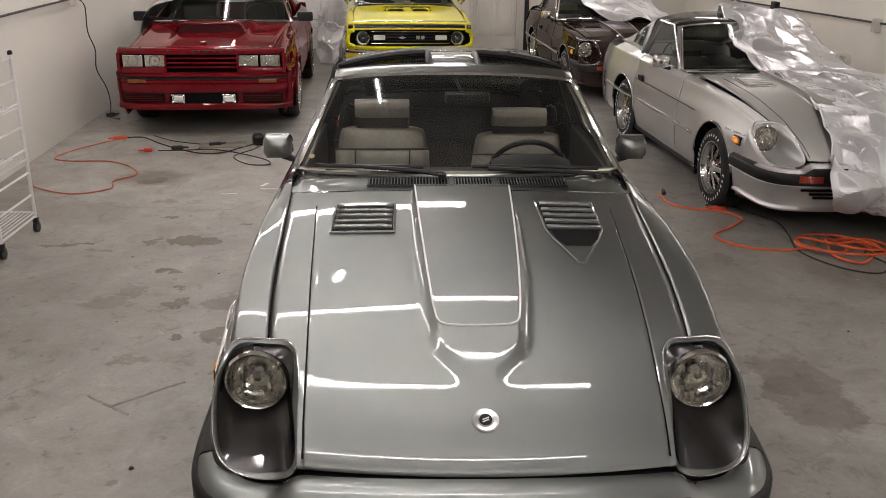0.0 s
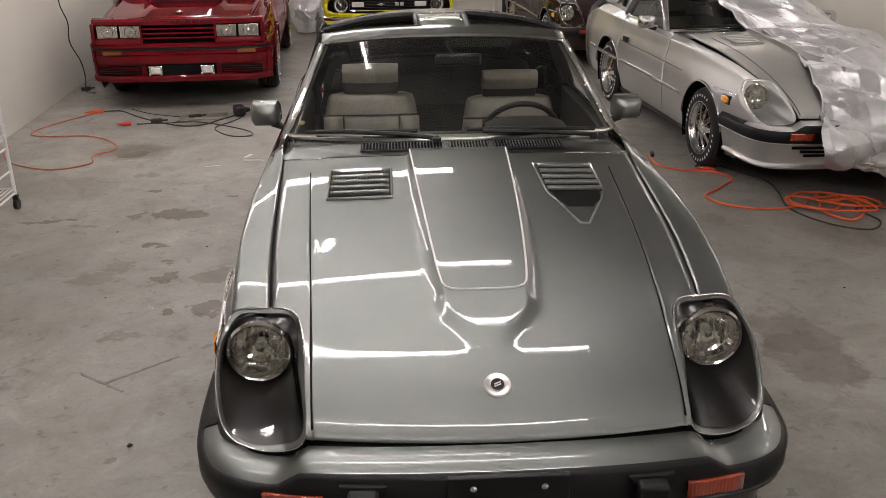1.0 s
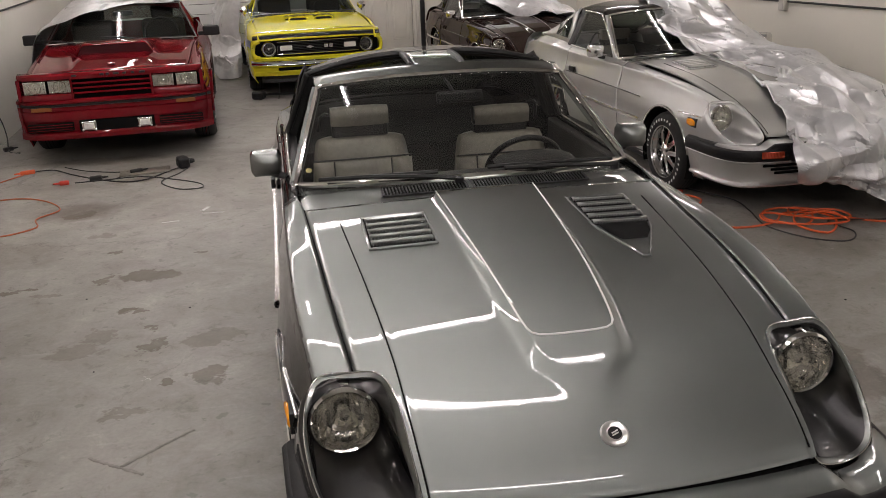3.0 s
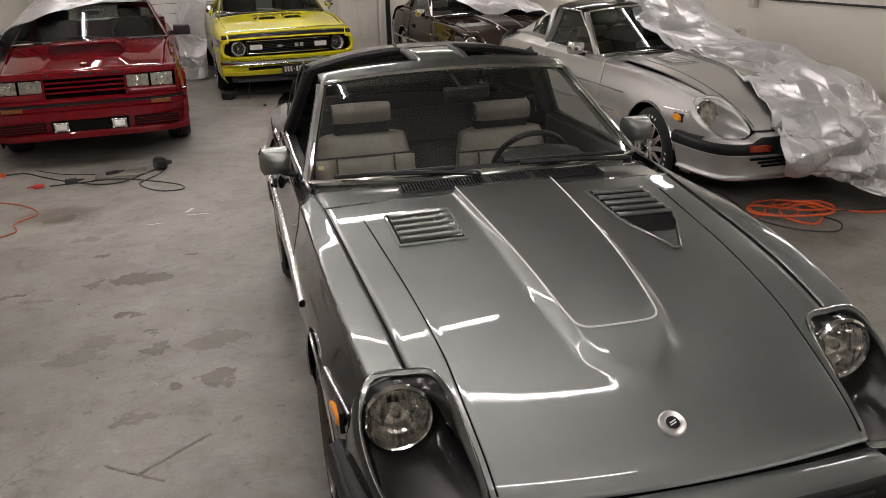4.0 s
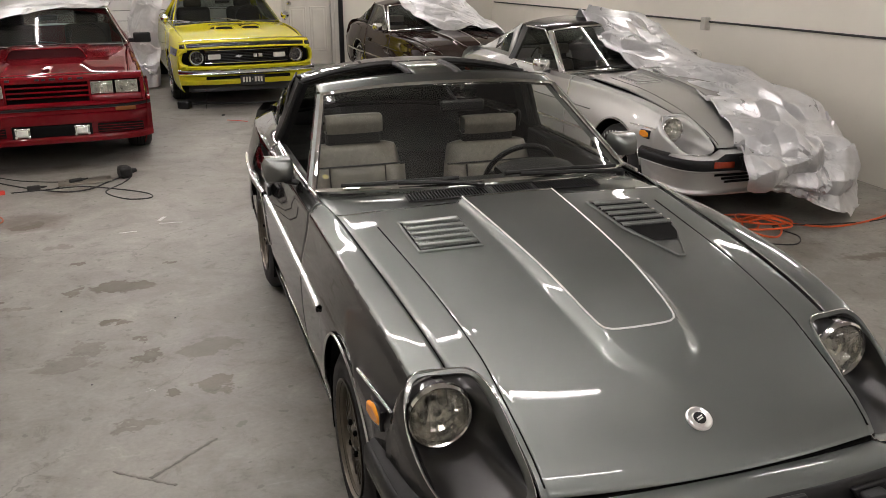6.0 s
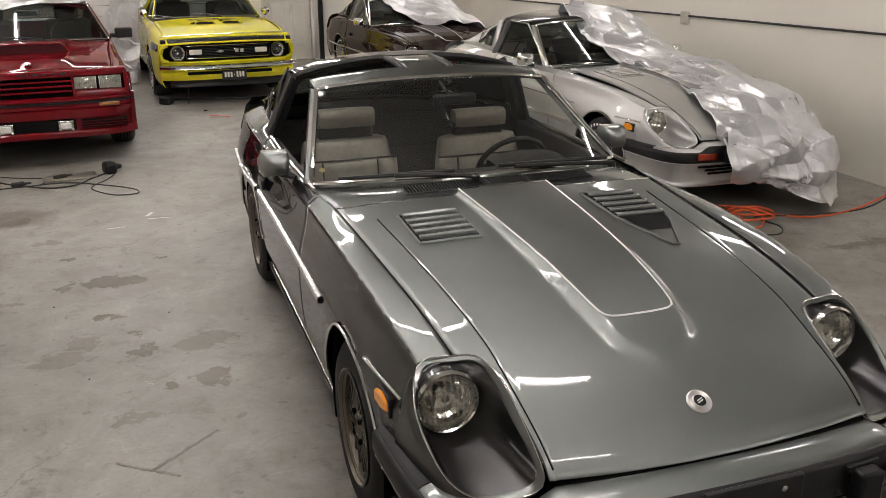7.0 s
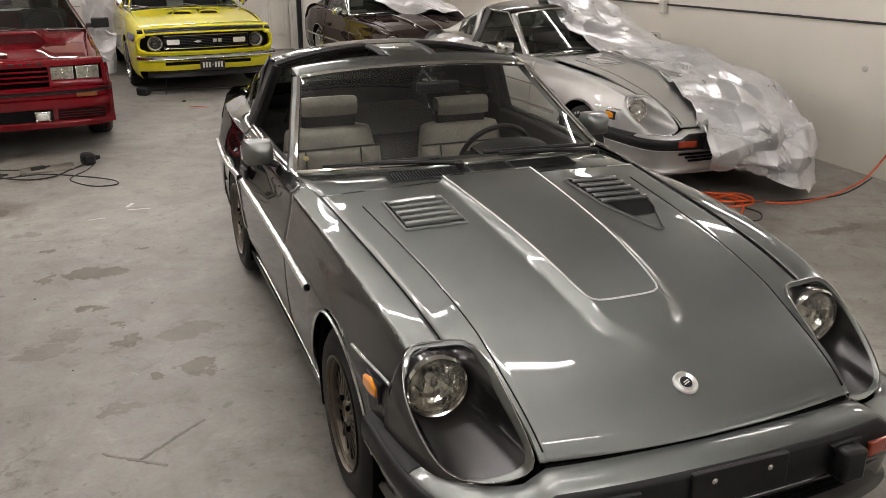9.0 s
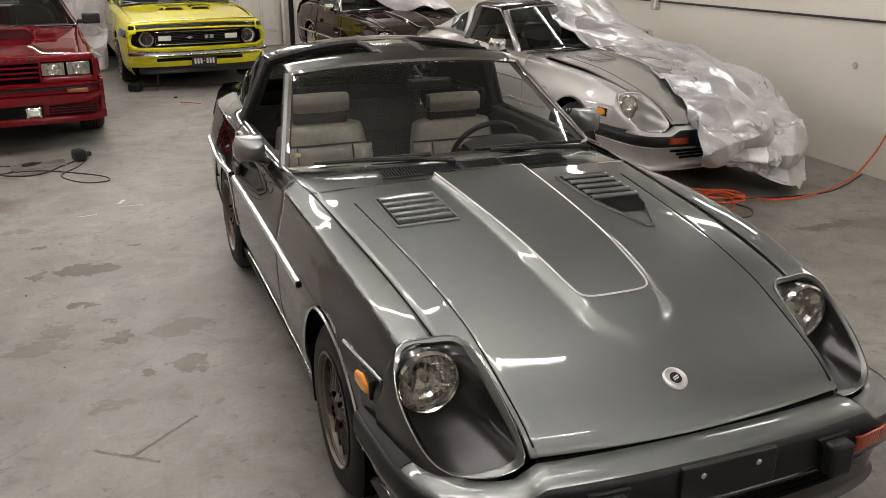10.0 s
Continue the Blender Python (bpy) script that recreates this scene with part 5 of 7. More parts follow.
        part("headrest", G().grid([[Vector((s * 0.375 + cx * w, 2.925 + yy, 1.014 + (-0.04 if s > 0 else 0.004) + zz * (1 - 0.10 * abs(cx) ** 4))) for yy, zz in ((-0.046, -0.050), (-0.054, -0.004), (-0.050, 0.032), (-0.025, 0.046), (0.02, 0.044), (0.045, 0.026), (0.045, -0.050), (0.0, -0.058))] for cx, w in ((-1, 0.136), (-1, 0.146), (-0.97, 0.152), (-0.7, 0.152), (0, 0.152), (0.7, 0.152), (0.97, 0.152), (1, 0.146), (1, 0.136))], wrap=True).face([Vector((s * 0.375 - 0.136, 2.925 + yy, 1.014 + (-0.04 if s > 0 else 0.004) + zz * 0.9)) for yy, zz in ((-0.046, -0.050), (-0.054, -0.004), (-0.050, 0.032), (-0.025, 0.046), (0.02, 0.044), (0.045, 0.026), (0.045, -0.050), (0.0, -0.058))]).face([Vector((s * 0.375 + 0.136, 2.925 + yy, 1.014 + (-0.04 if s > 0 else 0.004) + zz * 0.9)) for yy, zz in ((-0.046, -0.050), (-0.054, -0.004), (-0.050, 0.032), (-0.025, 0.046), (0.02, 0.044), (0.045, 0.026), (0.045, -0.050), (0.0, -0.058))]), M["leather"], seat, "tan padded headrest", angle=60)
        hr = part("headrest_base", G().box((s * 0.375, 2.935, 0.945 + dz), (0.29, 0.06, 0.085)), M["leather_dark"], seat, bevel=0.015)
        for k in (-1, 1):
            part("headrest_post", G().tube([(s * 0.375 + k * 0.07, 2.92, 0.90), (s * 0.375 + k * 0.07, 2.92, 1.0)], 0.006, 6), M["chrome"], seat)
        part("belt_loop", G().tube(spline([(s * 0.59, 3.0, 0.93), (s * 0.578, 2.95, 1.0), (s * 0.555, 2.93, 1.03), (s * 0.525, 2.93, 1.02)], 12), 0.008, 6), M["black"], seat)
    sw = Vector((0.37, 2.44, 0.80))
    ax = Matrix.Rotation(radians(-62), 3, "X")
    wheel_ring = [sw + ax @ Vector((0.185 * math.cos(a), 0.185 * math.sin(a), 0)) for a in [2 * math.pi * k / 40 for k in range(40)]]
    st = part("steering_wheel", G().tube(wheel_ring, 0.014, 10, closed=True), M["black"], car, "black two-spoke steering wheel")
    part("steering_hub", G().box(sw + Vector((0, 0.01, 0)), (0.14, 0.03, 0.09)), M["leather_dark"], st, bevel=0.01)
    for k in (-1, 1):
        part("spoke", G().tube([sw + Vector((k * 0.06, 0.008, 0)), sw + ax @ Vector((k * 0.18, -0.03, 0))], 0.014, 6), M["leather_dark"], st)
    part("steering_column", G().tube([sw, (0.37, 2.2, 0.70)], 0.035, 10), M["leather_dark"], st)
    part("mirror_inside", G().box((0.06, 2.44, 1.165), (0.22, 0.03, 0.055)), M["black"], car, "inside rear-view mirror", bevel=0.012)
    part("mirror_stalk", G().tube([(0.04, 2.45, 1.18), (0.0, 2.50, 1.245)], 0.008, 6), M["black"], car)
    return car


coupe("coupe_main", "grey sports coupe with charcoal flanks and open roof panels", pose(0, 0, 0), M["grey"], M["grey"], True, M["alloy"], "slats", "sports coupes", lower=M["charcoal"]).name = "sports_coupe"
SILVER = pose(2.835, 3.49, 0, 0, 0, 4.4) @ Matrix.Scale(0.937, 4)
BROWN = pose(2.418, 8.217, 0, 0, 0, 3.64) @ Matrix.Scale(0.873, 4)
coupe("sports_coupe", "silver sports coupe half covered by a tarp", SILVER, M["silver"], M["roof_dark"], False, M["alloy_bright"], "spokes", "sports coupes", hood_gap=0.030, hood_paint=M["silver_two"])
coupe("sports_coupe", "dark brown sports coupe half covered by a tarp", BROWN, M["brown"], M["brown"], False, M["alloy_bright"], "spokes", "sports coupes")


# ---- greenhouse shared by the two older cars ----
def greenhouse(car, paint_mat, base, top, roof_end, tail, glass_mat):
    """base, top: (half width, y, z) of the windscreen's lower and upper edge; roof_end, tail: (half width, y, z) along the roof and rear glass."""
    def scr(u, v):
        x = u * (base[0] + (top[0] - base[0]) * v)
        return Vector((x, base[1] + (top[1] - base[1]) * v + 0.10 * abs(u) ** 2.2, base[2] + (top[2] - base[2]) * v - 0.015 * u * u))
    sc = part("windscreen", G().grid([[scr(u, v) for u in span(-1, 1, 17)] for v in span(0, 1, 7)]), glass_mat, car, "dark reflecting windscreen")
    sc.visible_shadow = False
    lp = [scr(u, 0) for u in span(-1, 1, 14)] + [scr(1, v) for v in span(0, 1, 6)][1:] + [scr(u, 1) for u in span(1, -1, 14)][1:] + [scr(-1, v) for v in span(1, 0, 6)][1:-1]
    part("screen_trim", G().tube(lp, 0.010, 6, closed=True), M["satin"], sc)
    part("roof", G().grid([[(x, y, z - 0.06 * (abs(x) / w) ** 2.5) for x in span(-w, w, 13)] for w, y, z in ((top[0], top[1] + 0.05, top[2] + 0.01), (top[0] + 0.01, top[1] + 0.3, top[2] + 0.04), ((top[0] + roof_end[0]) / 2, (top[1] + roof_end[1]) / 2 + 0.1, max(top[2], roof_end[2]) + 0.04), roof_end)]), paint_mat, car, "roof", solid=0.03)
    part("rear_glass", G().grid([[(u * w, y, z - 0.03 * u * u) for u in span(-1, 1, 9)] for w, y, z in (roof_end, ((roof_end[0] + tail[0]) / 2, (roof_end[1] + tail[1]) / 2, (roof_end[2] + tail[2]) / 2 + 0.03), tail)]), M["glass_tint"], car, "tinted rear window")
    for s in (-1, 1):
        part("pillar", G().grid([[Vector((s * (p.x + a), p.y + b, p.z + c)) for a, b, c in ((0.004, 0, 0.006), (0.022, 0.02, 0.0), (0.016, 0.06, -0.01), (-0.01, 0.05, -0.01))] for p in [scr(1, v) for v in span(0, 1, 8)]], wrap=True), paint_mat, car)
        part("side_glass", G().face([(s * (base[0] + 0.01), base[1] + 0.14, base[2] - 0.03), (s * (top[0] + 0.012), top[1] + 0.15, top[2] - 0.05), (s * (roof_end[0] + 0.01), roof_end[1], roof_end[2] - 0.09), (s * (tail[0] + 0.06), roof_end[1] + 0.25, base[2] - 0.02)]), M["glass_tint"], car, "tinted side window", solid=0.004)
        part("rear_pillar", G().grid([[Vector((s * x, y, z)) for x, y, z in r] for r in (((roof_end[0], roof_end[1] - 0.05, roof_end[2] - 0.05), (roof_end[0] + 0.02, roof_end[1] - 0.1, roof_end[2] - 0.09), (tail[0] + 0.10, roof_end[1] + 0.12, base[2] - 0.04)), ((roof_end[0], roof_end[1] + 0.05, roof_end[2] - 0.06), (roof_end[0] + 0.03, roof_end[1] + 0.1, roof_end[2] - 0.12), (tail[0] + 0.11, roof_end[1] + 0.4, base[2] - 0.04)), ((tail[0], tail[1], tail[2]), (tail[0] + 0.03, tail[1], tail[2] - 0.01), (tail[0] + 0.10, tail[1], base[2] - 0.05)))]), paint_mat, car, solid=0.02)
        part("seat_back", G().box((s * base[0] * 0.5, base[1] + 0.95, base[2] - 0.12), (0.46, 0.14, 0.5)), M["leather_dark"], car, bevel=0.05)
        part("seat_headrest", G().box((s * base[0] * 0.5, base[1] + 0.98, base[2] + 0.19), (0.24, 0.09, 0.14)), M["leather_dark"], car, bevel=0.03)
        part("wiper", G().tube([scr(-0.15 + s * 0.45, 0.0) + Vector((0, -0.03, 0.0)), scr(-0.15 + s * 0.45 - 0.3, 0.06) + Vector((0, -0.012, 0.012)), scr(-0.15 + s * 0.45 - 0.58, 0.09) + Vector((0, -0.012, 0.012))], 0.008, 6), M["black"] if paint_mat is not M["yellow"] else M["satin"], car)
    part("dashboard", G().box((0, base[1] + 0.25, base[2] - 0.1), (base[0] * 1.9, 0.3, 0.16)), M["leather_dark"], car, bevel=0.03)
    part("cabin_shell", G().box((0, base[1] + 1.1, 0.45), (base[0] * 2.0, 1.9, 0.5)), M["void"], car, smooth=False)
    st = [Vector((base[0] * 0.5 + 0.18 * math.cos(a), base[1] + 0.48 + 0.07 * math.sin(a), base[2] + 0.16 * math.sin(a))) for a in [2 * math.pi * k / 28 for k in range(28)]]
    part("steering_wheel", G().tube(st, 0.012, 8, closed=True), M["black"], car)
    part("inside_mirror", G().box((0, top[1] - 0.12, top[2] - 0.08), (0.2, 0.03, 0.055)), M["black"], car, bevel=0.01)


def deck(car, nm, mat, half, zc, edge_drop, y0, y1, ny, lab="", gap=0.0, extra=None):
    """A hood-like sheet: half width, height along y, how far its edges fall."""
    return part(nm, G().grid([[(u * half(y), y, zc(y) - edge_drop * abs(u) ** 2.5 + (extra(u * half(y), y) if extra else 0)) for u in span(-1, 1, 41)] for y in span(y0, y1, ny)]), mat, car, lab, solid=0.012, angle=50)


def sides(car, T, body, cuts):
    for s in (-1, 1):
        for nm, y0, y1 in cuts:
            part(nm, G().grid([mirror(side_profile(y, T), s) for y in span(y0, y1, int((y1 - y0) / 0.03))]), body, car, solid=0.006, angle=60)
        for ya in T["axles"]:
            wheel_well(car, s, T["wm"](ya) - 0.02, ya, T["hub"], T["arch"], 0.30)


# ---- dark red hatchback coupe ----
def red_hatchback(m):
    CORE[:] = [Vector((0, 2.2, 0.45))]
    car = thing("hatchback_coupe", "dark red hatchback coupe with hood scoop, partly under a tarp", "car", m)
    red = M["red"]
    T = dict(xa=curve((0.10, 0.66), (0.9, 0.70), (1.4, 0.73), (2.9, 0.73), (4.3, 0.66)), za=curve((0.10, 0.815), (0.5, 0.855), (1.4, 0.925), (2.9, 0.93), (4.3, 0.90)),
             xs=curve((0.10, 0.745), (0.9, 0.775), (2.9, 0.785), (4.3, 0.72)), zs=curve((0.10, 0.775), (0.9, 0.84), (2.9, 0.875), (4.3, 0.86)),
             wm=curve((0.10, 0.80), (0.5, 0.825), (0.95, 0.845), (1.5, 0.825), (2.9, 0.83), (3.43, 0.85), (4.3, 0.78)), zm=0.60, sill=0.19, axles=(0.95, 3.43), arch=0.345, hub=0.31)
    sides(car, T, red, (("fender", 0.10, 1.42), ("door", 1.43, 2.75), ("quarter_panel", 2.76, 4.3)))
    zc = curve((0.06, 0.822), (0.10, 0.838), (0.5, 0.880), (1.0, 0.915), (1.38, 0.938))
    half = curve((0.06, 0.652), (0.10, 0.656), (0.9, 0.696), (1.38, 0.726))

    def blister(x, y):
        a = abs(x)
        w = 0.335 + 0.03 * smooth01(0.6, 1.3, y)
        t = min(1, max(0, (w + 0.03 - abs(x)) / 0.05))
        return 0.020 * smooth01(0.08, 0.45, y) * t * t * (3 - 2 * t)
    hd = deck(car, "hood", red, half, zc, 0.018, 0.06, 1.38, 34, extra=blister)
    # forward-facing scoop with a dark mouth
    sz = lambda y: zc(y) + 0.02
    y0, y1 = 0.66, 1.30
    part("hood_scoop", G().grid([[(x, y0 + 0.05 * (1 - abs(x) / 0.34) * (k == 0) * 0 + f * (y1 - y0), sz(y0 + f * (y1 - y0)) - 0.006 + h * (1 - smooth01(0.29, 0.345, abs(x)))) for x in span(-0.345, 0.345, 21)] for k, (f, h) in enumerate(((0.0, 0.088), (0.03, 0.094), (0.25, 0.085), (0.6, 0.05), (1.0, 0.004)))]), red, hd, "hood scoop with a dark mouth", solid=0.008)
    # sheet closing the mouth, painted as red in shade
    part("scoop_mouth", G().grid([[(x, y0 + 0.012, sz(y0) - 0.008 + h * (1 - smooth01(0.28, 0.34, abs(x)))) for x in span(-0.33, 0.33, 15)] for h in (0, 0.085)]), M["redshade"], hd)
    part("hood_emblem", G().lathe([(0.034, 0), (0.034, 0.006), (0.022, 0.010), (0.02, 0.006), (0.001, 0.006)], (0, 0.22, zc(0.22) + 0.014), "z", 18), M["chrome"], hd, "small chrome hood emblem")
    # nose: header panel, lamp pods, slatted grille
    part("nose_panel", G().grid([[(x, y + 0.05 * (abs(x) / 0.8) ** 4, z) for x in span(-0.775, 0.775, 25)] for y, z in ((0.10, 0.836), (0.045, 0.828), (0.025, 0.812), (0.022, 0.782), (0.05, 0.776))]), red, car, "header panel above the lamps", solid=0.01)
    part("nose_back", G().grid([[(x, 0.10 + 0.05 * (abs(x) / 0.8) ** 4, z) for x in span(-0.775, 0.775, 15)] for z in (0.80, 0.60)]), M["void"], car)
    for s in (-1, 1):
        part("lamp_pod", G().grid([[(s * x, y + 0.03 * (x / 0.8) ** 4, z) for x in span(0.335, 0.785, 10)] for y, z in ((0.05, 0.661), (0.028, 0.656), (0.02, 0.640), (0.02, 0.607), (0.05, 0.600))]), red, car, solid=0.008)
        part("pod_side", G().box((s * 0.768, 0.095, 0.70), (0.03, 0.13, 0.19)), red, car, bevel=0.008)
        part("pod_divider", G().box((s * 0.335, 0.06, 0.70), (0.018, 0.08, 0.20)), red, car, bevel=0.004)
        for cx in (0.435, 0.64):
            hl = part("headlight", G().box((s * cx, 0.060, 0.716), (0.186, 0.03, 0.112)), M["chrome"], car, "rectangular headlight", bevel=0.006)
            part("headlight_bowl", G().lathe([(0.052, -0.004), (0.046, 0.004), (0.032, 0.008), (0.016, 0.009), (0.014, -0.006), (0.001, -0.009)], (s * cx, 0.040, 0.716), "y", 20), M["reflector"], hl)
            ln = part("lens", G().grid([[(s * (cx + a), 0.030 - 0.010 * (1 - (a / 0.085) ** 2) * (1 - (b / 0.050) ** 2), 0.716 + b) for a in span(-0.085, 0.085, 9)] for b in span(-0.050, 0.050, 7)]), M["lamp"], hl, "clear ribbed lens", solid=0.003)
            ln.visible_shadow = False
        part("parking_lamp", G().box((s * 0.61, 0.012, 0.532), (0.17, 0.02, 0.036)), M["amber_dim"], car, "dull amber parking lamp", bevel=0.005)
        part("fog_lamp_mount", G().box((s * 0.238, 0.02, 0.366), (0.125, 0.05, 0.085)), M["chrome"], car, "bright-rimmed square fog lamp", bevel=0.012)
        part("fog_lamp_glass", G().box((s * 0.238, -0.007, 0.366), (0.086, 0.01, 0.050)), M["bowl_dull"], car, bevel=0.008)
        for k in (-1, 1):
            for j in (-1, 1):
                part("fog_lamp_corner", G().lathe([(0.011, 0.01), (0.011, -0.008), (0.006, -0.012)], (s * 0.238 + k * 0.052, -0.004, 0.366 + j * 0.033), "y", 10, True), M["chrome"], car)
        part("dam_slot", G().box((s * 0.555, 0.012, 0.372), (0.38, 0.03, 0.075)), M["void"], car, bevel=0.008)
        for k in (-1, 0, 1):
            part("slot_bar", G().box((s * 0.555, 0.0, 0.372 + k * 0.022), (0.37, 0.014, 0.005)), M["red"], car)
        part("wheel_flare", G().tube([(s * (T["wm"](0.95 + 0.35 * math.cos(a)) + 0.004), 0.95 + 0.35 * math.cos(a), 0.31 + 0.35 * math.sin(a)) for a in span(0.0, math.pi, 20)], 0.012, 6), red, car)
        mr = part("door_mirror", G().box((s * 0.885, 1.63, 0.975), (0.17, 0.08, 0.10)), M["black"], car, "black door mirror", bevel=0.015)
        part("mirror_foot", G().box((s * 0.79, 1.63, 0.95), (0.08, 0.05, 0.04)), M["black"], mr, bevel=0.006)
        for ya in T["axles"]:
            wheel("wheel", car, s * (T["wm"](ya) - 0.115), ya, 0.31, 0.205, s, M["alloy_bright"], "spokes", "")
    for k in range(4):
        part("grille_slat", G().box((0, 0.052 + 0.006 * k, 0.775 - 0.043 * k), (0.65, 0.06, 0.016), Matrix.Rotation(radians(-20), 3, "X")), red, car, "dark red grille slat", bevel=0.004)
    for x, w in ((-0.3, 0.04), (-0.07, 0.035), (-0.02, 0.03), (0.05, 0.05), (0.12, 0.03), (0.19, 0.03), (0.27, 0.05)):
        part("grille_letter", G().box((x, 0.022, 0.806), (w, 0.008, 0.018)), M["bumper"], car, bevel=0.003)

    def wrap(prof, dark, nm, lab=""):
        return part(nm, G().grid([[(x, a + 0.16 * (abs(x) / 0.83) ** 7, z) for x in span(-0.83, 0.83, 33)] for a, z in prof]), dark, car, lab, angle=50)
    wrap(((0.06, 0.607), (0.0, 0.600), (-0.014, 0.588), (-0.012, 0.574), (0.0, 0.570)), red, "bumper_top", "dark red bumper")
    wrap(((0.0, 0.570), (-0.008, 0.566), (-0.008, 0.550), (0.0, 0.546)), M["black"], "bumper_strip", "black bumper strip")
    wrap(((0.0, 0.546), (0.0, 0.512), (0.01, 0.508)), red, "bumper_lower")
    wrap(((0.01, 0.508), (-0.002, 0.498), (0.0, 0.425), (0.02, 0.420)), red, "air_dam_upper")
    wrap(((0.02, 0.420), (0.025, 0.325), (0.0, 0.318), (-0.012, 0.30), (-0.008, 0.262), (0.05, 0.252)), red, "air_dam", "dark red front air dam")
    part("dam_mouth", G().box((0, 0.018, 0.366), (0.64, 0.03, 0.105)), M["void"], car, bevel=0.01)
    part("core", G().box((0, 0.75, 0.52), (1.3, 1.25, 0.5)), M["void"], car, smooth=False)
    part("tail", G().grid([[(x, y, z) for x in span(-w, w, 9)] for y, z, w in ((4.1, 0.92, 0.66), (4.32, 0.90, 0.72), (4.36, 0.6, 0.77), (4.3, 0.3, 0.74))]), red, car)
    greenhouse(car, red, (0.735, 1.40, 0.945), (0.575, 2.02, 1.255), (0.57, 2.95, 1.24), (0.58, 4.05, 0.95), M["glass_tint"])
    return car


RED = pose(-2.212, 6.60, 0, 0, 0, 3.1) @ Matrix.Scale(1.0, 4)
red_hatchback(RED)


# ---- yellow hardtop ----
def yellow_hardtop(m):
    CORE[:] = [Vector((0, 2.2, 0.45))]
    car = thing("muscle_car", "bright yellow hardtop with a black nose band, clean", "car", m)
    yel = M["yellow"]
    T = dict(xa=curve((0.16, 0.70), (0.9, 0.72), (1.42, 0.71), (2.8, 0.72), (4.1, 0.60)), za=curve((0.16, 0.775), (0.5, 0.83), (0.95, 0.86), (1.42, 0.87), (2.8, 0.87), (3.4, 0.90), (4.1, 0.85)),
             xs=curve((0.16, 0.765), (0.9, 0.80), (2.8, 0.80), (4.1, 0.70)), zs=curve((0.16, 0.735), (0.5, 0.79), (0.95, 0.825), (2.8, 0.82), (3.4, 0.86), (4.1, 0.80)),
             wm=curve((0.16, 0.80), (0.5, 0.835), (0.95, 0.85), (1.6, 0.83), (2.8, 0.84), (3.35, 0.86), (4.1, 0.76)), zm=0.56, sill=0.19, axles=(0.95, 3.36), arch=0.335, hub=0.30)
    sides(car, T, yel, (("fender", 0.16, 1.44), ("door", 1.45, 2.70), ("quarter_panel", 2.71, 4.1)))
    zc = curve((0.16, 0.806), (0.3, 0.828), (0.8, 0.872), (1.40, 0.900))
    half = curve((0.16, 0.715), (0.8, 0.72), (1.40, 0.70))

    def vents(x, y):
        t = min(1, max(0, (0.30 + 0.04 - abs(x)) / 0.08))
        return 0.018 * smooth01(0.40, 0.62, y) * (1 - smooth01(0.95, 1.3, y)) * t * t
    hd = deck(car, "hood", yel, half, zc, 0.030, 0.16, 1.40, 30, extra=vents)
    for s in (-1, 1):
        part("hood_inlet", G().prism([(s * 0.05, 0.60, zc(0.6) + 0.010), (s * 0.27, 0.62, zc(0.62) + 0.006), (s * 0.25, 0.70, zc(0.7) + 0.034), (s * 0.07, 0.69, zc(0.69) + 0.036)], (0, 0.03, 0.004)), M["void"], hd, "dark oval hood inlet", bevel=0.01)
        part("inlet_lip", G().tube(spline([(s * 0.05, 0.60, zc(0.6) + 0.018), (s * 0.16, 0.588, zc(0.59) + 0.012), (s * 0.27, 0.615, zc(0.62) + 0.012), (s * 0.25, 0.70, zc(0.7) + 0.038), (s * 0.07, 0.69, zc(0.69) + 0.04)], 20, closed=True), 0.010, 6, closed=True), yel, hd)
        part("stripe", G().grid([[(s * x, y, zc(y) + vents(x, y) + 0.003) for x in span(a, b, 4)] for y, a, b in ((0.72, 0.06, 0.30), (0.80, 0.05, 0.32), (0.95, 0.05, 0.20))]), M["blackpaint"], hd, "black hood stripe")
    # black nose band, header, grille
    bow = lambda x: 0.07 * (abs(x) / 0.78) ** 3.0
    part("header_panel", G().grid([[(x, y + bow(x), z - 0.02 * (abs(x) / 0.78) ** 3) for x in span(-0.77, 0.77, 25)] for y, z in ((0.155, 0.806), (0.10, 0.796), (0.065, 0.782))]), yel, car, "yellow header panel", solid=0.01)
    part("nose_band", G().grid([[(x, y + bow(x), z - 0.02 * (abs(x) / 0.78) ** 3) for x in span(-0.77, 0.77, 25)] for y, z in ((0.066, 0.781), (0.04, 0.765), (0.015, 0.735))]), M["blackpaint"], car, "glossy black nose band", solid=0.01)
    part("header_bright", G().tube([(x, 0.150 + bow(x), 0.806 - 0.018 * (abs(x) / 0.78) ** 3) for x in span(-0.72, 0.72, 20)], 0.006, 6), M["satin"], car)
    part("nose_ring_top", G().grid([[(x, y + bow(x), z - 0.02 * (abs(x) / 0.78) ** 3) for x in span(-0.775, 0.775, 25)] for y, z in ((0.02, 0.738), (0.0, 0.732), (-0.006, 0.724), (0.0, 0.716), (0.04, 0.712))]), yel, car, solid=0.008)
    part("nose_ring_bottom", G().grid([[(x, y + bow(x), z + 0.01 * (abs(x) / 0.78) ** 3) for x in span(-0.775, 0.775, 25)] for y, z in ((0.04, 0.512), (0.0, 0.508), (-0.006, 0.50), (0.0, 0.49), (0.03, 0.486))]), yel, car, solid=0.008)
    part("grille", G().grid([[(x, 0.045 + bow(x), z) for x in span(-0.74, 0.74, 17)] for z in (0.52, 0.72)]), M["void"], car, "black grille", solid=0.01)
    for k in range(9):
        part("grille_bar", G().tube([(x, 0.036 + bow(x), 0.54 + k * 0.0185) for x in span(-0.48, 0.48, 9)], 0.003, 5), M["black"], car)
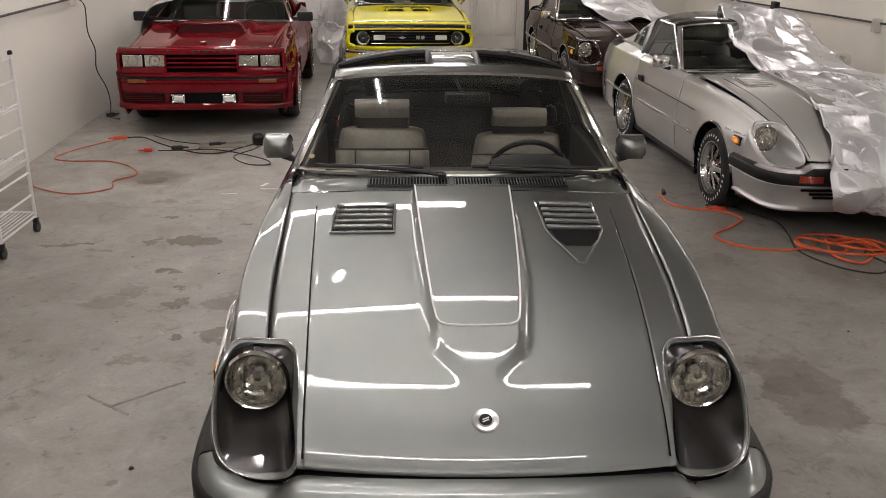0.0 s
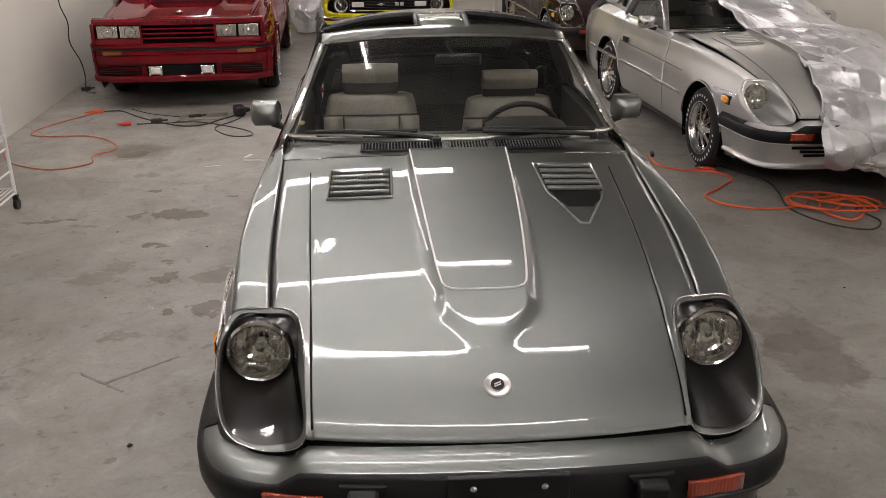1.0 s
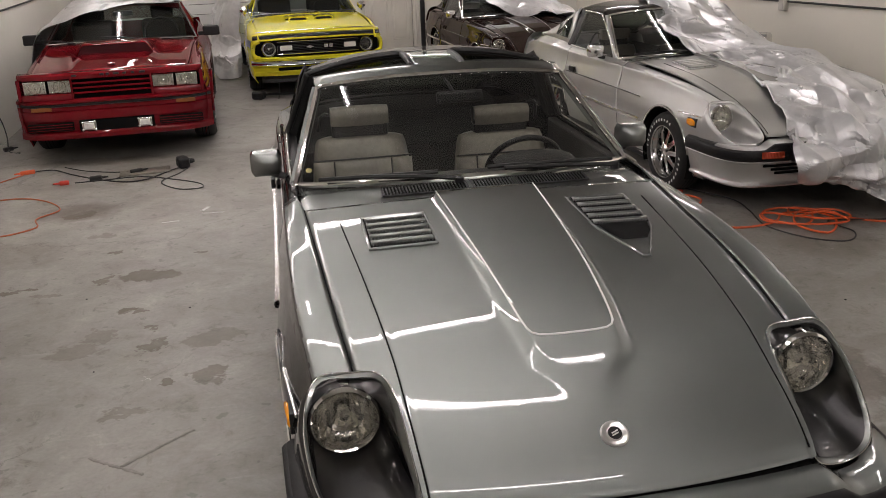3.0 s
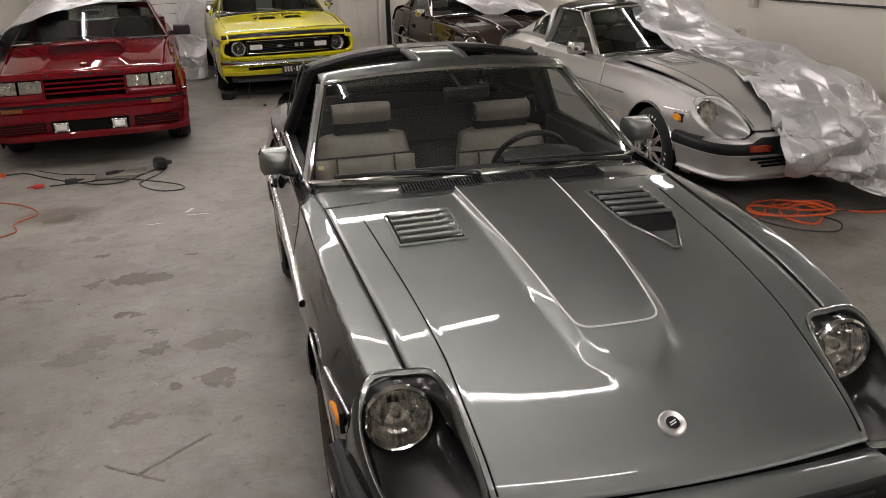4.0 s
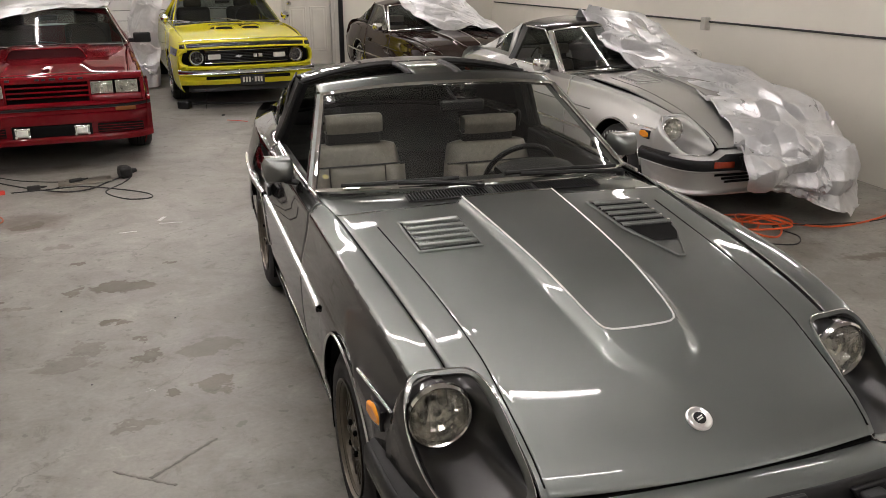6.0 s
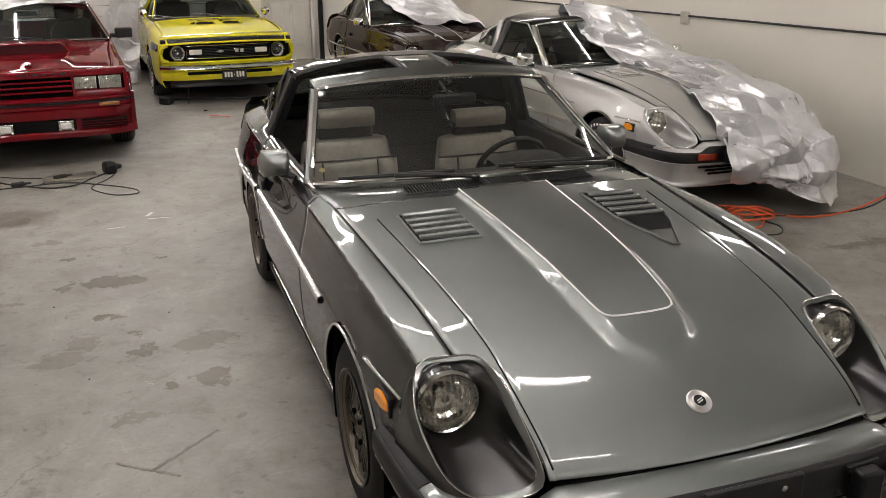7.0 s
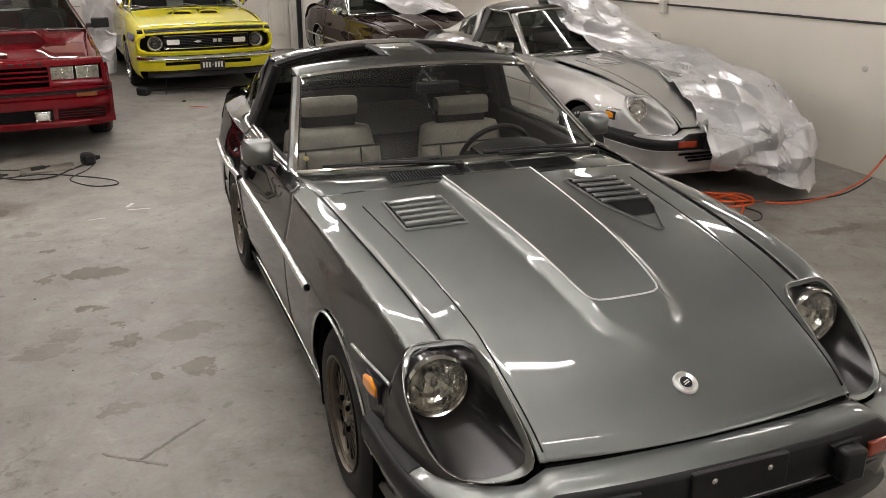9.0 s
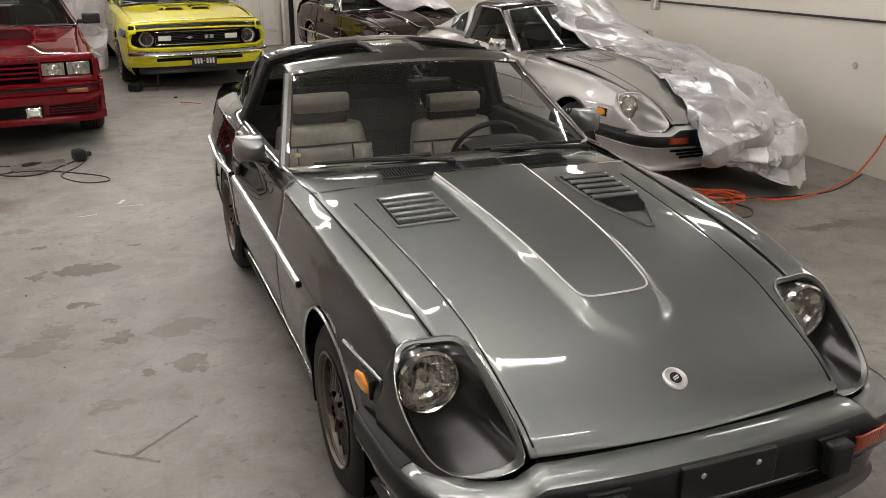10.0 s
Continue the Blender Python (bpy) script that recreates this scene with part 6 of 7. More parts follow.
    tl = [(0.49, 0.685), (0.49, 0.545), (-0.49, 0.545), (-0.49, 0.685)]
    part("grille_trim", G().tube([(x, 0.026 + bow(x), z) for x, z in [(x, 0.688) for x in span(-0.49, 0.49, 9)] + [(x, 0.542) for x in span(0.49, -0.49, 9)]], 0.006, 6, closed=True), M["chrome"], car, "chrome grille trim")
    for s in (-1, 1):
        round_lamp(car, Vector((s * 0.590, 0.05, 0.607)), 0.079, M["bowl_dull"])
        part("nose_end", G().tube(spline([(s * 0.70, 0.045, 0.70), (s * 0.765, 0.075, 0.67), (s * 0.78, 0.085, 0.61), (s * 0.765, 0.075, 0.54), (s * 0.70, 0.045, 0.51)], 14), 0.020, 8), yel, car)
        part("parking_lamp", G().box((s * 0.385, 0.030, 0.615), (0.145, 0.02, 0.058)), M["pale"], car, "oblong clear parking lamp", bevel=0.012)
        part("fender_cap", G().grid([[(s * x, y, z) for x, y, z in r] for r in (((0.70, 0.17, 0.79), (0.765, 0.17, 0.745), (0.80, 0.17, 0.60), (0.80, 0.17, 0.48)), ((0.70, 0.10, 0.765), (0.76, 0.11, 0.725), (0.785, 0.12, 0.60), (0.785, 0.12, 0.48)), ((0.69, 0.05, 0.72), (0.74, 0.065, 0.69), (0.765, 0.08, 0.60), (0.765, 0.08, 0.49)))]), yel, car, solid=0.01)
        part("side_stripe", G().grid([[(s * (T["wm"](y) + 0.004 - 0.02 * (z > 0.68)), y, z) for z in (0.62, 0.70)] for y in span(0.2, 0.62, 8)]), M["blackpaint"], car, "black fender stripe")
        mr = part("door_mirror", G().lathe([(0.002, -0.05), (0.045, -0.035), (0.058, 0.0), (0.058, 0.02), (0.001, 0.02)], (s * 0.80, 1.62, 0.955), "y", 16), M["chrome"], car, "round chrome door mirror")
        part("mirror_stem", G().tube([(s * 0.79, 1.62, 0.88), (s * 0.80, 1.62, 0.93)], 0.010, 6), M["chrome"], mr)
        for ya in T["axles"]:
            wheel("wheel", car, s * (T["wm"](ya) - 0.125), ya, 0.30, 0.215, s, M["alloy_bright"], "spokes", "")
    part("grille_badge", G().prism([(-0.15, 0.022, 0.615), (-0.10, 0.022, 0.632), (-0.05, 0.022, 0.615), (-0.10, 0.022, 0.598)], (0, 0.008, 0)), M["satin"], car, "small bright grille badge")
    for x in (0.095, 0.155):
        part("grille_badge", G().box((x, 0.024, 0.617), (0.048, 0.01, 0.045)), M["satin"], car, "plain bright badge", bevel=0.008)
    part("bumper", G().grid([[(x, a + 0.10 * (abs(x) / 0.80) ** 5, z + 0.012 * (abs(x) / 0.8) ** 2) for x in span(-0.81, 0.81, 31)] for a, z in ((0.0, 0.464), (-0.045, 0.470), (-0.062, 0.455), (-0.056, 0.438), (-0.062, 0.422), (-0.045, 0.410), (0.0, 0.412))]), M["chrome"], car, "slim chrome bumper", angle=60)
    part("valance", G().grid([[(x, a + 0.12 * (abs(x) / 0.80) ** 4, z) for x in span(-0.79, 0.79, 23)] for a, z in ((0.02, 0.49), (0.03, 0.40), (0.01, 0.39), (0.0, 0.34), (0.03, 0.288))]), yel, car, "yellow valance below the bumper")
    part("valance_slot", G().box((0, 0.0, 0.372), (1.0, 0.03, 0.035)), M["void"], car, bevel=0.01)
    part("spoiler", G().grid([[(x, a + 0.10 * (abs(x) / 0.72) ** 4, z) for x in span(-0.70, 0.70, 15)] for a, z in ((0.03, 0.29), (0.0, 0.215), (0.03, 0.205))]), M["bumper"], car, "dark chin spoiler", solid=0.01)
    pl = part("number_plate", G().box((0.03, -0.072, 0.345), (0.29, 0.008, 0.125)), M["black"], car, "dark number plate with pale characters shown as bars", bevel=0.003)
    for k in range(7):
        if k != 3:
            part("plate_bar", G().box((0.03 - 0.105 + k * 0.035, -0.0775, 0.35), (0.022, 0.003, 0.06)), M["pale"], pl)
    part("plate_bar", G().box((0.03, -0.0775, 0.35), (0.010, 0.003, 0.012)), M["pale"], pl)
    part("hanging_strap", G().tube([(-0.50, 0.05, 0.31), (-0.51, 0.03, 0.15), (-0.53, 0.0, 0.02)], 0.004, 5), M["bumper"], car)
    part("core", G().box((0, 0.8, 0.5), (1.3, 1.3, 0.45)), M["void"], car, smooth=False)
    part("tail", G().grid([[(x, y, z) for x in span(-w, w, 9)] for y, z, w in ((3.7, 0.90, 0.62), (4.1, 0.86, 0.70), (4.16, 0.6, 0.75), (4.1, 0.32, 0.72))]), yel, car)
    greenhouse(car, yel, (0.69, 1.43, 0.905), (0.55, 1.98, 1.215), (0.55, 2.9, 1.19), (0.58, 3.7, 0.92), M["glass_tint"])
    return car


yellow_hardtop(pose(-0.252, 9.358, 0, 0, 0, 3.15))


CORE.clear()


# ---- tarps ----
FOLD_RNG = random.Random(11)
FOLDS = [(Vector((FOLD_RNG.gauss(0, 1), FOLD_RNG.gauss(0, 0.55), FOLD_RNG.gauss(0, 0.9))).normalized(), f, FOLD_RNG.random(), k) for f, k in ((1.3, 0.18), (1.9, 0.34), (2.6, 0.42), (3.4, 0.36), (4.6, 0.24))]


def facets(q, size, tilt, seed):
    """Irregular flat pieces, each tilted its own way, that meet in creases."""
    d, pts = noise.voronoi((q + Vector((seed, seed * 0.7, 1.3))) / size)
    h = []
    for c in pts[:2]:
        c0 = Vector(c)
        h.append((noise.noise_vector(c0 * 5.17 + Vector((seed, 2, 3))) * tilt).dot((q + Vector((seed, seed * 0.7, 1.3))) - c0 * size))
    w = 0.5 + 0.5 * smooth01(0, 0.35, d[1] - d[0])
    return h[0] * w + h[1] * (1 - w)


def folds(x, y, z, amp):
    """Crumpled plastic: long sharp folds over broad swells, broken up into irregular flat facets."""
    p = Vector((x, y, z))
    h = 0.030 * noise.noise(p * 2.1 + Vector((3.1, 0, 0)))
    for i, (d, f, ph, k) in enumerate(FOLDS):
        w = noise.noise(p * (0.55 * f) + Vector((i * 3.7, 1.3, 7.1)))
        c = p.dot(d) * f + ph + 0.75 * w
        m = min(1, max(0, 0.55 + 1.6 * noise.noise(p * (0.3 * f) + Vector((i * 1.9, 8.3, 2.2)))))
        h += k / (4 * f) * (abs((c % 1) - 0.5) * 4 - 1) * m
    q = p + noise.noise_vector(p * 2.4) * 0.06
    q = Vector((q.x + 0.3 * q.y, q.y * 0.55, q.z * 0.8))
    h += facets(q, 0.26, 0.45, 0.0) + facets(q, 0.12, 0.26, 4.1)
    return h * amp / 0.07


def sheet(rows, amp, nu, nv, outward=None):
    """A plastic sheet: rows of control points run across it, smoothed both ways, then creased."""
    lines = [spline(r, nu) for r in rows]
    cols = [spline([ln[i] for ln in lines], nv) for i in range(nu)]
    pts = [[cols[i][j] for i in range(nu)] for j in range(nv)]
    out = []
    for j in range(nv):
        row = []
        for i in range(nu):
            p = pts[j][i]
            du = pts[j][min(i + 1, nu - 1)] - pts[j][max(i - 1, 0)]
            dv = pts[min(j + 1, nv - 1)][i] - pts[max(j - 1, 0)][i]
            n = du.cross(dv)
            n = n.normalized() if n.length > 1e-9 else Vector((0, 0, 1))
            if outward and n.dot(Vector(outward)) < 0:
                n = -n
            q = p + n * (folds(p.x + 0.25 * p.y, p.y, p.z, amp) + amp * 0.2)
            e = min(i, nu - 1 - i, 3) / 3
            q = q + Vector((noise.noise(p * 4) * 0.05, noise.noise(p * 4 + Vector((9, 9, 9))) * 0.05, 0)) * (1 - e)
            q.z = max(q.z, 0.012)
            row.append(q)
        out.append(row)
    return out


def drape(name, label, m, rows, amp, mat, group="car tarps", fine=1, outward=None):
    nv = 96 * fine
    out = sheet(rows, amp, 76 * fine, nv, outward)
    t = thing(name, label, "tarp", m, group)
    part("sheet", G().grid(out), mat, t, "crumpled silver-grey plastic sheet", smooth=False)
    hem = [out[j][0] for j in range(nv)]
    part("hem", G().tube([p + Vector((0, 0, 0.002)) for p in hem[::2]], 0.007, 6), mat, t, "rolled hem of the sheet")
    return t


# over the silver coupe: from the roof down over hood, wing and nose
tarp_silver = drape("car_tarp", "crumpled silver-grey plastic tarp over a silver coupe", SILVER, [
    [(-0.10, 3.05, 1.32), (0.25, 3.1, 1.33), (0.60, 3.1, 1.25), (0.80, 3.12, 0.95), (0.88, 3.15, 0.45)],
    [(-0.16, 2.62, 1.28), (0.22, 2.62, 1.31), (0.60, 2.6, 1.24), (0.82, 2.6, 0.93), (0.90, 2.6, 0.42)],
    [(-0.22, 2.15, 1.08), (0.18, 2.15, 1.10), (0.56, 2.15, 1.06), (0.82, 2.15, 0.88), (0.92, 2.1, 0.38)],
    [(-0.17, 1.72, 0.955), (0.20, 1.70, 0.985), (0.56, 1.70, 0.96), (0.82, 1.70, 0.80), (0.93, 1.70, 0.32)],
    [(-0.13, 1.2, 0.905), (0.22, 1.2, 0.945), (0.58, 1.2, 0.92), (0.84, 1.2, 0.74), (0.92, 1.2, 0.25)],
    [(-0.20, 0.75, 0.838), (0.16, 0.74, 0.89), (0.54, 0.74, 0.86), (0.80, 0.74, 0.66), (0.87, 0.74, 0.18)],
    [(-0.29, 0.35, 0.735), (0.10, 0.33, 0.785), (0.50, 0.32, 0.765), (0.72, 0.30, 0.56), (0.79, 0.28, 0.14)],
    [(-0.42, 0.06, 0.650), (0.02, 0.04, 0.68), (0.42, 0.03, 0.64), (0.65, 0.02, 0.48), (0.72, 0.0, 0.12)],
    [(-0.45, -0.08, 0.52), (0.0, -0.12, 0.55), (0.37, -0.13, 0.54), (0.58, -0.10, 0.40), (0.66, -0.10, 0.10)],
    [(-0.36, -0.12, 0.40), (0.0, -0.18, 0.37), (0.32, -0.20, 0.36), (0.50, -0.17, 0.28), (0.58, -0.16, 0.08)],
    [(-0.22, -0.08, 0.32), (0.04, -0.14, 0.24), (0.27, -0.21, 0.12), (0.42, -0.22, 0.08), (0.50, -0.22, 0.03)],
], 0.075, M["tarp"], fine=3, outward=(0.3, -0.4, 1))
part("gathered_flap", G().grid(sheet([
    [(-0.43, 0.05, 0.645), (-0.10, 0.03, 0.66), (0.20, -0.02, 0.63), (0.42, -0.02, 0.60)],
    [(-0.49, -0.10, 0.60), (-0.10, -0.16, 0.60), (0.20, -0.18, 0.60), (0.46, -0.15, 0.56)],
    [(-0.49, -0.17, 0.47), (-0.12, -0.23, 0.47), (0.20, -0.26, 0.46), (0.50, -0.22, 0.44)],
    [(-0.44, -0.15, 0.37), (-0.12, -0.21, 0.34), (0.18, -0.25, 0.32), (0.48, -0.23, 0.30)],
    [(-0.33, -0.06, 0.33), (-0.10, -0.10, 0.29), (0.18, -0.16, 0.26), (0.45, -0.16, 0.22)],
], 0.10, 110, 70, (0.0, -1, 0.3))), M["tarp"], tarp_silver, "gathered fold of the tarp at the bumper", smooth=False)
# over the brown coupe's screen and hood
drape("car_tarp", "crumpled silver-grey plastic tarp over a brown coupe", BROWN, [
    [(-0.35, 3.0, 1.36), (0.1, 3.05, 1.40), (0.6, 3.1, 1.30), (0.88, 3.12, 0.95), (0.95, 3.15, 0.4)],
    [(-0.40, 2.6, 1.30), (0.1, 2.6, 1.36), (0.62, 2.55, 1.28), (0.92, 2.5, 0.95), (1.0, 2.5, 0.4)],
    [(-0.30, 2.2, 1.13), (0.1, 2.15, 1.20), (0.62, 2.1, 1.14), (0.95, 2.1, 0.90), (1.02, 2.1, 0.4)],
    [(-0.12, 1.85, 0.98), (0.15, 1.75, 1.06), (0.62, 1.65, 1.02), (0.95, 1.6, 0.84), (1.02, 1.6, 0.4)],
    [(0.0, 1.62, 0.93), (0.22, 1.50, 0.965), (0.62, 1.42, 0.93), (0.90, 1.40, 0.78), (1.0, 1.40, 0.4)],
], 0.07, M["tarp"], outward=(0.2, -0.3, 1))
# over the red hatchback's roof, hanging at its wall side
drape("car_tarp", "pale plastic tarp over the roof of a red hatchback", RED, [
    [(0.62, 3.4, 1.20), (0.1, 3.4, 1.32), (-0.5, 3.4, 1.28), (-0.86, 3.4, 1.0), (-0.98, 3.4, 0.5), (-1.02, 3.4, 0.05)],
    [(0.62, 2.7, 1.24), (0.1, 2.7, 1.35), (-0.5, 2.7, 1.31), (-0.84, 2.7, 1.02), (-0.98, 2.7, 0.5), (-1.04, 2.7, 0.05)],
    [(0.58, 2.12, 1.262), (0.1, 2.08, 1.325), (-0.45, 2.05, 1.285), (-0.82, 2.0, 1.02), (-0.98, 2.0, 0.5), (-1.05, 2.0, 0.05)],
    [(0.55, 2.02, 1.262), (0.05, 2.0, 1.285), (-0.50, 1.90, 1.23), (-0.82, 1.78, 1.02), (-0.96, 1.7, 0.5), (-1.04, 1.65, 0.05)],
    [(0.52, 1.99, 1.255), (0.0, 1.95, 1.262), (-0.52, 1.78, 1.17), (-0.83, 1.60, 0.99), (-0.97, 1.5, 0.45), (-1.05, 1.45, 0.05)],
    [(0.50, 1.98, 1.25), (-0.02, 1.93, 1.25), (-0.54, 1.73, 1.14), (-0.84, 1.53, 0.96), (-0.97, 1.4, 0.4), (-1.05, 1.3, 0.04)],
], 0.022, M["tarp_pale"], outward=(-0.5, -0.3, 1))
# bundle hanging beside the yellow car
drape("car_tarp", "crumpled silver plastic tarp hanging beside a yellow car", pose(0, 0, 0), [
    [(-1.30, 12.3, 1.55), (-1.36, 11.75, 1.60), (-1.24, 11.35, 1.50), (-1.12, 11.2, 1.40)],
    [(-1.44, 12.3, 1.0), (-1.52, 11.7, 1.05), (-1.34, 11.3, 1.0), (-1.18, 11.15, 1.0)],
    [(-1.52, 12.3, 0.5), (-1.60, 11.7, 0.5), (-1.42, 11.25, 0.5), (-1.22, 11.15, 0.55)],
    [(-1.56, 12.3, 0.02), (-1.66, 11.7, 0.02), (-1.48, 11.2, 0.02), (-1.25, 11.15, 0.05)],
], 0.05, M["tarp"], outward=(-0.5, -1, 0.2))


# ---- wire rack on castors ----
def wire_rack():
    r = thing("wire_rack", "white wire shelf rack on black castors", "rack", pose(-2.72, 3.26, 0))
    h, wy, wx = 1.17, 0.52, 0.52
    for x in (0, -wx):
        for y in (0, wy):
            part("post", G().tube([(x, y, 0.10), (x, y, h)], 0.013, 8), M["white"], r)
            part("castor", G().lathe([(0.036, -0.012), (0.036, 0.012)], (x, y, 0.036), "x", 16, True), M["black"], r, "black castor wheel")
            part("castor_fork", G().box((x, y, 0.075), (0.034, 0.03, 0.055)), M["black"], r, bevel=0.004)
            part("post_cap", G().lathe([(0.016, 0), (0.016, 0.02), (0.006, 0.026)], (x, y, h), "z", 10), M["black"], r)
        for k in range(8):
            part("rung", G().tube([(x, 0, 0.11 + k * 0.150), (x, wy, 0.11 + k * 0.150)], 0.007, 6), M["white"], r)
    for z in (0.14, 0.50, 0.84, 1.15):
        sh = part("shelf", G().tube([(0, 0, z), (0, wy, z), (-wx, wy, z), (-wx, 0, z)], 0.006, 6, closed=True), M["white"], r, "white wire shelf")
        for k in range(1, 18):
            part("wire", G().tube([(-wx * k / 18, 0, z), (-wx * k / 18, wy, z)], 0.0025, 4), M["white"], sh)


wire_rack()


# ---- cables, plugs, wall fittings ----
def cord(name, label, pts, r, mat, cat="cable", n=None):
    ob = part(name, G().tube(spline([(x, y, z + r) for x, y, z in pts], n or 14 * len(pts)), r, 7), mat)
    return tagged(ob, label, cat)


cord("extension_cord", "orange extension cord lying on the concrete floor", [(1.70, 4.66, 0), (1.72, 4.40, 0), (1.85, 4.28, 0), (2.05, 4.22, 0), (2.14, 4.05, 0), (1.98, 3.85, 0), (1.82, 3.68, 0), (1.90, 3.50, 0), (2.12, 3.40, 0), (2.35, 3.42, 0.01), (2.52, 3.60, 0), (2.66, 3.50, 0.015), (2.50, 3.30, 0.02), (2.32, 3.45, 0.02), (2.42, 3.66, 0.01),
    (2.62, 3.62, 0.02), (2.74, 3.36, 0.02), (2.58, 3.16, 0), (2.44, 3.30, 0.02), (2.58, 3.52, 0.03), (2.82, 3.50, 0.03), (2.86, 3.36, 0.02), (2.62, 3.34, 0.035), (2.36, 3.56, 0.03), (2.30, 3.42, 0.02), (2.52, 3.24, 0.035), (2.78, 3.26, 0.03), (2.72, 3.44, 0.04), (2.48, 3.40, 0.045), (2.56, 3.58, 0.04), (2.78, 3.46, 0.03),
    (2.86, 3.40, 0), (3.09, 3.24, 0), (3.42, 3.26, 0), (3.73, 3.35, 0.01), (4.0, 3.42, 0.07), (4.18, 3.40, 0.32), (4.21, 3.3, 0.75), (4.215, 3.2, 1.18)], 0.0075, M["orange"])
cord("extension_cord", "black cord lying beside a coiled orange cord", [(2.02, 4.30, 0), (1.98, 4.38, 0), (2.12, 4.40, 0), (2.24, 4.22, 0), (2.36, 3.98, 0), (2.34, 3.72, 0), (2.28, 3.40, 0), (2.40, 3.12, 0), (2.60, 3.00, 0), (2.74, 3.14, 0), (2.70, 3.36, 0.01), (3.1, 3.30, 0), (3.6, 3.28, 0), (4.18, 3.55, 0)], 0.005, M["cable"])
cord("extension_cord", "dull orange cord lying along the wall", [(-3.36, 5.32, 0), (-3.30, 5.05, 0), (-3.12, 4.80, 0), (-2.8, 4.64, 0), (-2.56, 4.78, 0), (-2.60, 5.0, 0), (-2.48, 5.20, 0), (-2.62, 5.46, 0), (-2.85, 5.62, 0), (-3.16, 5.62, 0), (-3.34, 5.72, 0), (-3.28, 6.0, 0), (-3.12, 6.28, 0), (-2.98, 6.50, 0)], 0.006, M["orange_dull"])
cord("power_cord", "black cord with a plug box on the floor", [(-2.98, 6.50, 0), (-2.80, 6.52, 0), (-2.60, 6.30, 0), (-2.35, 6.06, 0), (-2.1, 5.90, 0), (-1.92, 5.94, 0), (-1.80, 6.12, 0), (-1.66, 6.26, 0.01)], 0.006, M["cable"])
cord("power_cord", "black cord looped on the floor", [(-2.52, 6.0, 0), (-2.30, 6.02, 0), (-2.0, 6.04, 0), (-1.70, 5.86, 0), (-1.48, 5.66, 0), (-1.46, 5.52, 0), (-1.64, 5.54, 0), (-1.80, 5.80, 0), (-1.68, 6.05, 0), (-1.62, 6.22, 0)], 0.005, M["cable"])
cord("power_cord", "thin dark cord on the floor below a car", [(-2.2, 6.05, 0), (-2.12, 6.14, 0), (-2.02, 6.22, 0), (-2.25, 6.28, 0), (-2.5, 6.4, 0), (-2.72, 6.6, 0)], 0.004, M["cable"])
cord("power_cord", "dark cord lying before a yellow car", [(-1.02, 9.55, 0), (-0.95, 9.72, 0), (-0.70, 9.72, 0), (-0.3, 9.62, 0), (0.2, 9.56, 0), (0.8, 9.66, 0)], 0.014, M["cable"])
cord("wall_cable", "dark wavy cord hanging down a wall", [(-3.475, 7.10, 1.24), (-3.45, 7.22, 1.15), (-3.48, 7.30, 0.9), (-3.47, 7.42, 0.7), (-3.49, 7.45, 0.5), (-3.47, 7.62, 0.28), (-3.44, 7.60, 0.12), (-3.40, 7.45, 0.0), (-3.28, 7.35, 0)], 0.006, M["cable"])
cord("wall_cable", "dark cable clipped along a wall", [(-3.39, 3.0, 1.235), (-3.42, 4.4, 1.225), (-3.46, 5.6, 1.23), (-3.49, 7.0, 1.235), (-3.58, 9.0, 1.235), (-3.68, 12.0, 1.24)], 0.010, M["cable"], n=30)
cord("wall_cable", "dark cable clipped along a beige wall", [(4.215, 1.0, 1.25), (4.215, 4.0, 1.17), (4.215, 6.0, 1.12), (4.215, 9.3, 1.03), (4.215, 12.8, 0.93)], 0.010, M["cable"], n=30)


def wall_box(label, c, s, mat, screws=True):
    b = thing("junction_box", label, "junction box", pose(*c))
    part("box", G().box((0, 0, 0), s), mat, b, bevel=0.006)
    part("cover", G().box((-0.5 * s[0] * (1 if c[0] > 0 else -1) - 0.002 * (1 if c[0] > 0 else -1), 0, 0), (0.006, s[1] * 0.85, s[2] * 0.85)), mat, b, bevel=0.002)


wall_box("pale junction box on a beige wall", (4.20, 6.63, 1.09), (0.06, 0.09, 0.13), M["pale"])
wall_box("black plug box on a beige wall", (4.20, 9.15, 1.06), (0.06, 0.14, 0.09), M["black"])
wall_box("pale outlet box on an off-white wall", (-3.46, 6.98, 1.25), (0.05, 0.10, 0.13), M["pale"])


def plug(label, x, y, rz, s, mat):
    p = thing("plug", label, "plug", pose(x, y, 0, 0, 0, rz))
    part("body", G().box((0, 0, s[2] / 2), s), mat, p, bevel=min(s) * 0.25)
    part("strain_relief", G().tube([(s[0] / 2, 0, s[2] / 2), (s[0] / 2 + 0.05, 0, s[2] / 2)], [s[2] * 0.28, s[2] * 0.16], 8), mat, p)


plug("dark grey power adapter on the floor", -1.66, 6.27, 20, (0.10, 0.13, 0.10), M["bumper"])
plug("dark grey power adapter before a yellow car", -1.02, 9.50, 60, (0.12, 0.15, 0.10), M["bumper"])
plug("red cord plug on the floor", -2.60, 5.98, 190, (0.075, 0.04, 0.035), M["redplug"])
plug("orange cord connector on the floor", -3.0, 6.46, 200, (0.12, 0.035, 0.035), M["orange"])
plug("black cord connector on the floor", -2.05, 6.21, 30, (0.11, 0.035, 0.035), M["cable"])
plug("black cord connector on the floor", -2.36, 6.05, 15, (0.10, 0.04, 0.04), M["cable"])
plug("black cord connector beside an orange cord", 1.74, 4.68, 80, (0.08, 0.03, 0.03), M["cable"])
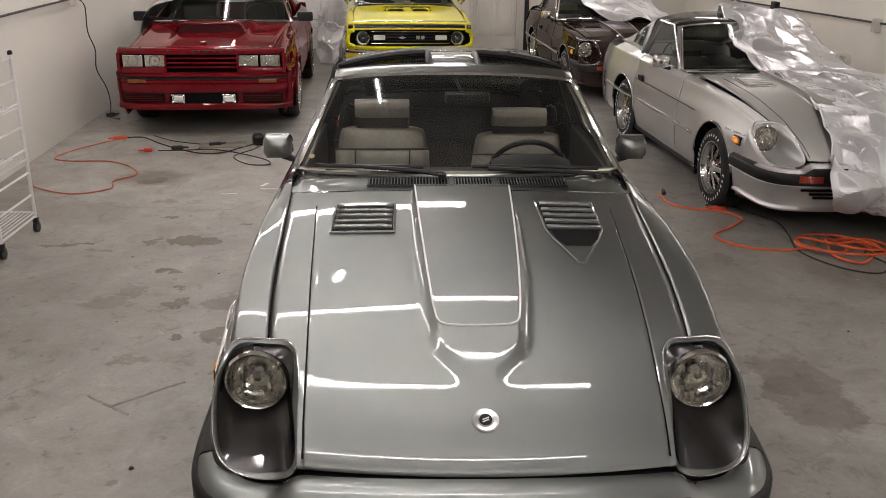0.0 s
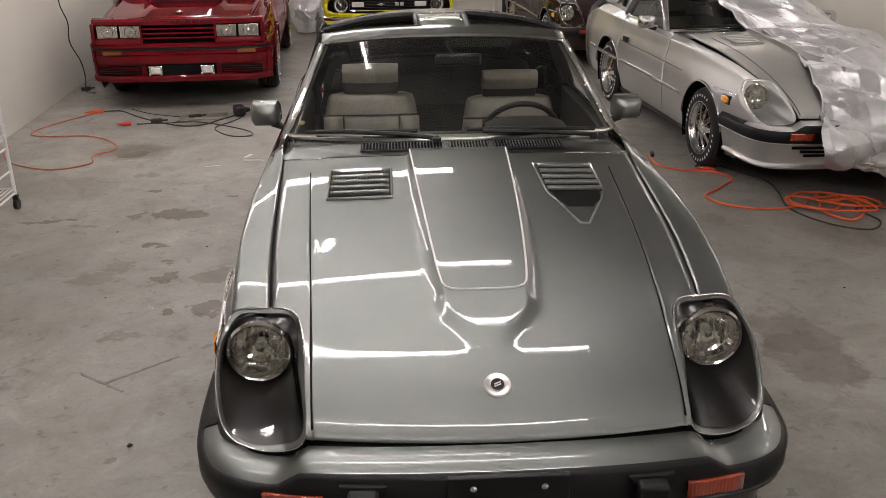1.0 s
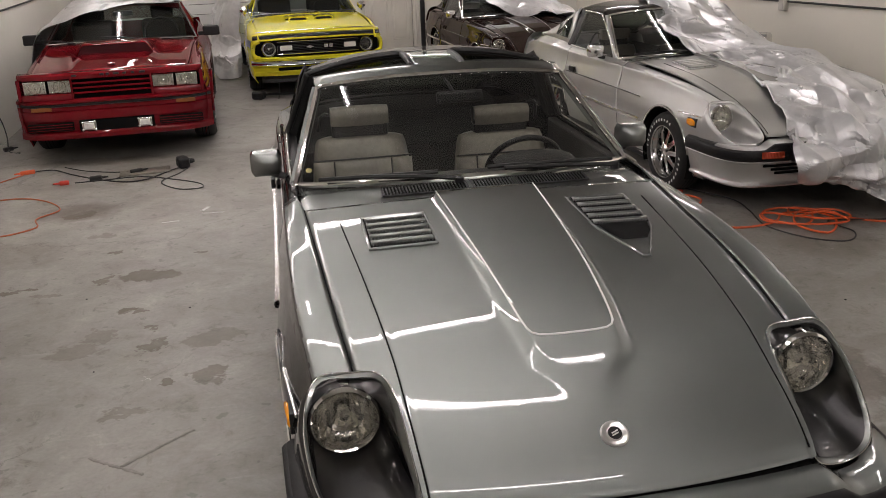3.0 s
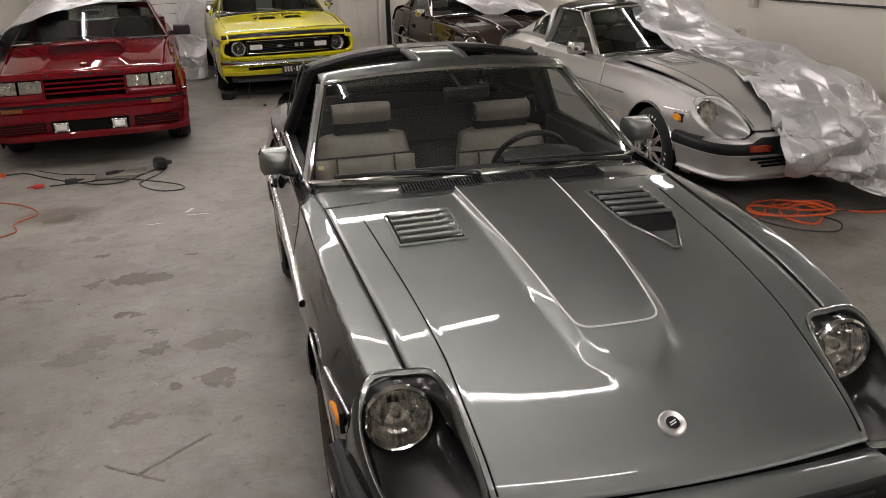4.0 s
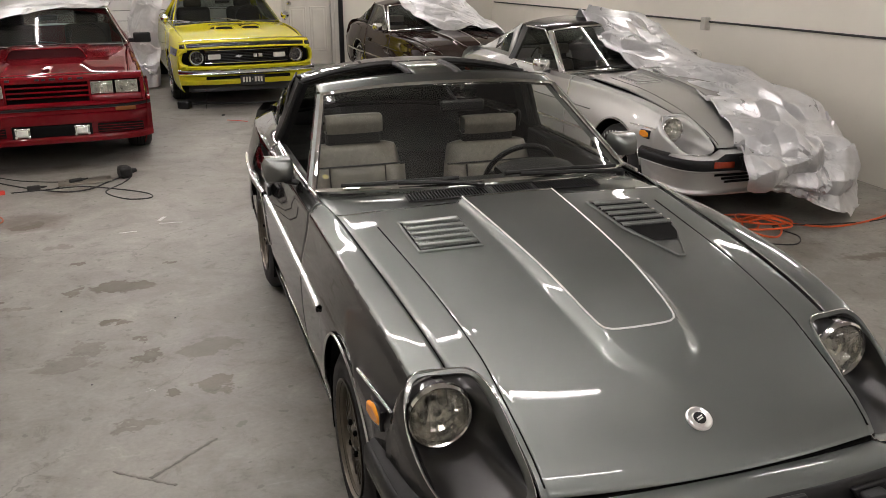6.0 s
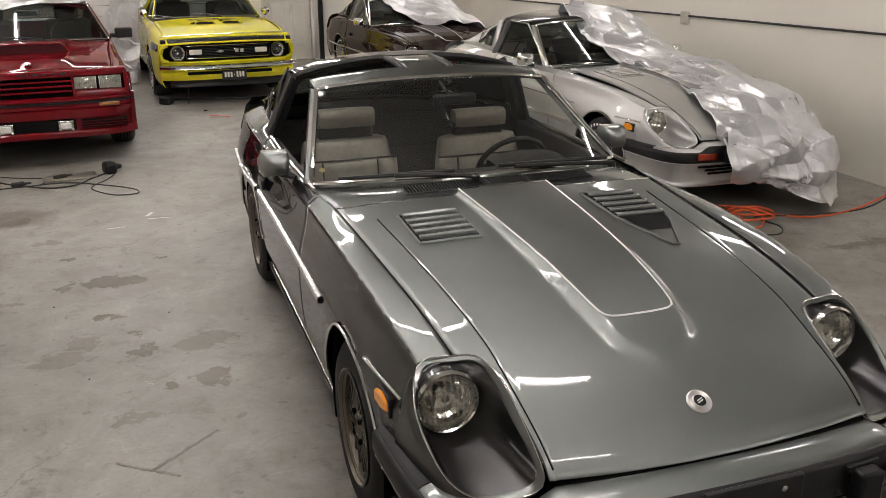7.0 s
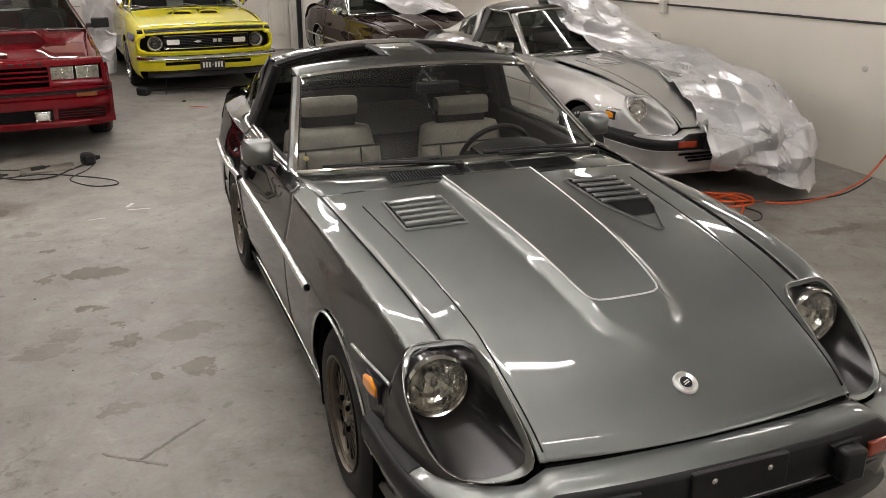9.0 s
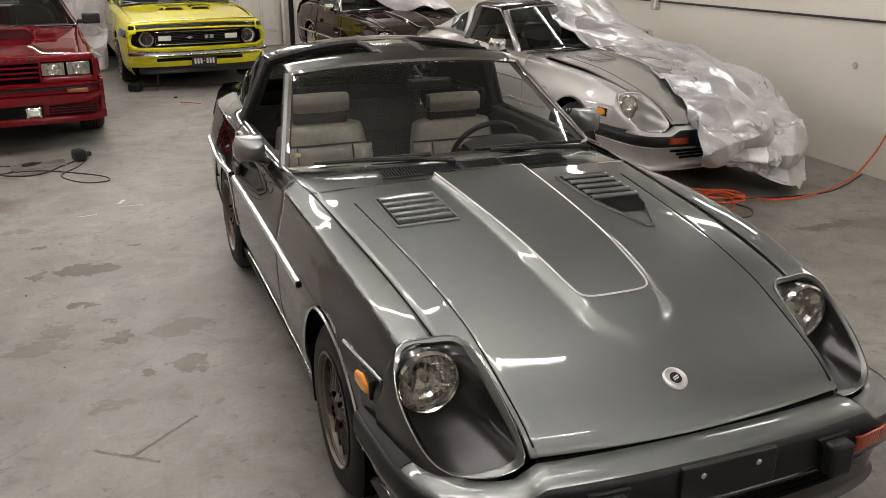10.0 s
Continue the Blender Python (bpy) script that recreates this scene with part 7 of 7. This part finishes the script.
plug("red cord connector on the floor", 2.04, 4.25, 160, (0.10, 0.035, 0.035), M["redplug"])
plug("black cord connector on the floor", -3.42, 7.5, 40, (0.09, 0.05, 0.04), M["cable"])


def scrap(label, x, y, rz, w, d):
    s = part("cardboard_scrap", G().grid([[(a, b, 0.006 + 0.004 * math.sin(a * 23 + b * 31)) for a in span(-w / 2, w / 2, 8)] for b in span(-d / 2, d / 2, 5)]), M["leather"], solid=0.004)
    s.matrix_basis = pose(x, y, 0, 0, 0, rz)
    tagged(s, label, "cardboard")


for x, y, rz, w, d in ((-1.39, 4.92, 62, 0.10, 0.028), (-1.33, 4.80, -4, 0.16, 0.010), (-1.62, 4.66, 3, 0.12, 0.012)):
    bit = part("tape_scrap", G().grid([[(u, v, 0.0015 + 0.001 * math.sin(u * 61)) for u in span(-w / 2, w / 2, 9)] for v in (-d / 2, 0, d / 2)]), M["white"], solid=0.001)
    bit.matrix_basis = pose(x, y, 0, 0, 0, rz)
    tagged(bit, "torn scrap of white tape on the concrete floor", "tape", group="white tape scraps")
scrap("flattened brown cardboard strip on the floor", -1.98, 6.22, 6, 0.42, 0.22)


# ---- small loose things ----
stick = part("stick", G().tube([(-0.13, 0, 0.006), (0.0, 0.002, 0.008), (0.13, 0, 0.006)], 0.004, 6), M["redplug"])
stick.matrix_basis = pose(-0.50, 8.51, 0, 0, 0, -36)
tagged(stick, "thin red stick lying on the floor", "stick")
for px, py, sz in ((-1.28, 1.02, 0.011), (-1.95, 3.30, 0.006), (-1.36, 3.02, 0.006), (-0.62, 8.9, 0.02), (-1.75, 2.35, 0.005), (2.05, 2.2, 0.007)):
    rng = random.Random(int(px * 100 + py * 10))
    g = G().lathe([(0.001, 0), (sz * 0.9, 0.001), (sz, sz * 0.4), (sz * 0.6, sz * 0.8), (0.001, sz * 0.9)], (0, 0, 0), "z", 7)
    g.v = [(x * rng.uniform(0.7, 1.3), y * rng.uniform(0.7, 1.3), z) for x, y, z in g.v]
    crumb = part("grit_crumb", g, M["bumper"], smooth=False)
    crumb.matrix_basis = pose(px, py, 0)
    tagged(crumb, "small dark crumb of grit on the floor", "debris", group="grit on the floor")
hole = part("wall_outlet", G().lathe([(0.001, -0.012), (0.020, -0.010), (0.026, -0.004), (0.027, 0.002)], (0, 0, 0), "x", 18), M["pale"])
hole.matrix_basis = pose(4.228, 3.844, 0.827)
tagged(hole, "small round grey outlet on a beige wall", "outlet")
# two narrow floor marks, laid on as thin ragged strips
for x0, y0, x1, y1 in ((-1.244, 1.705, -1.504, 1.49), (-1.639, 1.583, -1.411, 1.414)):
    a, b = Vector((x0, y0, 0.0)), Vector((x1, y1, 0.0))
    side = (b - a).normalized().cross(Vector((0, 0, 1)))
    rng = random.Random(int(x0 * 1000))
    left, right = [], []
    for k in range(25):
        p = a.lerp(b, k / 24)
        left.append(p + side * rng.uniform(0.004, 0.011) + Vector((0, 0, 0.0015)))
        right.append(p - side * rng.uniform(0.004, 0.011) + Vector((0, 0, 0.0015)))
    mark = part("floor_mark", G().grid([left, right]), M["residue"], solid=0.001)
    tagged(mark, "narrow greyish strip mark on concrete", "tape", group="tape residue")
